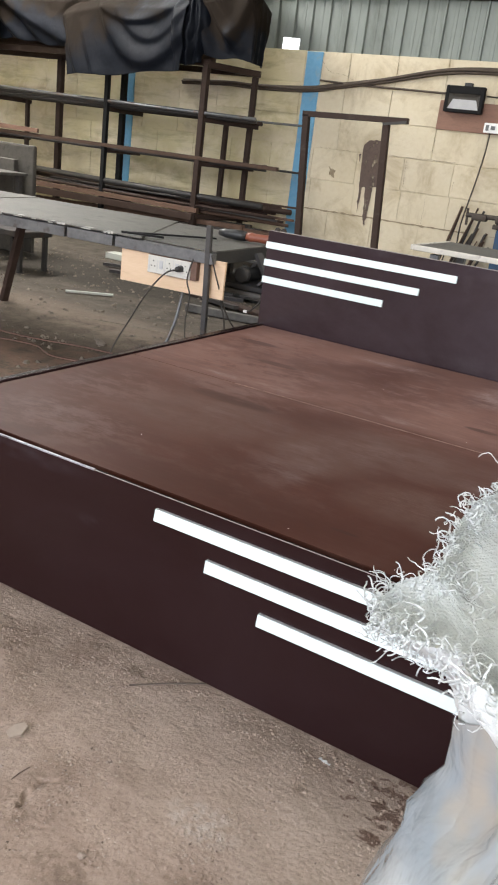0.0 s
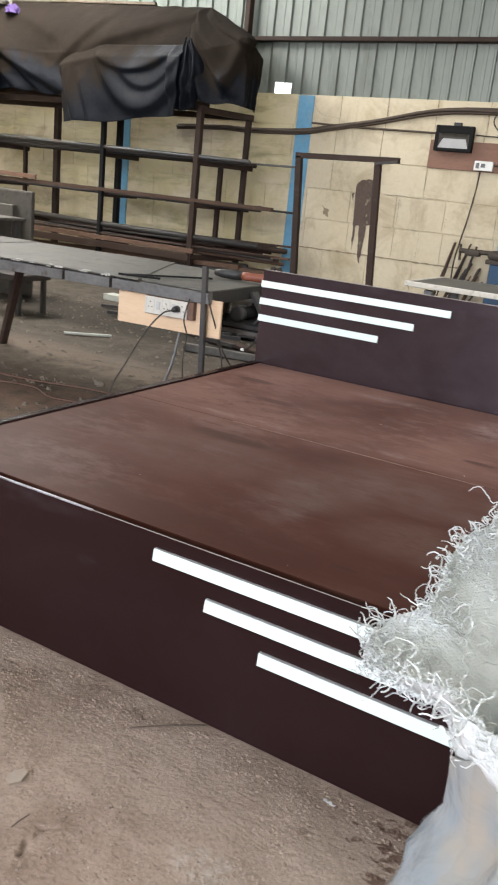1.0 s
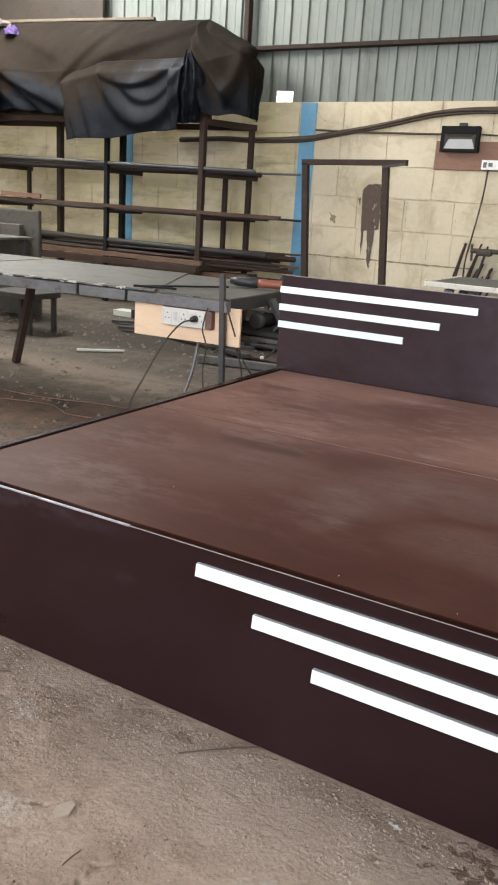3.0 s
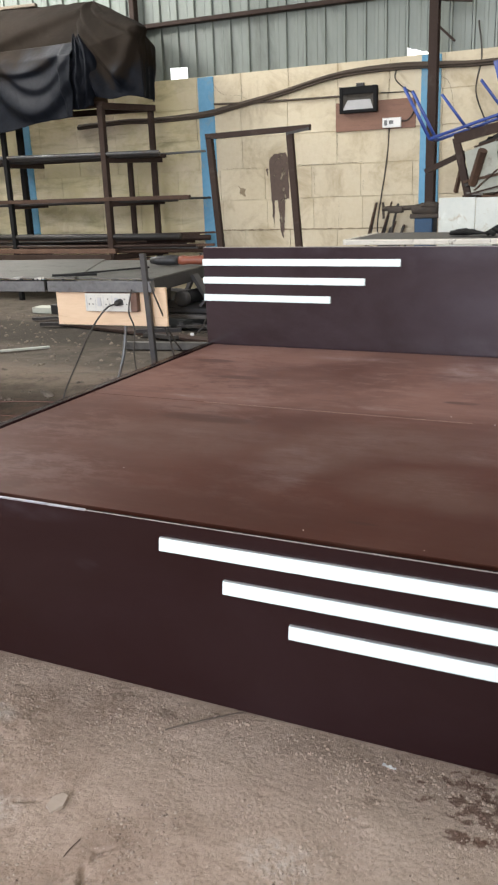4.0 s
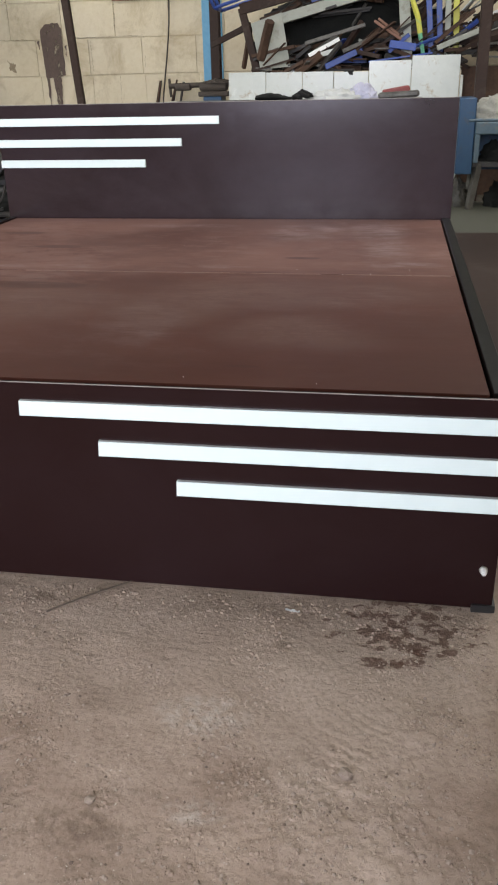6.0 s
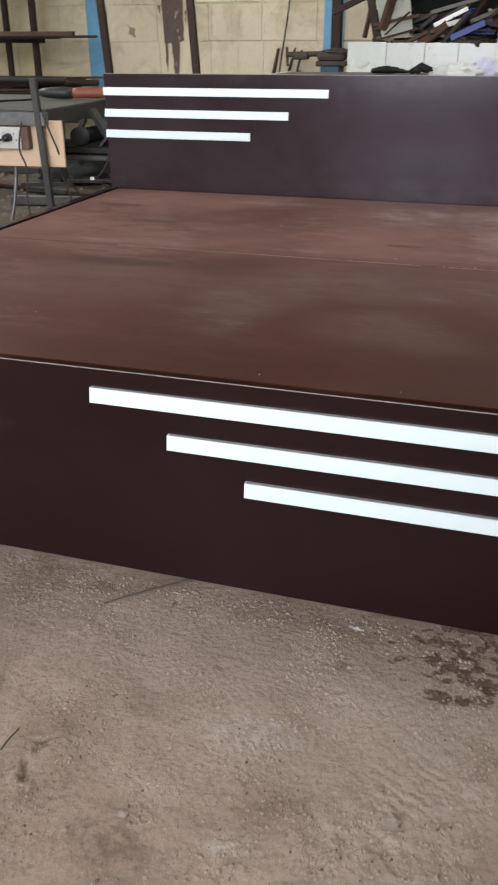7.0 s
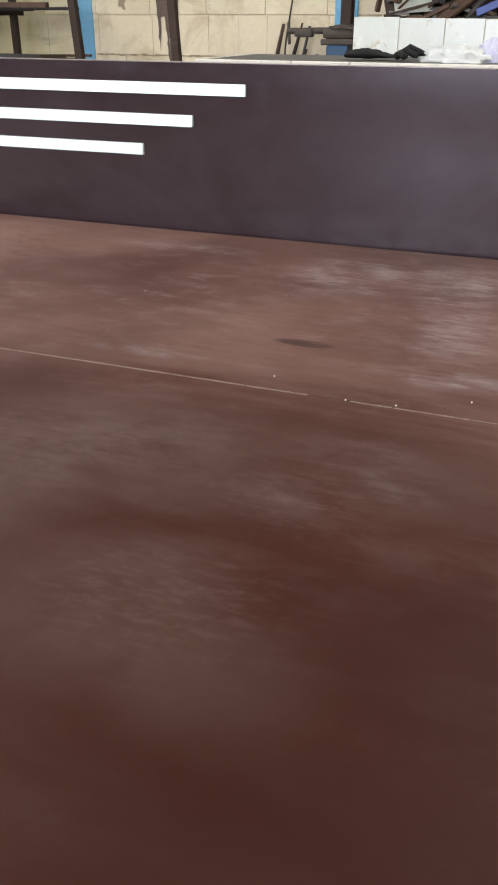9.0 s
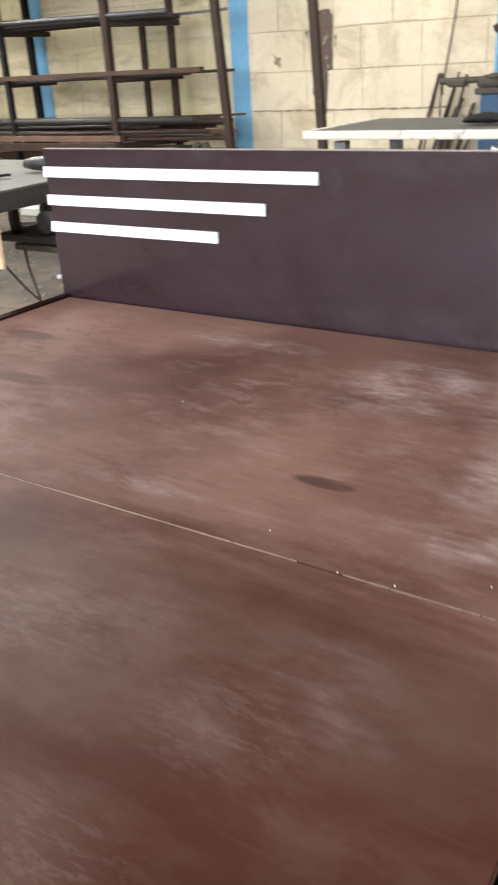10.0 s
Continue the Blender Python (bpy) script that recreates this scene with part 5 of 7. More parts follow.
def heap(name, cx, cy, cz, rx, ry, rz, mm, label, category, f=3.0, seed=1.0):
    """A crumpled soft heap."""
    def pt(i, j):
        a, u = 2 * math.pi * i / 40, j / 15
        r = math.sin(u * math.pi / 2)
        d = Vector((math.cos(a) * r, math.sin(a) * r, math.cos(u * math.pi / 2)))
        k = 1 + 0.30 * fbm(d.x * f + seed, d.y * f, d.z * f, 3)
        return (cx + d.x * rx * k, cy + d.y * ry * k, max(cz, cz + d.z * rz * k))
    return solo(name, sheet(bmesh.new(), 40, 16, pt, close=True), mm, label, category, smooth=True)


grinder = thing("bench_grinder", (-0.27, 2.28, 0.54), "dusty grey bench grinder hung under the work table", "grinder")
part("base_plate", one_box(-0.46, -0.08, 2.15, 2.42, 0.545, 0.572, 0.004), M_BLACK, grinder, "black base plate")
part("motor", lathe(bmesh.new(), (-0.24, 2.20, 0.610), (-0.24, 2.40, 0.610), [(0, 0), (0, 0.026), (0.08, 0.034), (0.9, 0.034), (1, 0.026), (1, 0)]), M_MATTBLACK, grinder, smooth=True)
part("wheel_guard", lathe(bmesh.new(), (-0.24, 2.165, 0.612), (-0.24, 2.205, 0.612), [(0, 0), (0, 0.030), (0.12, 0.040), (0.88, 0.040), (1, 0.030), (1, 0)], 24), M_DARKSTEEL, grinder, "dark round wheel guard", smooth=True)
part("hanger", one_box(-0.45, -0.425, 2.20, 2.23, 0.572, 0.70), M_DARKSTEEL, grinder)
part("hanger", one_box(-0.45, -0.425, 2.36, 2.39, 0.572, 0.70), M_DARKSTEEL, grinder)
part("stay", one_beam((-0.13, 2.30, 0.565), (-0.235, 2.31, 0.715), 0.05, 0.02), M_DARKSTEEL, grinder, "dark slanting stay")
part("stay", one_beam((-0.15, 2.22, 0.575), (-0.01, 2.24, 0.72), 0.075, 0.012), M_DARKSTEEL, grinder, "dark slanting stay")
part("tray", one_box(-0.40, -0.06, 2.16, 2.36, 0.515, 0.538, 0.004), M_TABLEPLATE, grinder, "dusty grey tray under the plate")
for pts in ([(-0.36, 2.17, 0.55), (-0.33, 2.15, 0.46), (-0.29, 2.14, 0.36), (-0.28, 2.15, 0.20), (-0.30, 2.18, 0.01)], [(-0.09, 2.16, 0.56), (-0.10, 2.14, 0.50), (-0.135, 2.13, 0.455), (-0.16, 2.14, 0.445)]):
    part("cord", one_tube(smooth_path(pts, 6), 0.005, 7), M_CABLE, grinder, "black cord", smooth=True)
part("connector", one_box(-0.180, -0.160, 2.130, 2.145, 0.436, 0.450, 0.003), M_WHITEPAINT, grinder, "small white connector")
heap("black_sheeting", -1.66, 4.85, 0.0, 0.34, 0.26, 0.23, M_CLOTH, "crumpled black sheeting under the work table", "plastic sheet", 4, 8)
brace = thing("brace_frame", (-1.6, 4.95, 0), "dark steel brace frame standing under the work table", "frame")
part("brace", one_beam((-1.93, 4.98, 0.0), (-1.60, 4.98, 0.60), 0.05, 0.03), M_DARKSTEEL, brace)
part("brace", one_beam((-1.20, 5.02, 0.0), (-1.56, 4.99, 0.60), 0.05, 0.03), M_DARKSTEEL, brace)
part("crossbar", one_beam((-1.98, 4.95, 0.29), (-1.25, 4.97, 0.27), 0.06, 0.02), M_DARKSTEEL, brace)
for pts, rad, mm, lb in ((((-1.80, 2.78, 0.008), (-1.5, 2.86, 0.012), (-1.10, 2.96, 0.008)), 0.003, M_CHIP, "thin pale wire lying on the concrete"),
                         (((-2.1, 2.02, 0.01), (-1.6, 2.02, 0.02), (-1.25, 2.16, 0.012), (-1.0, 2.20, 0.01)), 0.0035, M_REDWIRE, "thin red wire lying on the ground"),
                         (((-1.9, 1.80, 0.01), (-1.45, 1.94, 0.015), (-1.2, 1.86, 0.012), (-0.85, 1.98, 0.01)), 0.003, M_REDWIRE, "thin red wire lying on the ground")):
    solo("ground_wire", one_tube(smooth_path(pts, 6), rad, 6), mm, lb, "wire", "wires on the ground", smooth=True)
bm = bmesh.new()
pebble(bm, -1.27, 2.34, 0.012, 0.034)
solo("stone", bm, M_CHIP, "grey lump of broken concrete beside the bed", "stone", "stones beside the bed")
bm = bmesh.new()
for k in range(26):
    x, y = rng.uniform(-3.6, -0.9), rng.uniform(4.2, 5.3)
    a = rng.uniform(-0.5, 0.5)
    n = rng.uniform(0.15, 0.6)
    z = rng.uniform(0.015, 0.05)
    beam(bm, (x, y, z), (x + n * math.cos(a), y + n * math.sin(a), z + rng.uniform(-0.005, 0.02)), rng.uniform(0.02, 0.06), rng.uniform(0.015, 0.04))
tagged(part("offcut", bm, M_DARKSTEEL), "scattered steel offcuts on the ground by the rack", "scrap", kind="stuff")

# ---- the steel rack with stock lengths ----
rack = thing("storage_rack", (-4.5, 6.3, 0), "tall brown welded steel stock rack against the block wall", "rack")
RF, RB = 6.0, 6.62


def post(x, y, z1, w, mm, z0=0.0, lean=0.0):
    part("upright", one_beam((x + lean, y, z0), (x, y, z1), w, w, up=(0, 1, 0), bevel=0.003), mm, rack)


post(-3.215, RF, 1.96, 0.062, M_OXIDE)
post(-3.01, RB, 1.96, 0.054, M_OXIDE)
post(-4.49, RF, 2.0, 0.050, M_MATTBLACK)
post(-5.77, RB, 2.0, 0.070, M_OXIDE)
post(-6.26, RF, 2.0, 0.062, M_OXIDE)
post(-4.825, RB + 0.06, 2.0, 0.062, M_MATTBLACK)
post(-7.9, RF, 2.0, 0.06, M_OXIDE)
post(-3.25, RB - 0.1, 1.46, 0.048, M_OXIDE, 0.3)
post(-6.21, RB - 0.1, 1.58, 0.045, M_OXIDE, 0.6)
part("top_bar", one_beam((-3.215, RF, 1.96), (-2.965, RB, 1.96), 0.06, 0.06, bevel=0.003), M_OXIDE, rack)
part("top_bar", one_beam((-8.0, RF + 0.06, 2.0), (-3.2, RF + 0.06, 1.98), 0.05, 0.06, bevel=0.003), M_OXIDE, rack)
part("top_bar", one_beam((-8.0, RB, 2.0), (-2.965, RB, 1.96), 0.05, 0.06, bevel=0.003), M_OXIDE, rack)
for z in (1.44, 1.01, 0.48):
    for x in (-3.215, -4.49, -6.26):
        part("arm", one_beam((x, RF - 0.02, z), (x + 0.3 if x > -4 else x, RB, z), 0.045, 0.045, bevel=0.002), M_OXIDE, rack)
part("rail", one_beam((-8.0, RF - 0.04, 0.47), (-3.2, RF - 0.04, 0.47), 0.035, 0.075, bevel=0.003), M_OXIDE, rack)
part("rail", one_beam((-3.215, RF, 1.00), (-2.75, RB, 1.06), 0.04, 0.03, bevel=0.002), M_OXIDE, rack)


def stock(x0, x1, y, z0, z1, r, mm, round_=True, label="long steel pipe lying on the rack"):
    """One length of steel on the rack."""
    bm = one_tube([(x0, y, z0), ((x0 + x1) / 2, y, (z0 + z1) / 2 - 0.008), (x1, y, z1)], r, 8) if round_ else one_beam((x0, y, z0), (x1, y, z1), r * 2, r * 1.6, bevel=0.002)
    solo("steel_length", bm, mm, label, "steel bar", "steel lengths on the rack", smooth=round_)


for y, z0, z1, r, x1, mm in ((6.00, 1.585, 1.495, 0.020, -2.58, M_STEEL), (6.05, 1.55, 1.48, 0.024, -2.60, M_DARKSTEEL), (6.12, 1.50, 1.475, 0.020, -2.66, M_DARKSTEEL),
                             (6.20, 1.49, 1.47, 0.018, -2.75, M_DARKSTEEL), (6.5, 1.47, 1.50, 0.012, -2.32, M_STEEL), (6.34, 1.49, 1.47, 0.022, -2.7, M_OXIDE)):
    stock(-7.4, x1, y, z0, z1, r, mm)
for y, z0, z1, r, x1, mm, rd in ((5.99, 1.075, 1.06, 0.024, -2.25, M_RUST, False), (6.10, 1.05, 1.04, 0.022, -2.45, M_DARKSTEEL, True), (6.22, 1.05, 1.04, 0.026, -2.7, M_RUST, False),
                                 (6.5, 1.05, 1.04, 0.012, -2.28, M_DARKSTEEL, True), (6.35, 1.05, 1.05, 0.022, -2.6, M_STEEL, False)):
    stock(-7.4, x1, y, z0, z1, r, mm, rd, "long brown steel section lying on the rack")
for k in range(22):
    y = rng.uniform(5.98, 6.6)
    z = 0.53 + rng.uniform(0, 0.17)
    x1 = rng.choice((-2.2, -2.35, -2.5, -2.75, -2.9, -3.1)) + rng.uniform(-0.08, 0.08)
    stock(rng.uniform(-6.2, -5.2), x1, y, z + rng.uniform(-0.06, 0.06), z, rng.uniform(0.012, 0.032), rng.choice((M_RUST, M_OXIDE, M_OXIDE, M_DARKSTEEL, M_RUST)), rng.random() < 0.35,
          "rusty steel section in the low stack on the rack")
for k in range(10):
    y = rng.uniform(5.98, 6.5)
    stock(rng.uniform(-6, -4), rng.uniform(-3.0, -2.1), y, rng.uniform(0.30, 0.42), rng.uniform(0.30, 0.44), rng.uniform(0.015, 0.04), rng.choice((M_RUST, M_DARKSTEEL)), False, "rusty steel section in the low stack on the rack")
solo("short_board", one_beam((-6.1, 5.95, 1.13), (-5.45, 5.95, 1.12), 0.03, 0.05, bevel=0.003), M_WOOD, "short brown board lying on the rack", "board")

# the load under a dusty tarpaulin
solo("crate_load", one_box(-7.3, -3.6, 6.22, 6.75, 2.03, 2.45, 0.03), M_RUST, "boxed load on the rack under the tarpaulin", "crate")


def soft(x, y, z=0.0):
    return fbm(x, y, z, 2)


def crease(q):
    """Sharp ridges between soft valleys, 0 to 1."""
    return (1 - abs(math.sin(q))) ** 1.4


# fold lines (x, z) to (x, z), how far they stand out, and how wide they are
COVER_FOLDS = ((-3.30, 2.84, -4.55, 2.57, 0.05, 0.12), (-6.23, 2.56, -4.98, 2.06, 0.085, 0.11), (-6.18, 2.66, -5.36, 2.06, 0.06, 0.07), (-6.20, 2.40, -5.70, 2.05, 0.06, 0.06),
               (-3.30, 2.62, -2.90, 2.17, 0.075, 0.07), (-2.66, 2.60, -2.90, 2.17, 0.075, 0.07), (-3.34, 2.52, -3.16, 2.04, 0.07, 0.05), (-2.63, 2.62, -2.58, 2.05, 0.05, 0.035),
               (-3.02, 2.78, -2.68, 2.56, 0.04, 0.07), (-3.50, 3.00, -2.98, 2.46, 0.05, 0.08), (-4.60, 2.78, -5.10, 2.40, 0.04, 0.11), (-6.00, 2.88, -5.20, 2.62, 0.03, 0.14))
# swags (middle x, lowest z, half width, rise at the ends, how far they stand out, and how wide they are)
FLAP_SWAGS = ((-4.02, 2.30, 0.46, 0.15, 0.055, 0.050), (-3.82, 2.14, 0.46, 0.34, 0.045, 0.060), (-3.86, 1.92, 0.62, 0.52, 0.085, 0.090))
FLAP_FOLDS = ((-3.52, 2.50, -3.44, 1.90, 0.05, 0.035), (-4.99, 2.32, -4.70, 1.72, 0.085, 0.09), (-4.70, 2.20, -4.50, 1.74, 0.045, 0.07))


def swags(x, z):
    """Bowed folds of cloth slung between two points."""
    k = 0.0
    for mx, mz, half, rise, amp, w in FLAP_SWAGS:
        q = (x - mx) / half
        if abs(q) < 1.25:
            d = (z - mz - rise * q * q) / math.hypot(1.0, 2 * rise * q / half)
            k += amp * min(1.0, (1.25 - abs(q)) * 2.5) * math.exp(-(d / (w * (0.7 if d < 0 else 1.7))) ** 2)
    return k


def folds(x, z, lines):
    """How far the cloth stands out at (x, z): each fold is steep below its line and slack above it."""
    k = 0.0
    for xa, za, xb, zb, amp, w in lines:
        dx, dz = xb - xa, zb - za
        n = dx * dx + dz * dz
        u = ((x - xa) * dx + (z - za) * dz) / n
        if -0.25 < u < 1.25:
            d = ((x - xa) * dz - (z - za) * dx) / math.sqrt(n) * (1 if dx > 0 else -1)
            w2 = w * (0.5 if d > 0 else 1.5)
            fade = min(1.0, (u + 0.25) * 3.0, (1.25 - u) * 3.0)
            k += amp * fade * math.exp(-(d / w2) ** 2)
    return k


def cover_point(i, j):
    """The main sheet: from its ridge over the brow and down to the hem, turning round the rack's end."""
    s, v = i / 359, j / 119
    run, turn = 4.67, 0.75
    d = s * (run + turn)
    wob = 0.012 * soft(d * 3.0, v * 4.0, 9.0)
    if d < run:
        px, py, nx, ny = -7.35 + d, 5.93, 0.0, -1.0
        ridge = Vector((min(px, -3.50), 6.45, 3.0 + 0.045 * max(0.0, -3.55 - px) + 0.015 * soft(px * 4, 1.0)))
    else:
        e = d - run
        ang = min(1.0, e / 0.12) * math.pi / 2
        px, py, nx, ny = -2.68 - 0.35 * max(0, e - 0.05), 5.93 + max(0, e - 0.05), math.sin(ang), -math.cos(ang)
        ridge = Vector((-3.50, 6.45, 3.0))
    end = max(0.0, min(1.0, (px + 3.3) / 0.65))
    brow = 2.46 + 0.15 * end
    hem = 2.045 + 0.03 * math.sin(px * 3.1 + 1) + 0.012 * math.sin(px * 17)
    if v < 0.4:
        u = v / 0.4
        bulge = 0.30 - 0.24 * end
        p = ridge * (1 - u) ** 2 + (ridge.lerp(Vector((px, py, brow)), 0.5) + Vector((nx, ny, 0.75)) * bulge * 0.55) * 2 * u * (1 - u) + Vector((px, py, brow)) * u * u
        k = (folds(px + (py - 5.93), p.z - 0.11 * (1 - u), COVER_FOLDS) + wob) * min(1.0, u * 2.2)
        return p + Vector((nx * k, ny * k, 0.5 * k * (1 - u)))
    u = (v - 0.4) / 0.6
    z = brow + (hem - brow) * u
    k = folds(px + (py - 5.93), z, COVER_FOLDS) + wob - 0.06 * u * end + 0.02 * soft(px * 2, z * 2, 7)
    if d >= run:
        k += 0.05 * crease((d - run) * 14 + 2.0 * z) * min(1.0, u * 3)
    k -= 0.09 * math.exp(-((px + 3.34) / 0.05) ** 2) * max(0.0, 1 - abs(u - 0.45) * 1.3)
    return Vector((px + nx * k, py + ny * k, z))


def flap_point(i, j):
    """The loose front flap: swags hung between its two upper corners."""
    s, u = i / 149, j / 89
    px = -5.10 + 0.17 * u + s * (1.74 - 0.21 * u)
    top = 2.44 + 0.10 * min(1.0, s / 0.3) + 0.01 * s
    hem = 1.74 + 0.13 * s ** 1.5 + 0.010 * math.sin(s * 11)
    z = top + (hem - top) * u
    k = 0.040 + 0.05 * u + 0.8 * swags(px, z) + 0.7 * folds(px, z, FLAP_FOLDS) + 0.018 * soft(px * 3, z * 3, 5) * u
    k = (k + 0.02) * min(1.0, u * 4.0 + 0.25) * min(1.0, 0.3 + 0.35 * u + s * 5) - 0.05 * max(0.0, 1 - u * 6)
    return Vector((px, 5.91 - k, z))


def bunch_point(i, j):
    """The gathered end: deep upright pleats drawn together at the top."""
    s, u = i / 139, j / 59
    wide = 0.42 + 0.36 * u ** 0.7
    px = -6.36 + (s - 0.5) * wide * 1.25 - 0.10 * u
    z = 2.82 - 0.84 * u + 0.05 * math.sin(s * 7) + 0.035 * crease(s * 19)
    k = 0.05 + 0.085 * math.sin(u * math.pi * 0.75 + 0.35) * crease(s * 15 + 1.3 * math.sin(u * 3.5) + 0.7 * soft(s * 5, u * 3)) + 0.03 * soft(s * 7, u * 5, 2)
    return Vector((px + 0.05 * math.sin(u * 5 + s * 4), 5.95 - k - 0.10 * math.sin(u * math.pi * 0.6), z))


def knot_point(i, j):
    """The dark gather where the flap is bunched against the cover's end."""
    s, u = i / 79, j / 49
    wide = 0.08 + 0.14 * math.sin(min(1.0, u * 1.1) * math.pi) ** 0.8 + 0.22 * u
    px = -3.36 + (s - 0.5) * wide + 0.05 * math.sin(u * 4)
    z = 2.60 - 0.66 * u + 0.02 * math.sin(s * 8)
    k = 0.06 + 0.07 * crease(s * 11 + 1.2 * math.sin(u * 4.2) + 0.9 * soft(s * 4, u * 4)) * min(1.0, 0.25 + u) + 0.03 * soft(s * 5, u * 3, 3)
    return Vector((px, 5.94 - (k + 0.05 * math.sin(u * math.pi)) * math.sin(min(1.0, s * 1.02) * math.pi) ** 0.5, z))


tarp = thing("tarpaulin", (-4.9, 6.2, 2.03), "blue-black plastic tarpaulin, brown with dust, draped over the rack's load", "tarpaulin")
for nm, nu, nv, f, mm, lb in (("cover", 360, 120, cover_point, M_TARP, "dusty main sheet"), ("flap", 150, 90, flap_point, M_TARPFLAP, "loose hanging flap with swag folds"), ("gathered_end", 140, 60, bunch_point, M_TARPEND, "tightly gathered dark end"), ("gathered_knot", 80, 50, knot_point, M_TARPEND, "dark bunched gather beside the flap")):
    ob = part(nm, sheet(bmesh.new(), nu, nv, f), mm, tarp, lb, smooth=True)
    sol = ob.modifiers.new("thickness", "SOLIDIFY")
    sol.thickness = 0.006
solo("long_batten", one_beam((-6.6, 6.40, 3.125), (-4.2, 6.42, 3.045), 0.045, 0.03, bevel=0.003), M_LATH, "long weathered wooden batten lying on the tarpaulin", "batten")
heap("cloth_bundle", -6.05, 6.12, 2.90, 0.09, 0.08, 0.10, M_PURPLE, "purple cloth bundle on the tarpaulin", "cloth", 3, 8)
heap("white_bundle", -6.55, 6.28, 3.03, 0.30, 0.12, 0.09, M_DULLBAG, "dusty pale plastic sheeting bundle on the tarpaulin", "plastic sheet", 3, 4)
tagged(part("wall_panel", one_box(-10, -5.35, WALL_Y - 0.10, WALL_Y - 0.065, 3.10, 5.0, 0.004), M_DARKPANEL), "dark brown board panel high on the wall", "wall panel", kind="structure")

# ---- leaning frame before the wall ----
gate = thing("door_frame", (-1.25, 5.4, 0), "brown welded steel door frame standing before the block wall", "frame")
part("upright", one_beam((-1.585, 5.4, 0), (-1.70, 5.4, 1.56), 0.055, 0.05, up=(0, 1, 0), bevel=0.002), M_OXIDE, gate)
part("upright", one_beam((-0.83, 5.4, 0), (-0.94, 5.4, 1.56), 0.055, 0.05, up=(0, 1, 0), bevel=0.002), M_OXIDE, gate)
part("head_bar", one_beam((-1.73, 5.4, 1.565), (-0.755, 5.4, 1.585), 0.05, 0.045, bevel=0.002), M_OXIDE, gate)
part("bracket", one_beam((-0.96, 5.375, 1.545), (-0.755, 5.375, 1.575), 0.03, 0.02), M_DARKSTEEL, gate)

# ---- wall fittings ----
board = thing("lamp_board", (-0.67, 6.98, 1.62), "brown wooden board on the wall with a white switch", "switch board")
part("board", one_box(-1.075, -0.265, WALL_Y - 0.022, WALL_Y - 0.001, 1.625, 1.895, 0.003), M_LAMPBOARD, board)
sw = part("switch_plate", one_box(-0.585, -0.40, WALL_Y - 0.055, WALL_Y - 0.022, 1.635, 1.725, 0.004), M_WHITEPAINT, board, "white switch and socket plate")
bm = one_box(-0.565, -0.535, WALL_Y - 0.060, WALL_Y - 0.055, 1.655, 1.705)
box(bm, -0.515, -0.475, WALL_Y - 0.062, WALL_Y - 0.055, 1.665, 1.70)
part("switch", bm, M_STEEL, sw)

flood = thing("flood_light", (-0.82, 6.9, 1.80), "black square flood light fixed to the wall, switched off", "lamp")
X0, X1, Z0, Z1, Y = -1.01, -0.63, 1.79, 2.03, WALL_Y - 0.10
bm = one_box(X0, X1, Y + 0.03, Y + 0.065, Z0, Z1, 0.008)
for k in range(9):
    x = X0 + 0.04 + k * 0.0375
    box(bm, x, x + 0.006, Y + 0.065, Y + 0.09, Z0 + 0.02, Z1 - 0.02)
part("housing", bm, M_MATTBLACK, flood, "black finned housing")
bm = one_box(X0, X0 + 0.035, Y, Y + 0.03, Z0, Z1, 0.003)
box(bm, X1 - 0.035, X1, Y, Y + 0.03, Z0, Z1, 0.003)
box(bm, X0 + 0.0352, X1 - 0.0352, Y + 0.001, Y + 0.03, Z1 - 0.07, Z1 - 0.001, 0.003)
box(bm, X0 + 0.0352, X1 - 0.0352, Y + 0.001, Y + 0.03, Z0 + 0.001, Z0 + 0.03, 0.003)
part("bezel", bm, M_MATTBLACK, flood)
bm = bmesh.new()
q = [(X0 + 0.036, Z0 + 0.031), (X1 - 0.036, Z0 + 0.031), (X1 - 0.036, Z1 - 0.071), (X0 + 0.036, Z1 - 0.071)]
c = [(X0 + 0.075, Z0 + 0.12), (X1 - 0.075, Z0 + 0.12), (X1 - 0.10, Z1 - 0.10), (X0 + 0.10, Z1 - 0.10)]
fr = [bm.verts.new((x, Y + 0.008, z)) for x, z in q]
bk = [bm.verts.new((x, Y + 0.028, z)) for x, z in c]
for k in (1, 2, 3):
    bm.faces.new((fr[k], fr[(k + 1) % 4], bk[(k + 1) % 4], bk[k]))
bm.faces.new(bk)
bmesh.ops.recalc_face_normals(bm, faces=bm.faces)
# The lower slope gets paler metal: the light it catches is painted in.
low = bmesh.new()
low.faces.new([low.verts.new(v) for v in (fr[0].co, fr[1].co, bk[1].co, bk[0].co)])
bmesh.ops.recalc_face_normals(low, faces=low.faces)
part("reflector_floor", low, M_ALU, flood, "lower reflector slope, painted paler for the light it catches")
part("reflector", bm, M_GREYBOARD, flood, "stepped reflector, painted dark grey where less light falls")
part("hanger", one_box(-0.86, -0.78, WALL_Y - 0.035, WALL_Y - 0.002, Z1 - 0.02, Z1 + 0.035, 0.004), M_BLACK, flood)

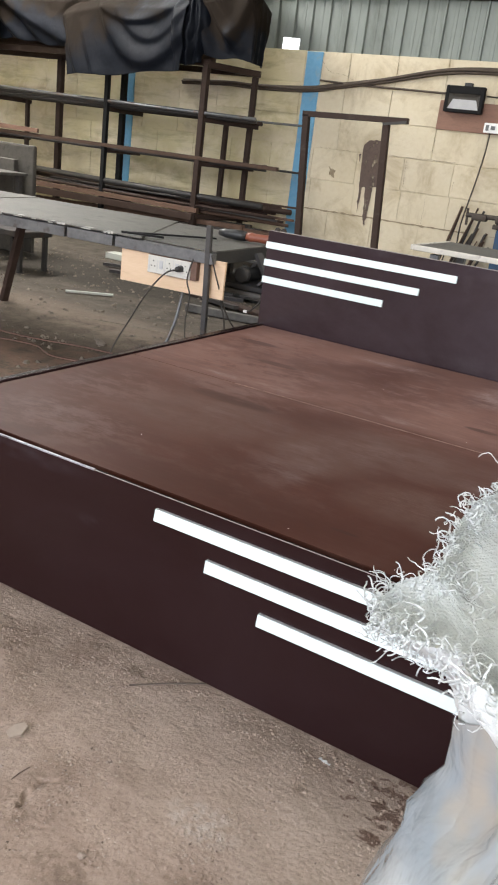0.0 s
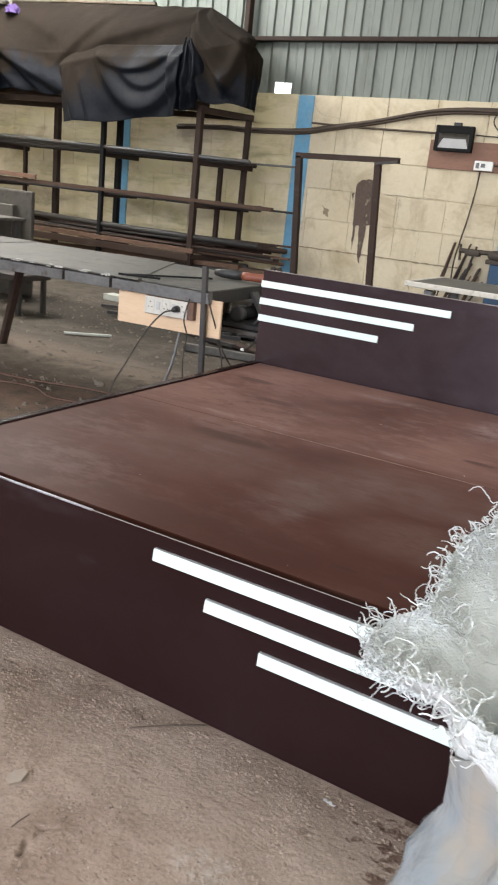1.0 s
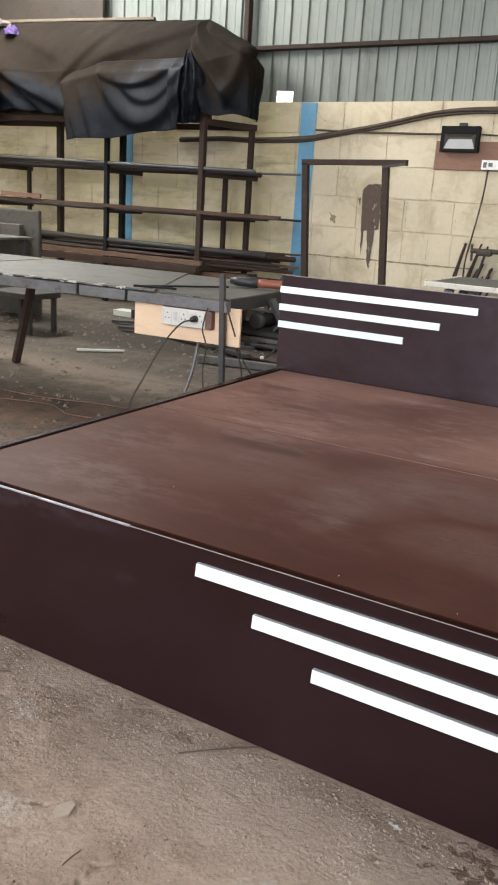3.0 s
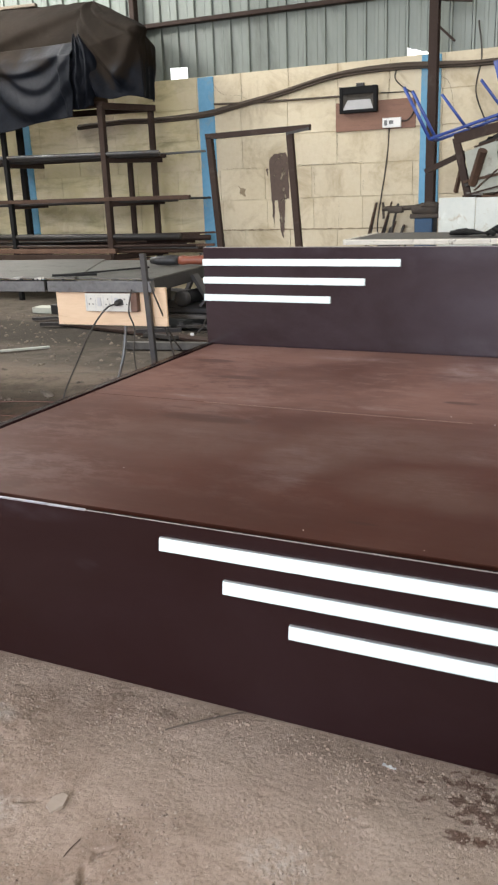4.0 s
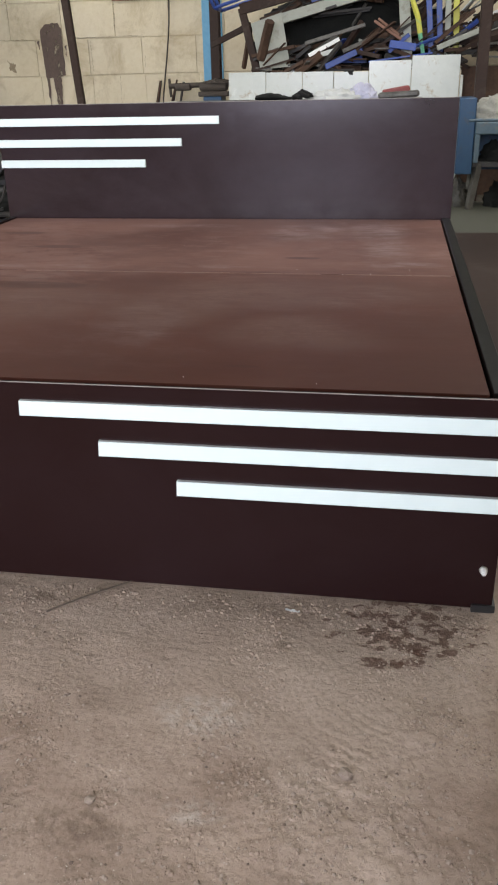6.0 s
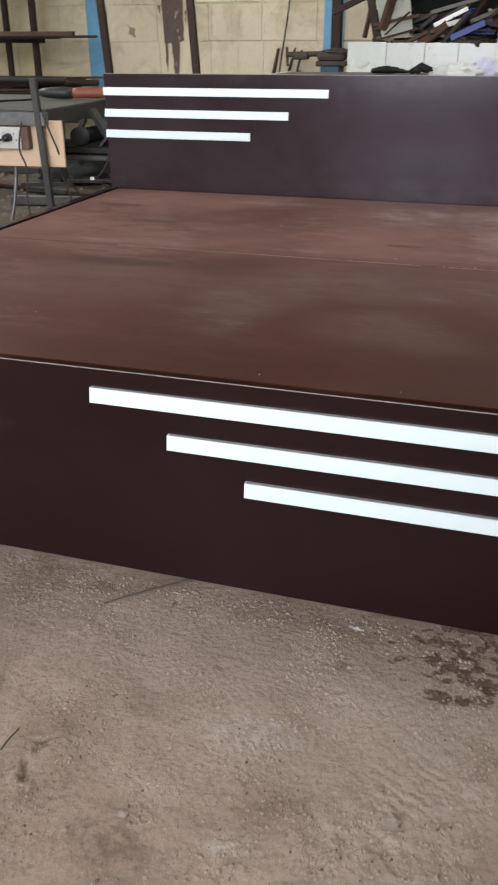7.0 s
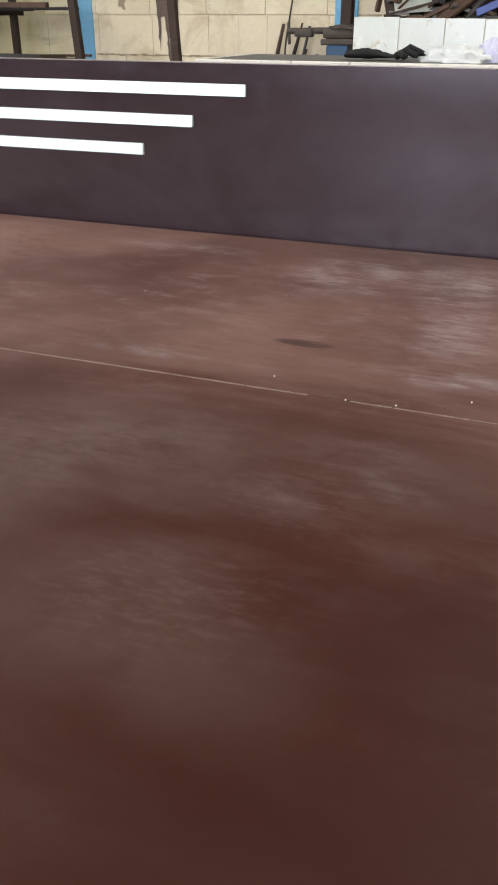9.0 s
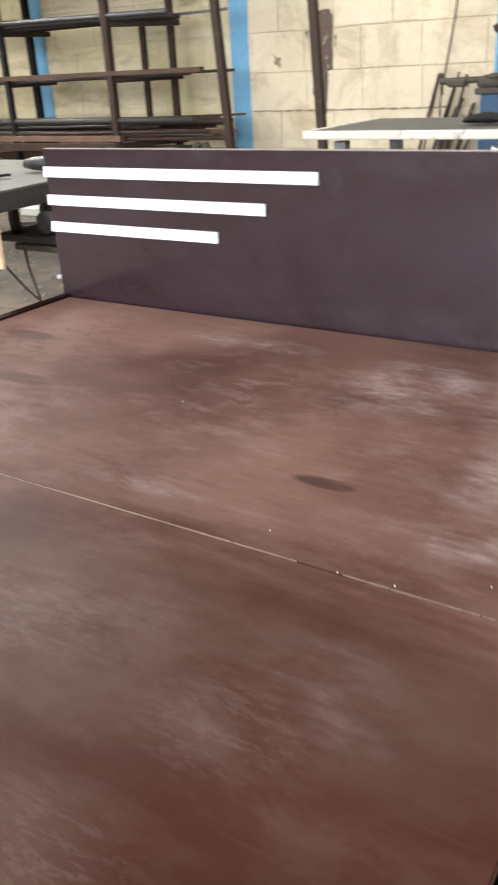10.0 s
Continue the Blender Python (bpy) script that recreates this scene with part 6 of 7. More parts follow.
cab = [(-4.2, 1.86), (-3.58, 1.885), (-3.2, 1.88), (-2.56, 1.895), (-2.2, 1.945), (-1.65, 2.04), (-1.04, 2.165), (-0.47, 2.185), (0.0, 2.16), (0.48, 2.15), (2.0, 2.2)]
for k, (dz, r) in enumerate(((0.0, 0.016), (-0.022, 0.014), (0.014, 0.012))):
    bm = one_tube(smooth_path([(x, WALL_Y - 0.045 + 0.012 * k, z + dz + 0.006 * math.sin(3 * x + k)) for x, z in cab], 6), r, 7)
    solo("wall_cable", bm, M_CABLEBROWN, "thick dusty cable slung along the block wall", "cable", "cables on the wall", smooth=True)
for pts, r, mm in (([(-2.43, 1.985), (-2.0, 1.97), (-1.1, 1.957), (-0.95, 1.96)], 0.010, M_CABLEBROWN),
                   ([(-0.52, 1.64), (-0.53, 1.45), (-0.56, 1.2), (-0.60, 0.95), (-0.63, 0.72), (-0.62, 0.4)], 0.007, M_CABLE),
                   ([(-0.45, 2.17), (-0.47, 2.08), (-0.40, 2.0), (-0.30, 1.93), (-0.27, 1.80), (-0.33, 1.70), (-0.40, 1.69)], 0.006, M_CABLE),
                   ([(-0.62, 1.96), (-0.52, 1.955), (-0.28, 1.95)], 0.006, M_CABLE),
                   ([(0.30, 2.5), (0.34, 2.2), (0.30, 1.9), (0.42, 1.6)], 0.007, M_CABLE)):
    bm = one_tube(smooth_path([(x, WALL_Y - 0.03, z) for x, z in pts], 6), r, 6)
    solo("thin_wall_cable", bm, mm, "thin dark cable fixed to the wall", "cable", "cables on the wall", smooth=True)
# dark oil stain that ran down the blocks, and a plaster scar
M_SCAR = surface("bare_plaster_scar", (0.22, 0.17, 0.11), (0.36, 0.29, 0.19), None, 20, 60, (0.8, 0.95), bump=0.4)
M_OIL = surface("oil_stain", (0.075, 0.048, 0.038), (0.13, 0.09, 0.07), None, 9, 40, (0.6, 0.8), bump=0.2)


ot = M_OIL.node_tree
on = ot.nodes["Principled BSDF"]
ot.links.new(ramp(ot, noise_of(ot, coords(ot, (1, 1, 0.5)), 22, 6, 0.7, 0.4), 0.28, 0.46), on.inputs["Alpha"])


def blot(pts, y, wob, seed):
    bm = bmesh.new()
    bm.faces.new([bm.verts.new((x + wob * fbm(x * 40, z * 40, seed, 3), y, z + wob * fbm(z * 40, x * 40, seed + 3, 3))) for x, z in pts])
    return bm


def dense(pts, n=7):
    out = []
    for (xa, za), (xb, zb) in zip(pts, pts[1:] + pts[:1]):
        out += [(xa + (xb - xa) * k / n, za + (zb - za) * k / n) for k in range(n)]
    return out


bm = bmesh.new()
for pts in ([(-1.81, 1.41), (-1.77, 1.45), (-1.63, 1.46), (-1.605, 1.41), (-1.60, 1.0), (-1.65, 0.985), (-1.655, 0.80), (-1.675, 0.58), (-1.705, 0.66), (-1.72, 0.86), (-1.74, 0.99), (-1.765, 0.985), (-1.785, 0.70), (-1.805, 1.0), (-1.825, 1.36)],
            [(-1.86, 1.30), (-1.835, 1.31), (-1.84, 1.22)], [(-1.585, 1.25), (-1.565, 1.27), (-1.575, 1.16)]):
    b2 = blot(dense(pts), WALL_Y - 0.0095, 0.010, 2)
    me = bpy.data.meshes.new("tmp")
    b2.to_mesh(me)
    b2.free()
    bm.from_mesh(me)
    bpy.data.meshes.remove(me)
crack = bmesh.new()
sheet(crack, 150, 2, lambda i, j: (-2.42 + 1.85 * i / 149, WALL_Y - 0.0075, 0.682 + 0.006 * fbm(i * 0.12, 2.0, 0, 3) + (j - 0.5) * (0.006 + 0.016 * max(0.0, 0.4 + fbm(i * 0.22, 7.0, 0, 3)))))
for f in crack.faces:
    f.normal_flip()
tagged(part("open_joint", crack, M_SCAR), "dark open mortar joint low on the block wall", "joint", kind="structure")
tagged(part("oil_stain", bm, M_OIL), "dark brown oil stain run down the block wall", "stain", kind="structure")
bm = blot(dense([(-2.20, 1.14), (-2.12, 1.12), (-2.11, 1.04), (-2.17, 1.06)]), WALL_Y - 0.0095, 0.03, 6)
tagged(part("wall_scar", bm, M_SCAR), "small dark scar in the paint of the wall", "stain", kind="structure")

# hairline cracks in the paint along joints
crack_rng = random.Random(21)
for line in (((-2.44, 2.18), (-2.34, 2.08), (-2.15, 2.05), (-2.05, 2.01)), ((-2.116, 2.25), (-2.115, 2.0)), ((-1.586, 2.25), (-1.577, 2.09)), ((-1.586, 1.91), (-1.589, 1.68)),
             ((-1.055, 2.25), (-1.048, 2.14)), ((-0.535, 2.14), (-0.539, 1.99)), ((-1.064, 1.60), (-1.071, 1.42)), ((-0.05, 2.07), (0.05, 1.99), (0.096, 1.76)), ((-2.38, 1.648), (-1.80, 1.646)),
             ((-1.50, 1.326), (-0.80, 1.330)), ((-2.35, 1.326), (-1.95, 1.322)), ((-1.32, 1.30), (-1.318, 1.04)), ((-0.79, 1.32), (-0.792, 1.06)), ((-1.05, 0.99), (-1.054, 0.70))):
    pts = smooth_path([(x, WALL_Y - 0.006, z) for x, z in line], 8)
    wide = crack_rng.uniform(0.0030, 0.0055)
    bm = bmesh.new()
    sheet(bm, len(pts) * 3, 2, lambda i, j: Vector(pts[min(len(pts) - 1, i // 3)]).lerp(Vector(pts[min(len(pts) - 1, i // 3 + 1)]), (i % 3) / 3)
          + Vector((0.010 * noise.noise(Vector((i * 0.35, wide * 900, 0))), 0, 0.010 * noise.noise(Vector((i * 0.35, wide * 900, 9.0)))))
          + Vector((1, 0, 1)) * (j - 0.5) * wide * max(0.15, 0.6 + 1.1 * noise.noise(Vector((i * 0.5, wide * 700, 4.0)))))
    bmesh.ops.solidify(bm, geom=bm.faces[:], thickness=0.002)
    tagged(part("wall_crack", bm, M_SCAR), "thin dark crack in the painted block wall", "crack", "cracks in the wall", "structure")

# dry stalks and offcuts leaning on the wall under the lamp
for k in range(14):
    x = -0.80 + 0.022 * k + rng.uniform(-0.03, 0.03)
    bm = one_beam((x, 6.80 + rng.uniform(-0.08, 0.08), 0.0), (x + 0.22 + rng.uniform(-0.06, 0.06), 6.93, rng.uniform(0.55, 0.95)), rng.uniform(0.012, 0.05), 0.012)
    solo("leaning_stick", bm, M_DARKSTEEL if k % 2 else M_RUST, "thin dark offcut leaning on the wall", "stick", "offcuts leaning on the wall")

# ---- bench behind the headboard ----
bench = thing("bench", (1.1, 3.2, 0), "long narrow bench with a pale chipped edge behind the headboard", "bench")
part("bench_top", one_box(0.375, 1.74, 2.93, 3.55, 0.812, 0.838, 0.003), M_TABLEPLATE, bench)
part("edge_strip", one_box(0.37, 1.74, 2.915, 2.93, 0.812, 0.841, 0.003), M_BENCHEDGE, bench, "pale chipped edge strip")
part("edge_strip", one_box(0.355, 0.371, 2.915, 3.55, 0.812, 0.841, 0.003), M_BENCHEDGE, bench, "pale chipped edge strip")
for x in (0.45, 1.05, 1.68):
    for y in (2.98, 3.48):
        part("leg", one_box(x, x + 0.045, y, y + 0.045, 0, 0.80, 0.002), M_STEEL, bench)
part("brace", one_beam((0.80, 2.99, 0.30), (1.05, 2.99, 0.78), 0.04, 0.03), M_WHITEPAINT, bench)
part("brace", one_beam((1.05, 3.0, 0.30), (1.25, 3.0, 0.78), 0.04, 0.03), M_WHITEPAINT, bench)
BZ = 0.838


def glove():
    """A limp work glove: palm, cuff and fingers."""
    g = thing("work_glove", (1.02, 3.15, BZ), "black work glove lying on the bench", "glove")

    def pt(i, j):
        a, u = 2 * math.pi * i / 24, j / 19
        x = 0.885 + 0.21 * u
        r = 0.012 + 0.008 * math.sin(u * 5) + 0.006 * fbm(u * 6, math.cos(a), math.sin(a), 3)
        return (x, 3.15 + 0.05 * math.cos(a), BZ + 0.005 + max(0, 0.008 + r * (math.sin(a) + 0.6) * 0.9))
    part("palm", sheet(bmesh.new(), 24, 20, pt, close=True), M_CLOTH, g, smooth=True)
    for k, (dx, dy, dz) in enumerate(((0.07, 0.03, 0.02), (0.095, 0.0, 0.03), (0.08, -0.03, 0.015), (0.045, -0.05, 0.0))):
        p = Vector((1.085, 3.15 + dy, BZ + 0.018))
        part("finger", one_tube([p, p + Vector((dx * 0.4, dy * 0.4, dz * 0.6 + 0.01)), p + Vector((dx * 0.8, dy, dz * 0.4)), p + Vector((dx, dy * 1.2, 0.004))], 0.014, 8, 0.7), M_CLOTH, g, smooth=True)


glove()
heap("plastic_bag", 1.295, 3.16, BZ, 0.125, 0.10, 0.052, M_THINBAG, "crumpled white plastic bag on the bench", "bag", 4, 3)
heap("plastic_bag", 1.425, 3.2, BZ, 0.075, 0.08, 0.072, M_LILAC, "crumpled lilac plastic bag on the bench", "bag", 4, 11)
solo("red_tool_case", one_beam((1.53, 3.2, BZ + 0.030), (1.66, 3.22, BZ + 0.050), 0.06, 0.028, bevel=0.006), M_RED, "faded red plastic tool case on the bench", "case")
solo("grey_clamp", one_beam((1.51, 3.12, BZ + 0.018), (1.71, 3.10, BZ + 0.028), 0.04, 0.03, bevel=0.008), M_TABLEPLATE, "grey metal clamp lying on the bench", "clamp")

# ---- tiled counter and the scrap heap behind it ----
TY = 5.75
counter = tagged(part("tiled_counter", one_box(0.262, 2.085, TY + 0.012, TY + 0.30, 0.0, 0.965), M_MORTAR), "low masonry counter faced with white tiles", "counter", kind="structure")
xs = [0.25, 0.555, 0.85, 1.10, 1.375, 1.705, 2.075]
tops = [0.985, 0.980, 0.978, 0.972, 1.045, 1.075]
for k, (a, b) in enumerate(zip(xs, xs[1:])):
    for z0, z1 in ((0.02, 0.33), (0.336, 0.66), (0.666, tops[k])):
        part("tile", one_box(a + 0.002, b - 0.002, TY, TY + 0.012, z0, z1, 0.002), M_TILE, counter)
part("tile", one_box(2.08, 2.10, TY - 0.02, TY + 0.3, 0.02, 0.93, 0.002), M_TILE, counter)
part("coping", one_box(0.25, 2.08, TY + 0.0125, TY + 0.31, 0.966, 0.976), M_MORTAR, counter)

vice = thing("bench_vice", (-0.1, 6.3, 0), "dark rusty bench vice on a blue stand", "vice")
part("stand", one_box(-0.075, 0.09, 6.25, 6.45, 0, 0.80, 0.006), M_TEAL, vice, "blue steel stand")
part("jaw_block", one_box(-0.12, 0.13, 6.28, 6.40, 0.842, 0.91, 0.028, 2), M_VICE, vice)
part("jaw", one_box(-0.34, -0.20, 6.29, 6.38, 0.85, 0.91, 0.02, 2), M_VICE, vice)
part("screw", one_tube([(-0.40, 6.335, 0.89), (0.2, 6.335, 0.90)], 0.022, 10), M_VICE, vice)
part("handle", one_tube([(-0.385, 6.335, 0.80), (-0.395, 6.335, 0.95)], 0.012, 8), M_VICE, vice)
heap("rag", 0.05, 6.33, 0.905, 0.13, 0.07, 0.035, M_VICE, "dark oily rag lying on the vice", "rag", 4, 7)
part("base_plate", one_box(-0.12, 0.15, 6.25, 6.44, 0.80, 0.842, 0.008), M_VICE, vice)

fr = thing("angle_iron_frame", (0.9, 6.0, 0.95), "rusty brown angle-iron frame leaning over the scrap heap", "frame")
part("long_angle", one_beam((0.32, 5.98, 1.45), (1.72, 6.05, 1.76), 0.05, 0.080, bevel=0.003), M_OXIDE, fr)
part("short_angle", one_beam((0.33, 5.985, 1.46), (0.445, 5.99, 1.00), 0.05, 0.06, bevel=0.003), M_OXIDE, fr)
part("stay", one_beam((0.06, 6.05, 1.20), (0.40, 6.02, 1.34), 0.04, 0.045, bevel=0.003), M_OXIDE, fr)
part("stay", one_beam((0.30, 6.2, 1.02), (0.38, 6.1, 1.32), 0.03, 0.03), M_RUST, fr)
bm = bmesh.new()
f = bm.faces.new([bm.verts.new(p) for p in ((0.409, 5.955, 1.345), (0.491, 5.895, 1.005), (0.735, 5.895, 1.020), (0.66, 5.955, 1.419))])
r = bmesh.ops.extrude_face_region(bm, geom=[f])
bmesh.ops.translate(bm, verts=[g for g in r["geom"] if isinstance(g, bmesh.types.BMVert)], vec=(0, 0.014, 0))
bmesh.ops.recalc_face_normals(bm, faces=bm.faces)
solo("pale_board", bm, M_PALEBOARD, "pale grey board leaning in the scrap heap", "board")
solo("pale_beam", one_beam((0.66, 5.98, 1.375), (1.60, 6.0, 1.60), 0.04, 0.075, bevel=0.004), M_PALEBOARD, "pale grey wooden beam across the scrap heap", "beam")
solo("pale_upright", one_beam((1.67, 5.95, 1.02), (1.60, 6.0, 1.72), 0.085, 0.03, up=(0, 1, 0), bevel=0.004), M_PALEBOARD, "pale grey upright board in the scrap heap", "board")
strip = thing("plastic_strip", (1.80, 5.9, 1.04), "bent yellow plastic strip with a green foot in the scrap heap", "strip")
part("upper", one_tube(smooth_path([(1.757, 5.89, 1.235), (1.735, 5.885, 1.34), (1.690, 5.89, 1.46), (1.672, 5.9, 1.56), (1.640, 5.92, 1.68)], 5), 0.021, 7), M_YELLOW, strip, "yellow upper length")
part("foot", one_tube([(1.80, 5.9, 1.04), (1.775, 5.895, 1.15), (1.757, 5.89, 1.236)], 0.017, 7), M_GREEN, strip, "green foot")


def blue_stool(m):
    """A tubular steel chair frame turned on its side."""
    s = thing("chair_frame", tuple(m.translation), "bright blue tubular steel chair frame thrown on the scrap heap", "chair frame")

    def w(*p):
        return m @ Vector(p)
    for y in (0.0, 0.36):
        part("side_tube", one_tube([w(0, y, 0), w(1.05, y, 0)], 0.014, 8), M_BLUEPAINT, s, smooth=True)
        part("side_tube", one_tube([w(0, y, 0), w(-0.10, y, 0.46)], 0.014, 8), M_BLUEPAINT, s, smooth=True)
    for x in (0.0, 0.30, 0.55, 0.95):
        part("cross_tube", one_tube([w(x, 0, 0), w(x, 0.36, 0)], 0.012, 8), M_BLUEPAINT, s, smooth=True)
    for x in (0.30, 0.62, 0.92):
        part("rung", one_tube([w(x, 0, 0), w(x - 0.12, 0, 0.30)], 0.012, 8), M_BLUEPAINT, s, smooth=True)
    bm = bmesh.new()
    beam(bm, w(0.62, 0.02, 0.27), w(1.05, 0.02, 0.27), 0.02, 0.26, up=m.to_3x3() @ Vector((0, 0, 1)))
    part("seat_panel", bm, M_BLUEPAINT, s, "flat blue steel panel")


blue_stool(pose(0.135, 5.86, 1.46, 0, -16, 3))

bm = bmesh.new()
mats = [M_RUST, M_DARKSTEEL, M_OXIDE, M_PALEBOARD, M_BLUEPAINT, M_TABLEPLATE, M_WHITEBAG]


def offcut(x, y, z, a, e, n, w, h, mix, round_=0.25):
    d = Vector((math.cos(a) * math.cos(e), math.sin(a) * 0.4, math.sin(e))) * n
    f0 = len(bm.faces)
    if rng.random() < round_:
        tube(bm, [(x, y, z), Vector((x, y, z)) + d], w * 0.45, 6)
    else:
        beam(bm, (x, y, z), Vector((x, y, z)) + d, w, h)
    bm.faces.ensure_lookup_table()
    mi = rng.choices(range(7), mix)[0]
    for f in bm.faces[f0:]:
        f.material_index = mi


for k in range(520):
    x = rng.uniform(0.40, 3.5)
    y = 5.87 + 0.85 * rng.random() ** 1.5
    top = 1.04 + 0.085 * (x - 0.4) + 0.30 * (y - 5.87) + 0.05 * math.sin(x * 5)
    z = top - 0.14 * rng.random() ** 2
    offcut(x, y, z, rng.gauss(0.0, 0.6), rng.gauss(0.22, 0.28), rng.uniform(0.10, 0.42), rng.choice((0.018, 0.03, 0.045, 0.06, 0.085)), rng.uniform(0.006, 0.030), (11, 8, 7, 1.4, 1.0, 3.5, 0.6))
for k in range(260):
    x = rng.uniform(0.45, 3.3)
    y = rng.uniform(6.02, 6.4)
    z = 1.36 + 0.235 * min(x - 0.36, 1.6) + rng.uniform(-0.10, 0.12)
    offcut(x, y, z, rng.gauss(0.1, 0.4), rng.gauss(0.23, 0.14), rng.uniform(0.12, 0.5), rng.uniform(0.015, 0.06), rng.uniform(0.006, 0.025), (9, 9, 6, 0.6, 1.0, 2, 0.3), 0.1)
box(bm, 0.4, 3.6, 6.02, 6.80, 0.0, 0.99)
tagged(part("scrap_heap", bm, mats), "heap of rusty offcuts, blue tubes and pale boards behind the counter", "scrap heap", kind="stuff")
# Dark heap added where the scrap's inside is only in shade.
heap("dark_sheeting", 1.20, 6.38, 1.0, 0.80, 0.20, 0.60, M_CLOTH, "dark backing for the shaded hollow in the scrap heap", "plastic sheet", 2, 1)

for xa, za, xb, zb, w, h, mm, lb in ((0.89, 1.097, 1.132, 1.211, 0.03, 0.03, M_WHITEPAINT, "white plastic strip"), (0.86, 1.185, 1.332, 1.306, 0.04, 0.028, M_TABLEPLATE, "grey steel strip"),
                                     (1.025, 1.01, 1.267, 1.115, 0.07, 0.045, M_BLUEPAINT, "bright blue steel piece"), (1.524, 1.165, 1.728, 1.135, 0.06, 0.055, M_BLUEPAINT, "bright blue steel piece"),
                                     (1.893, 1.125, 2.279, 1.268, 0.05, 0.04, M_PALEBOARD, "pale board offcut"), (1.40, 1.33, 1.614, 1.195, 0.025, 0.022, M_LAMPBOARD, "rusty orange-brown strip"),
                                     (1.43, 1.345, 1.60, 1.225, 0.02, 0.018, M_LAMPBOARD, "rusty orange-brown strip"), (1.364, 1.040, 1.86, 1.092, 0.05, 0.014, M_BLUEPAINT, "thin blue steel strip"),
                                     (1.16, 1.12, 1.36, 1.20, 0.06, 0.03, M_TABLEPLATE, "grey steel offcut"), (0.98, 1.10, 1.10, 1.13, 0.05, 0.035, M_THINBAG, "crumpled white scrap")):
    solo("scrap_piece", one_beam((xa, 5.85, za), (xb, 5.87, zb), w, h, bevel=0.003), mm, lb + " lying on the scrap heap", "offcut", "pieces on the scrap heap")
for x0, z0, x1, z1, mm, lb in ((1.86, 1.24, 1.80, 1.60, M_BLUEPAINT, "short blue steel tube"), (1.93, 1.22, 1.88, 1.62, M_BLUEPAINT, "short blue steel tube"), (1.98, 1.20, 1.96, 1.58, M_PALEBOARD, "short pale steel tube"), (2.05, 1.20, 2.02, 1.56, M_YELLOW, "short yellow plastic strip")):
    solo("upright_piece", one_beam((x0, 5.97, z0 - 0.2), (x1, 6.0, z1), 0.045, 0.03, up=(0, 1, 0), bevel=0.004), mm, lb + " standing in the scrap heap", "offcut", "uprights in the scrap heap")

# ---- beyond the bed's other side ----
cabn = thing("machine_cabinet", (2.35, 5.0, 0), "worn blue steel machine cabinet with an open front on legs", "cabinet")
part("side_panel", one_box(2.03, 2.145, 4.85, 5.20, 0.29, 0.79, 0.006), M_TEAL, cabn, "blue side panel")
part("back_panel", one_box(2.147, 2.80, 5.17, 5.20, 0.29, 0.62, 0.004), M_TEAL, cabn)
part("shelf", one_box(2.147, 2.80, 4.86, 5.16, 0.335, 0.37, 0.004), M_DARKSTEEL, cabn, "dark shelf")
part("front_rail", one_box(2.147, 2.80, 4.83, 4.88, 0.555, 0.635, 0.006), M_TEALGREY, cabn, "faded blue-grey front rail")
part("top", one_box(2.10, 2.82, 4.84, 5.22, 0.637, 0.655, 0.006), M_TEALGREY, cabn, "faded blue-grey top")
part("front_post", one_box(2.147, 2.182, 4.82, 4.88, 0.37, 0.555, 0.004), M_TEALGREY, cabn)
for x, y in ((2.19, 4.88), (2.74, 4.88), (2.19, 5.15), (2.74, 5.15)):
    part("leg", one_beam((x - 0.045, y - 0.02, 0.05), (x, y, 0.36), 0.05, 0.04, bevel=0.003), M_TABLEPLATE, cabn, "grey splayed leg")
heap("cloth_pad", 2.36, 4.98, 0.653, 0.27, 0.13, 0.14, M_DULLCLOTH, "crumpled off-white cloth pad on the machine cabinet", "cloth", 3, 6)
heap("tangled_wire", 2.34, 4.98, 0.37, 0.14, 0.10, 0.13, M_CLOTH, "tangle of black wire inside the cabinet", "wire", 6, 2)
heap("debris_mound", 2.06, 5.05, 0.045, 0.09, 0.08, 0.19, M_TABLEPLATE, "grey rubble heaped beside the cabinet's leg", "rubble", 6, 9)
heap("debris_mound", 2.44, 5.02, 0.045, 0.17, 0.10, 0.20, M_CLOTH, "dark rubble heaped under the cabinet", "rubble", 6, 4)
solo("olive_board", one_box(1.93, 3.4, 3.83, 5.25, 0.02, 0.05, 0.004), M_OLIVE, "dusty olive-grey board lying behind the bed", "board")
solo("brown_bearer", one_box(1.95, 3.2, 3.86, 3.95, 0.0, 0.02, 0.003), M_LAMPBOARD, "red-brown wooden bearer under the olive board", "bearer")
mach = thing("cutting_machine", (2.6, 3.2, 0), "dark cutting machine on a splayed stand behind the bed", "machine")
part("body", one_box(2.42, 2.86, 3.05, 3.4, 0.42, 0.70, 0.03, 2), M_DARKSTEEL, mach)
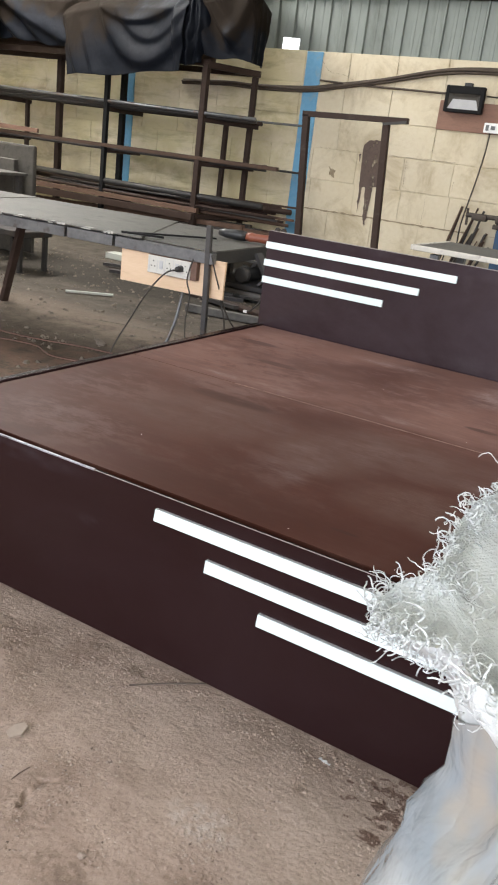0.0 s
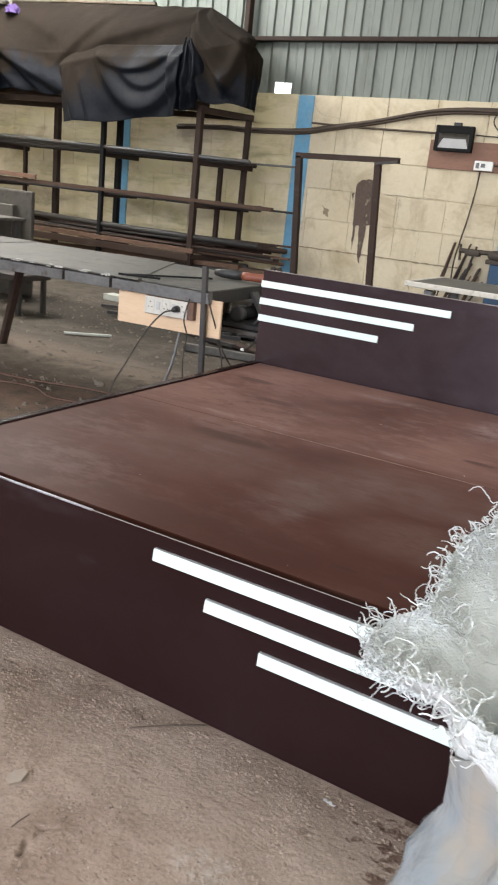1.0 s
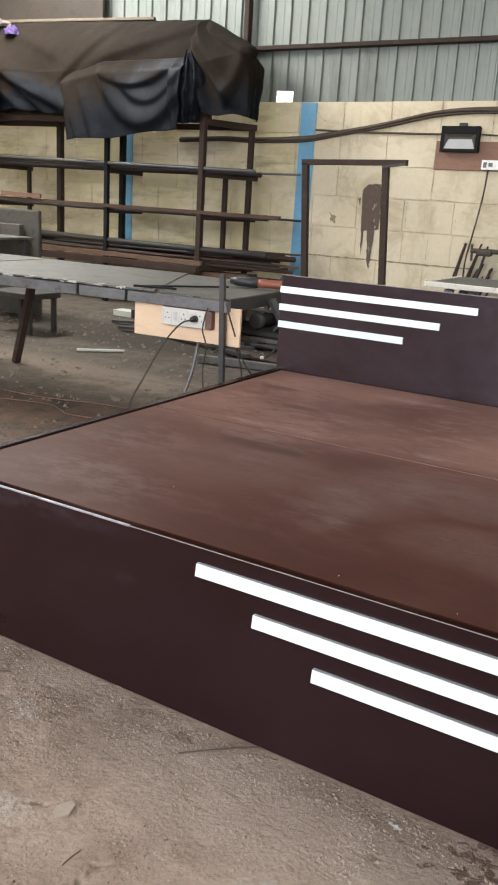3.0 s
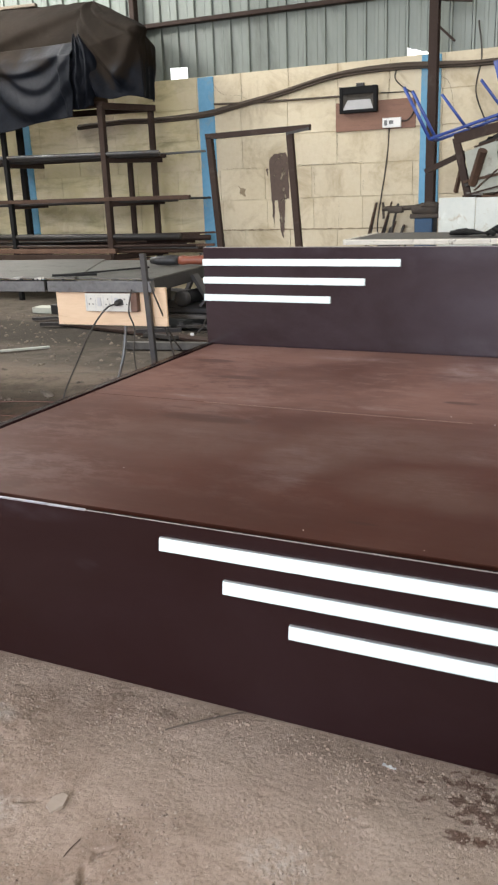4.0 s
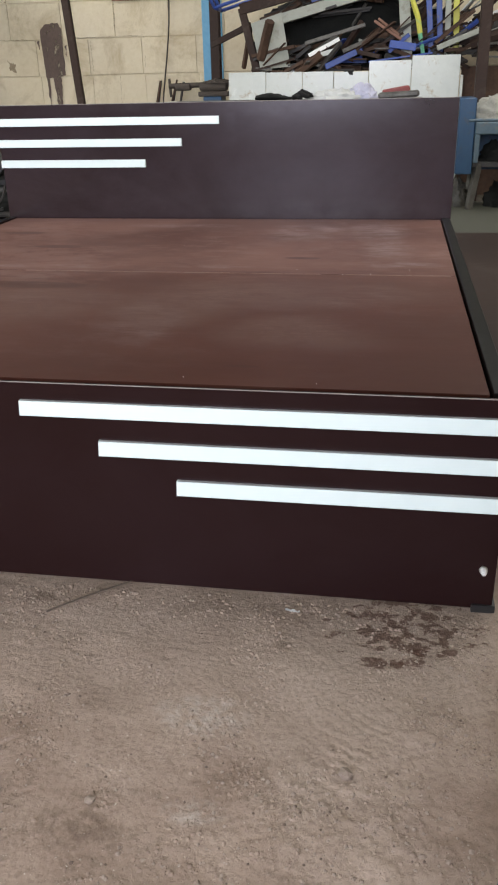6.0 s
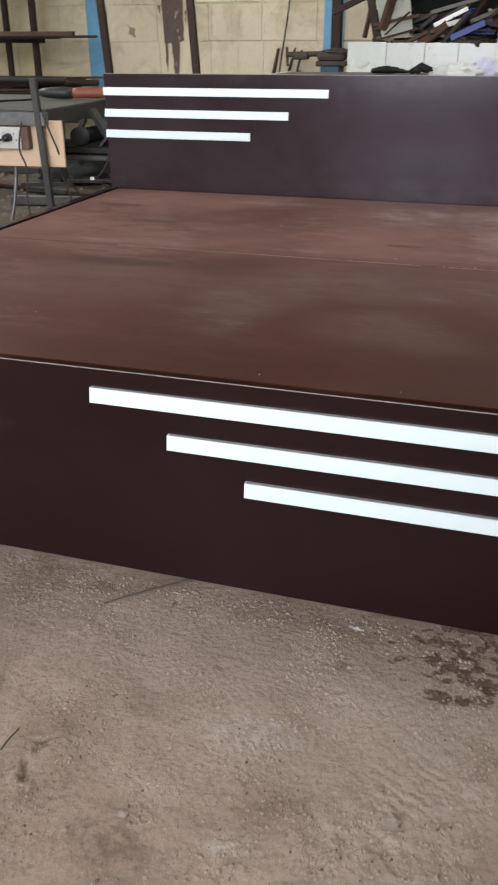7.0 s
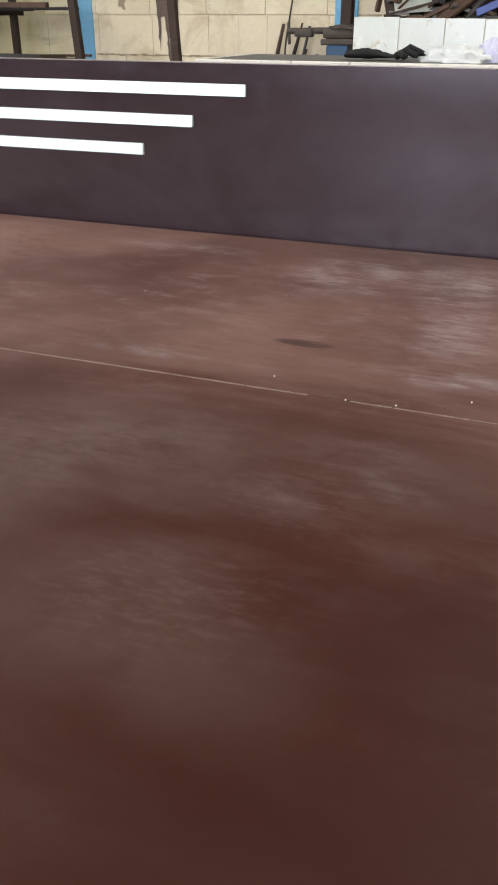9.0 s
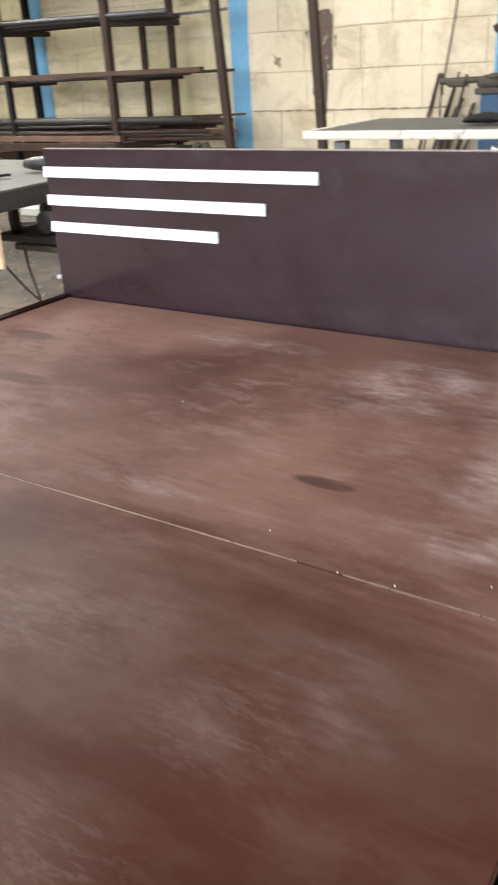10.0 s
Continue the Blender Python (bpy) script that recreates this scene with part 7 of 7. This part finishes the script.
part("motor", lathe(bmesh.new(), (2.5, 3.1, 0.60), (2.5, 2.95, 0.60), [(0, 0.07), (0.8, 0.07), (1, 0.05), (1, 0)]), M_DARKSTEEL, mach, smooth=True)
for a, b in (((2.36, 3.0, 0), (2.48, 3.1, 0.45)), ((2.90, 3.0, 0), (2.78, 3.1, 0.45)), ((2.36, 3.5, 0), (2.48, 3.35, 0.45)), ((2.90, 3.5, 0), (2.78, 3.35, 0.45))):
    part("leg", one_beam(a, b, 0.045, 0.045), M_DARKSTEEL, mach)
for k in range(5):
    solo("laminated_sheet", one_box(1.875 + 0.012 * k, 2.62 + 0.02 * k, 0.06 + 0.015 * k, 3.72 - 0.02 * k, 0.003 + 0.0185 * k, 0.0205 + 0.0185 * k, 0.001), M_BROWNSHEET, "dull red-brown laminated sheet stacked beside the bed", "panel", "stacked laminated sheets")
solo("brown_post", one_box(2.16, 2.24, 5.3, 5.38, 0.0, 2.4, 0.003), M_OXIDE, "brown steel post by the scrap heap", "post")

# ---- wall blocks, piece by piece ----
block_meshes = {}


def block_mesh(w, v):
    if (w, v) not in block_meshes:
        bm = one_box(0.0022, w - 0.0022, -0.0055, 0.012, 0.0034, COURSE - 0.0034, 0.0022)
        for q in bm.verts:
            q.co.y += 0.0022 * fbm(q.co.x * 7 + v * 5, q.co.z * 7, v, 2)
        me = bpy.data.meshes.new("block")
        bm.to_mesh(me)
        bm.free()
        me.materials.append(M_BLOCK)
        block_meshes[(w, v)] = me
    return block_meshes[(w, v)]


course = 0
z = WALL_TOP - COURSE
while z > 0.0:
    shift = (0.373, 0.357, 0.36, 0.084, 0.102, 0.36, 0.10, 0.25)[course % 8]
    x = -8.32 + shift
    step = rng.uniform(-0.004, 0.0045)
    while x < 3.2:
        ob = new("block", block_mesh(BLOCK, rng.randrange(5)))
        ob.parent = wall
        ob.location = (x, WALL_Y + 0.003 + step + rng.uniform(-0.0010, 0.0010), z + rng.uniform(-0.0012, 0.0012))
        x += BLOCK
    z -= COURSE
    course += 1
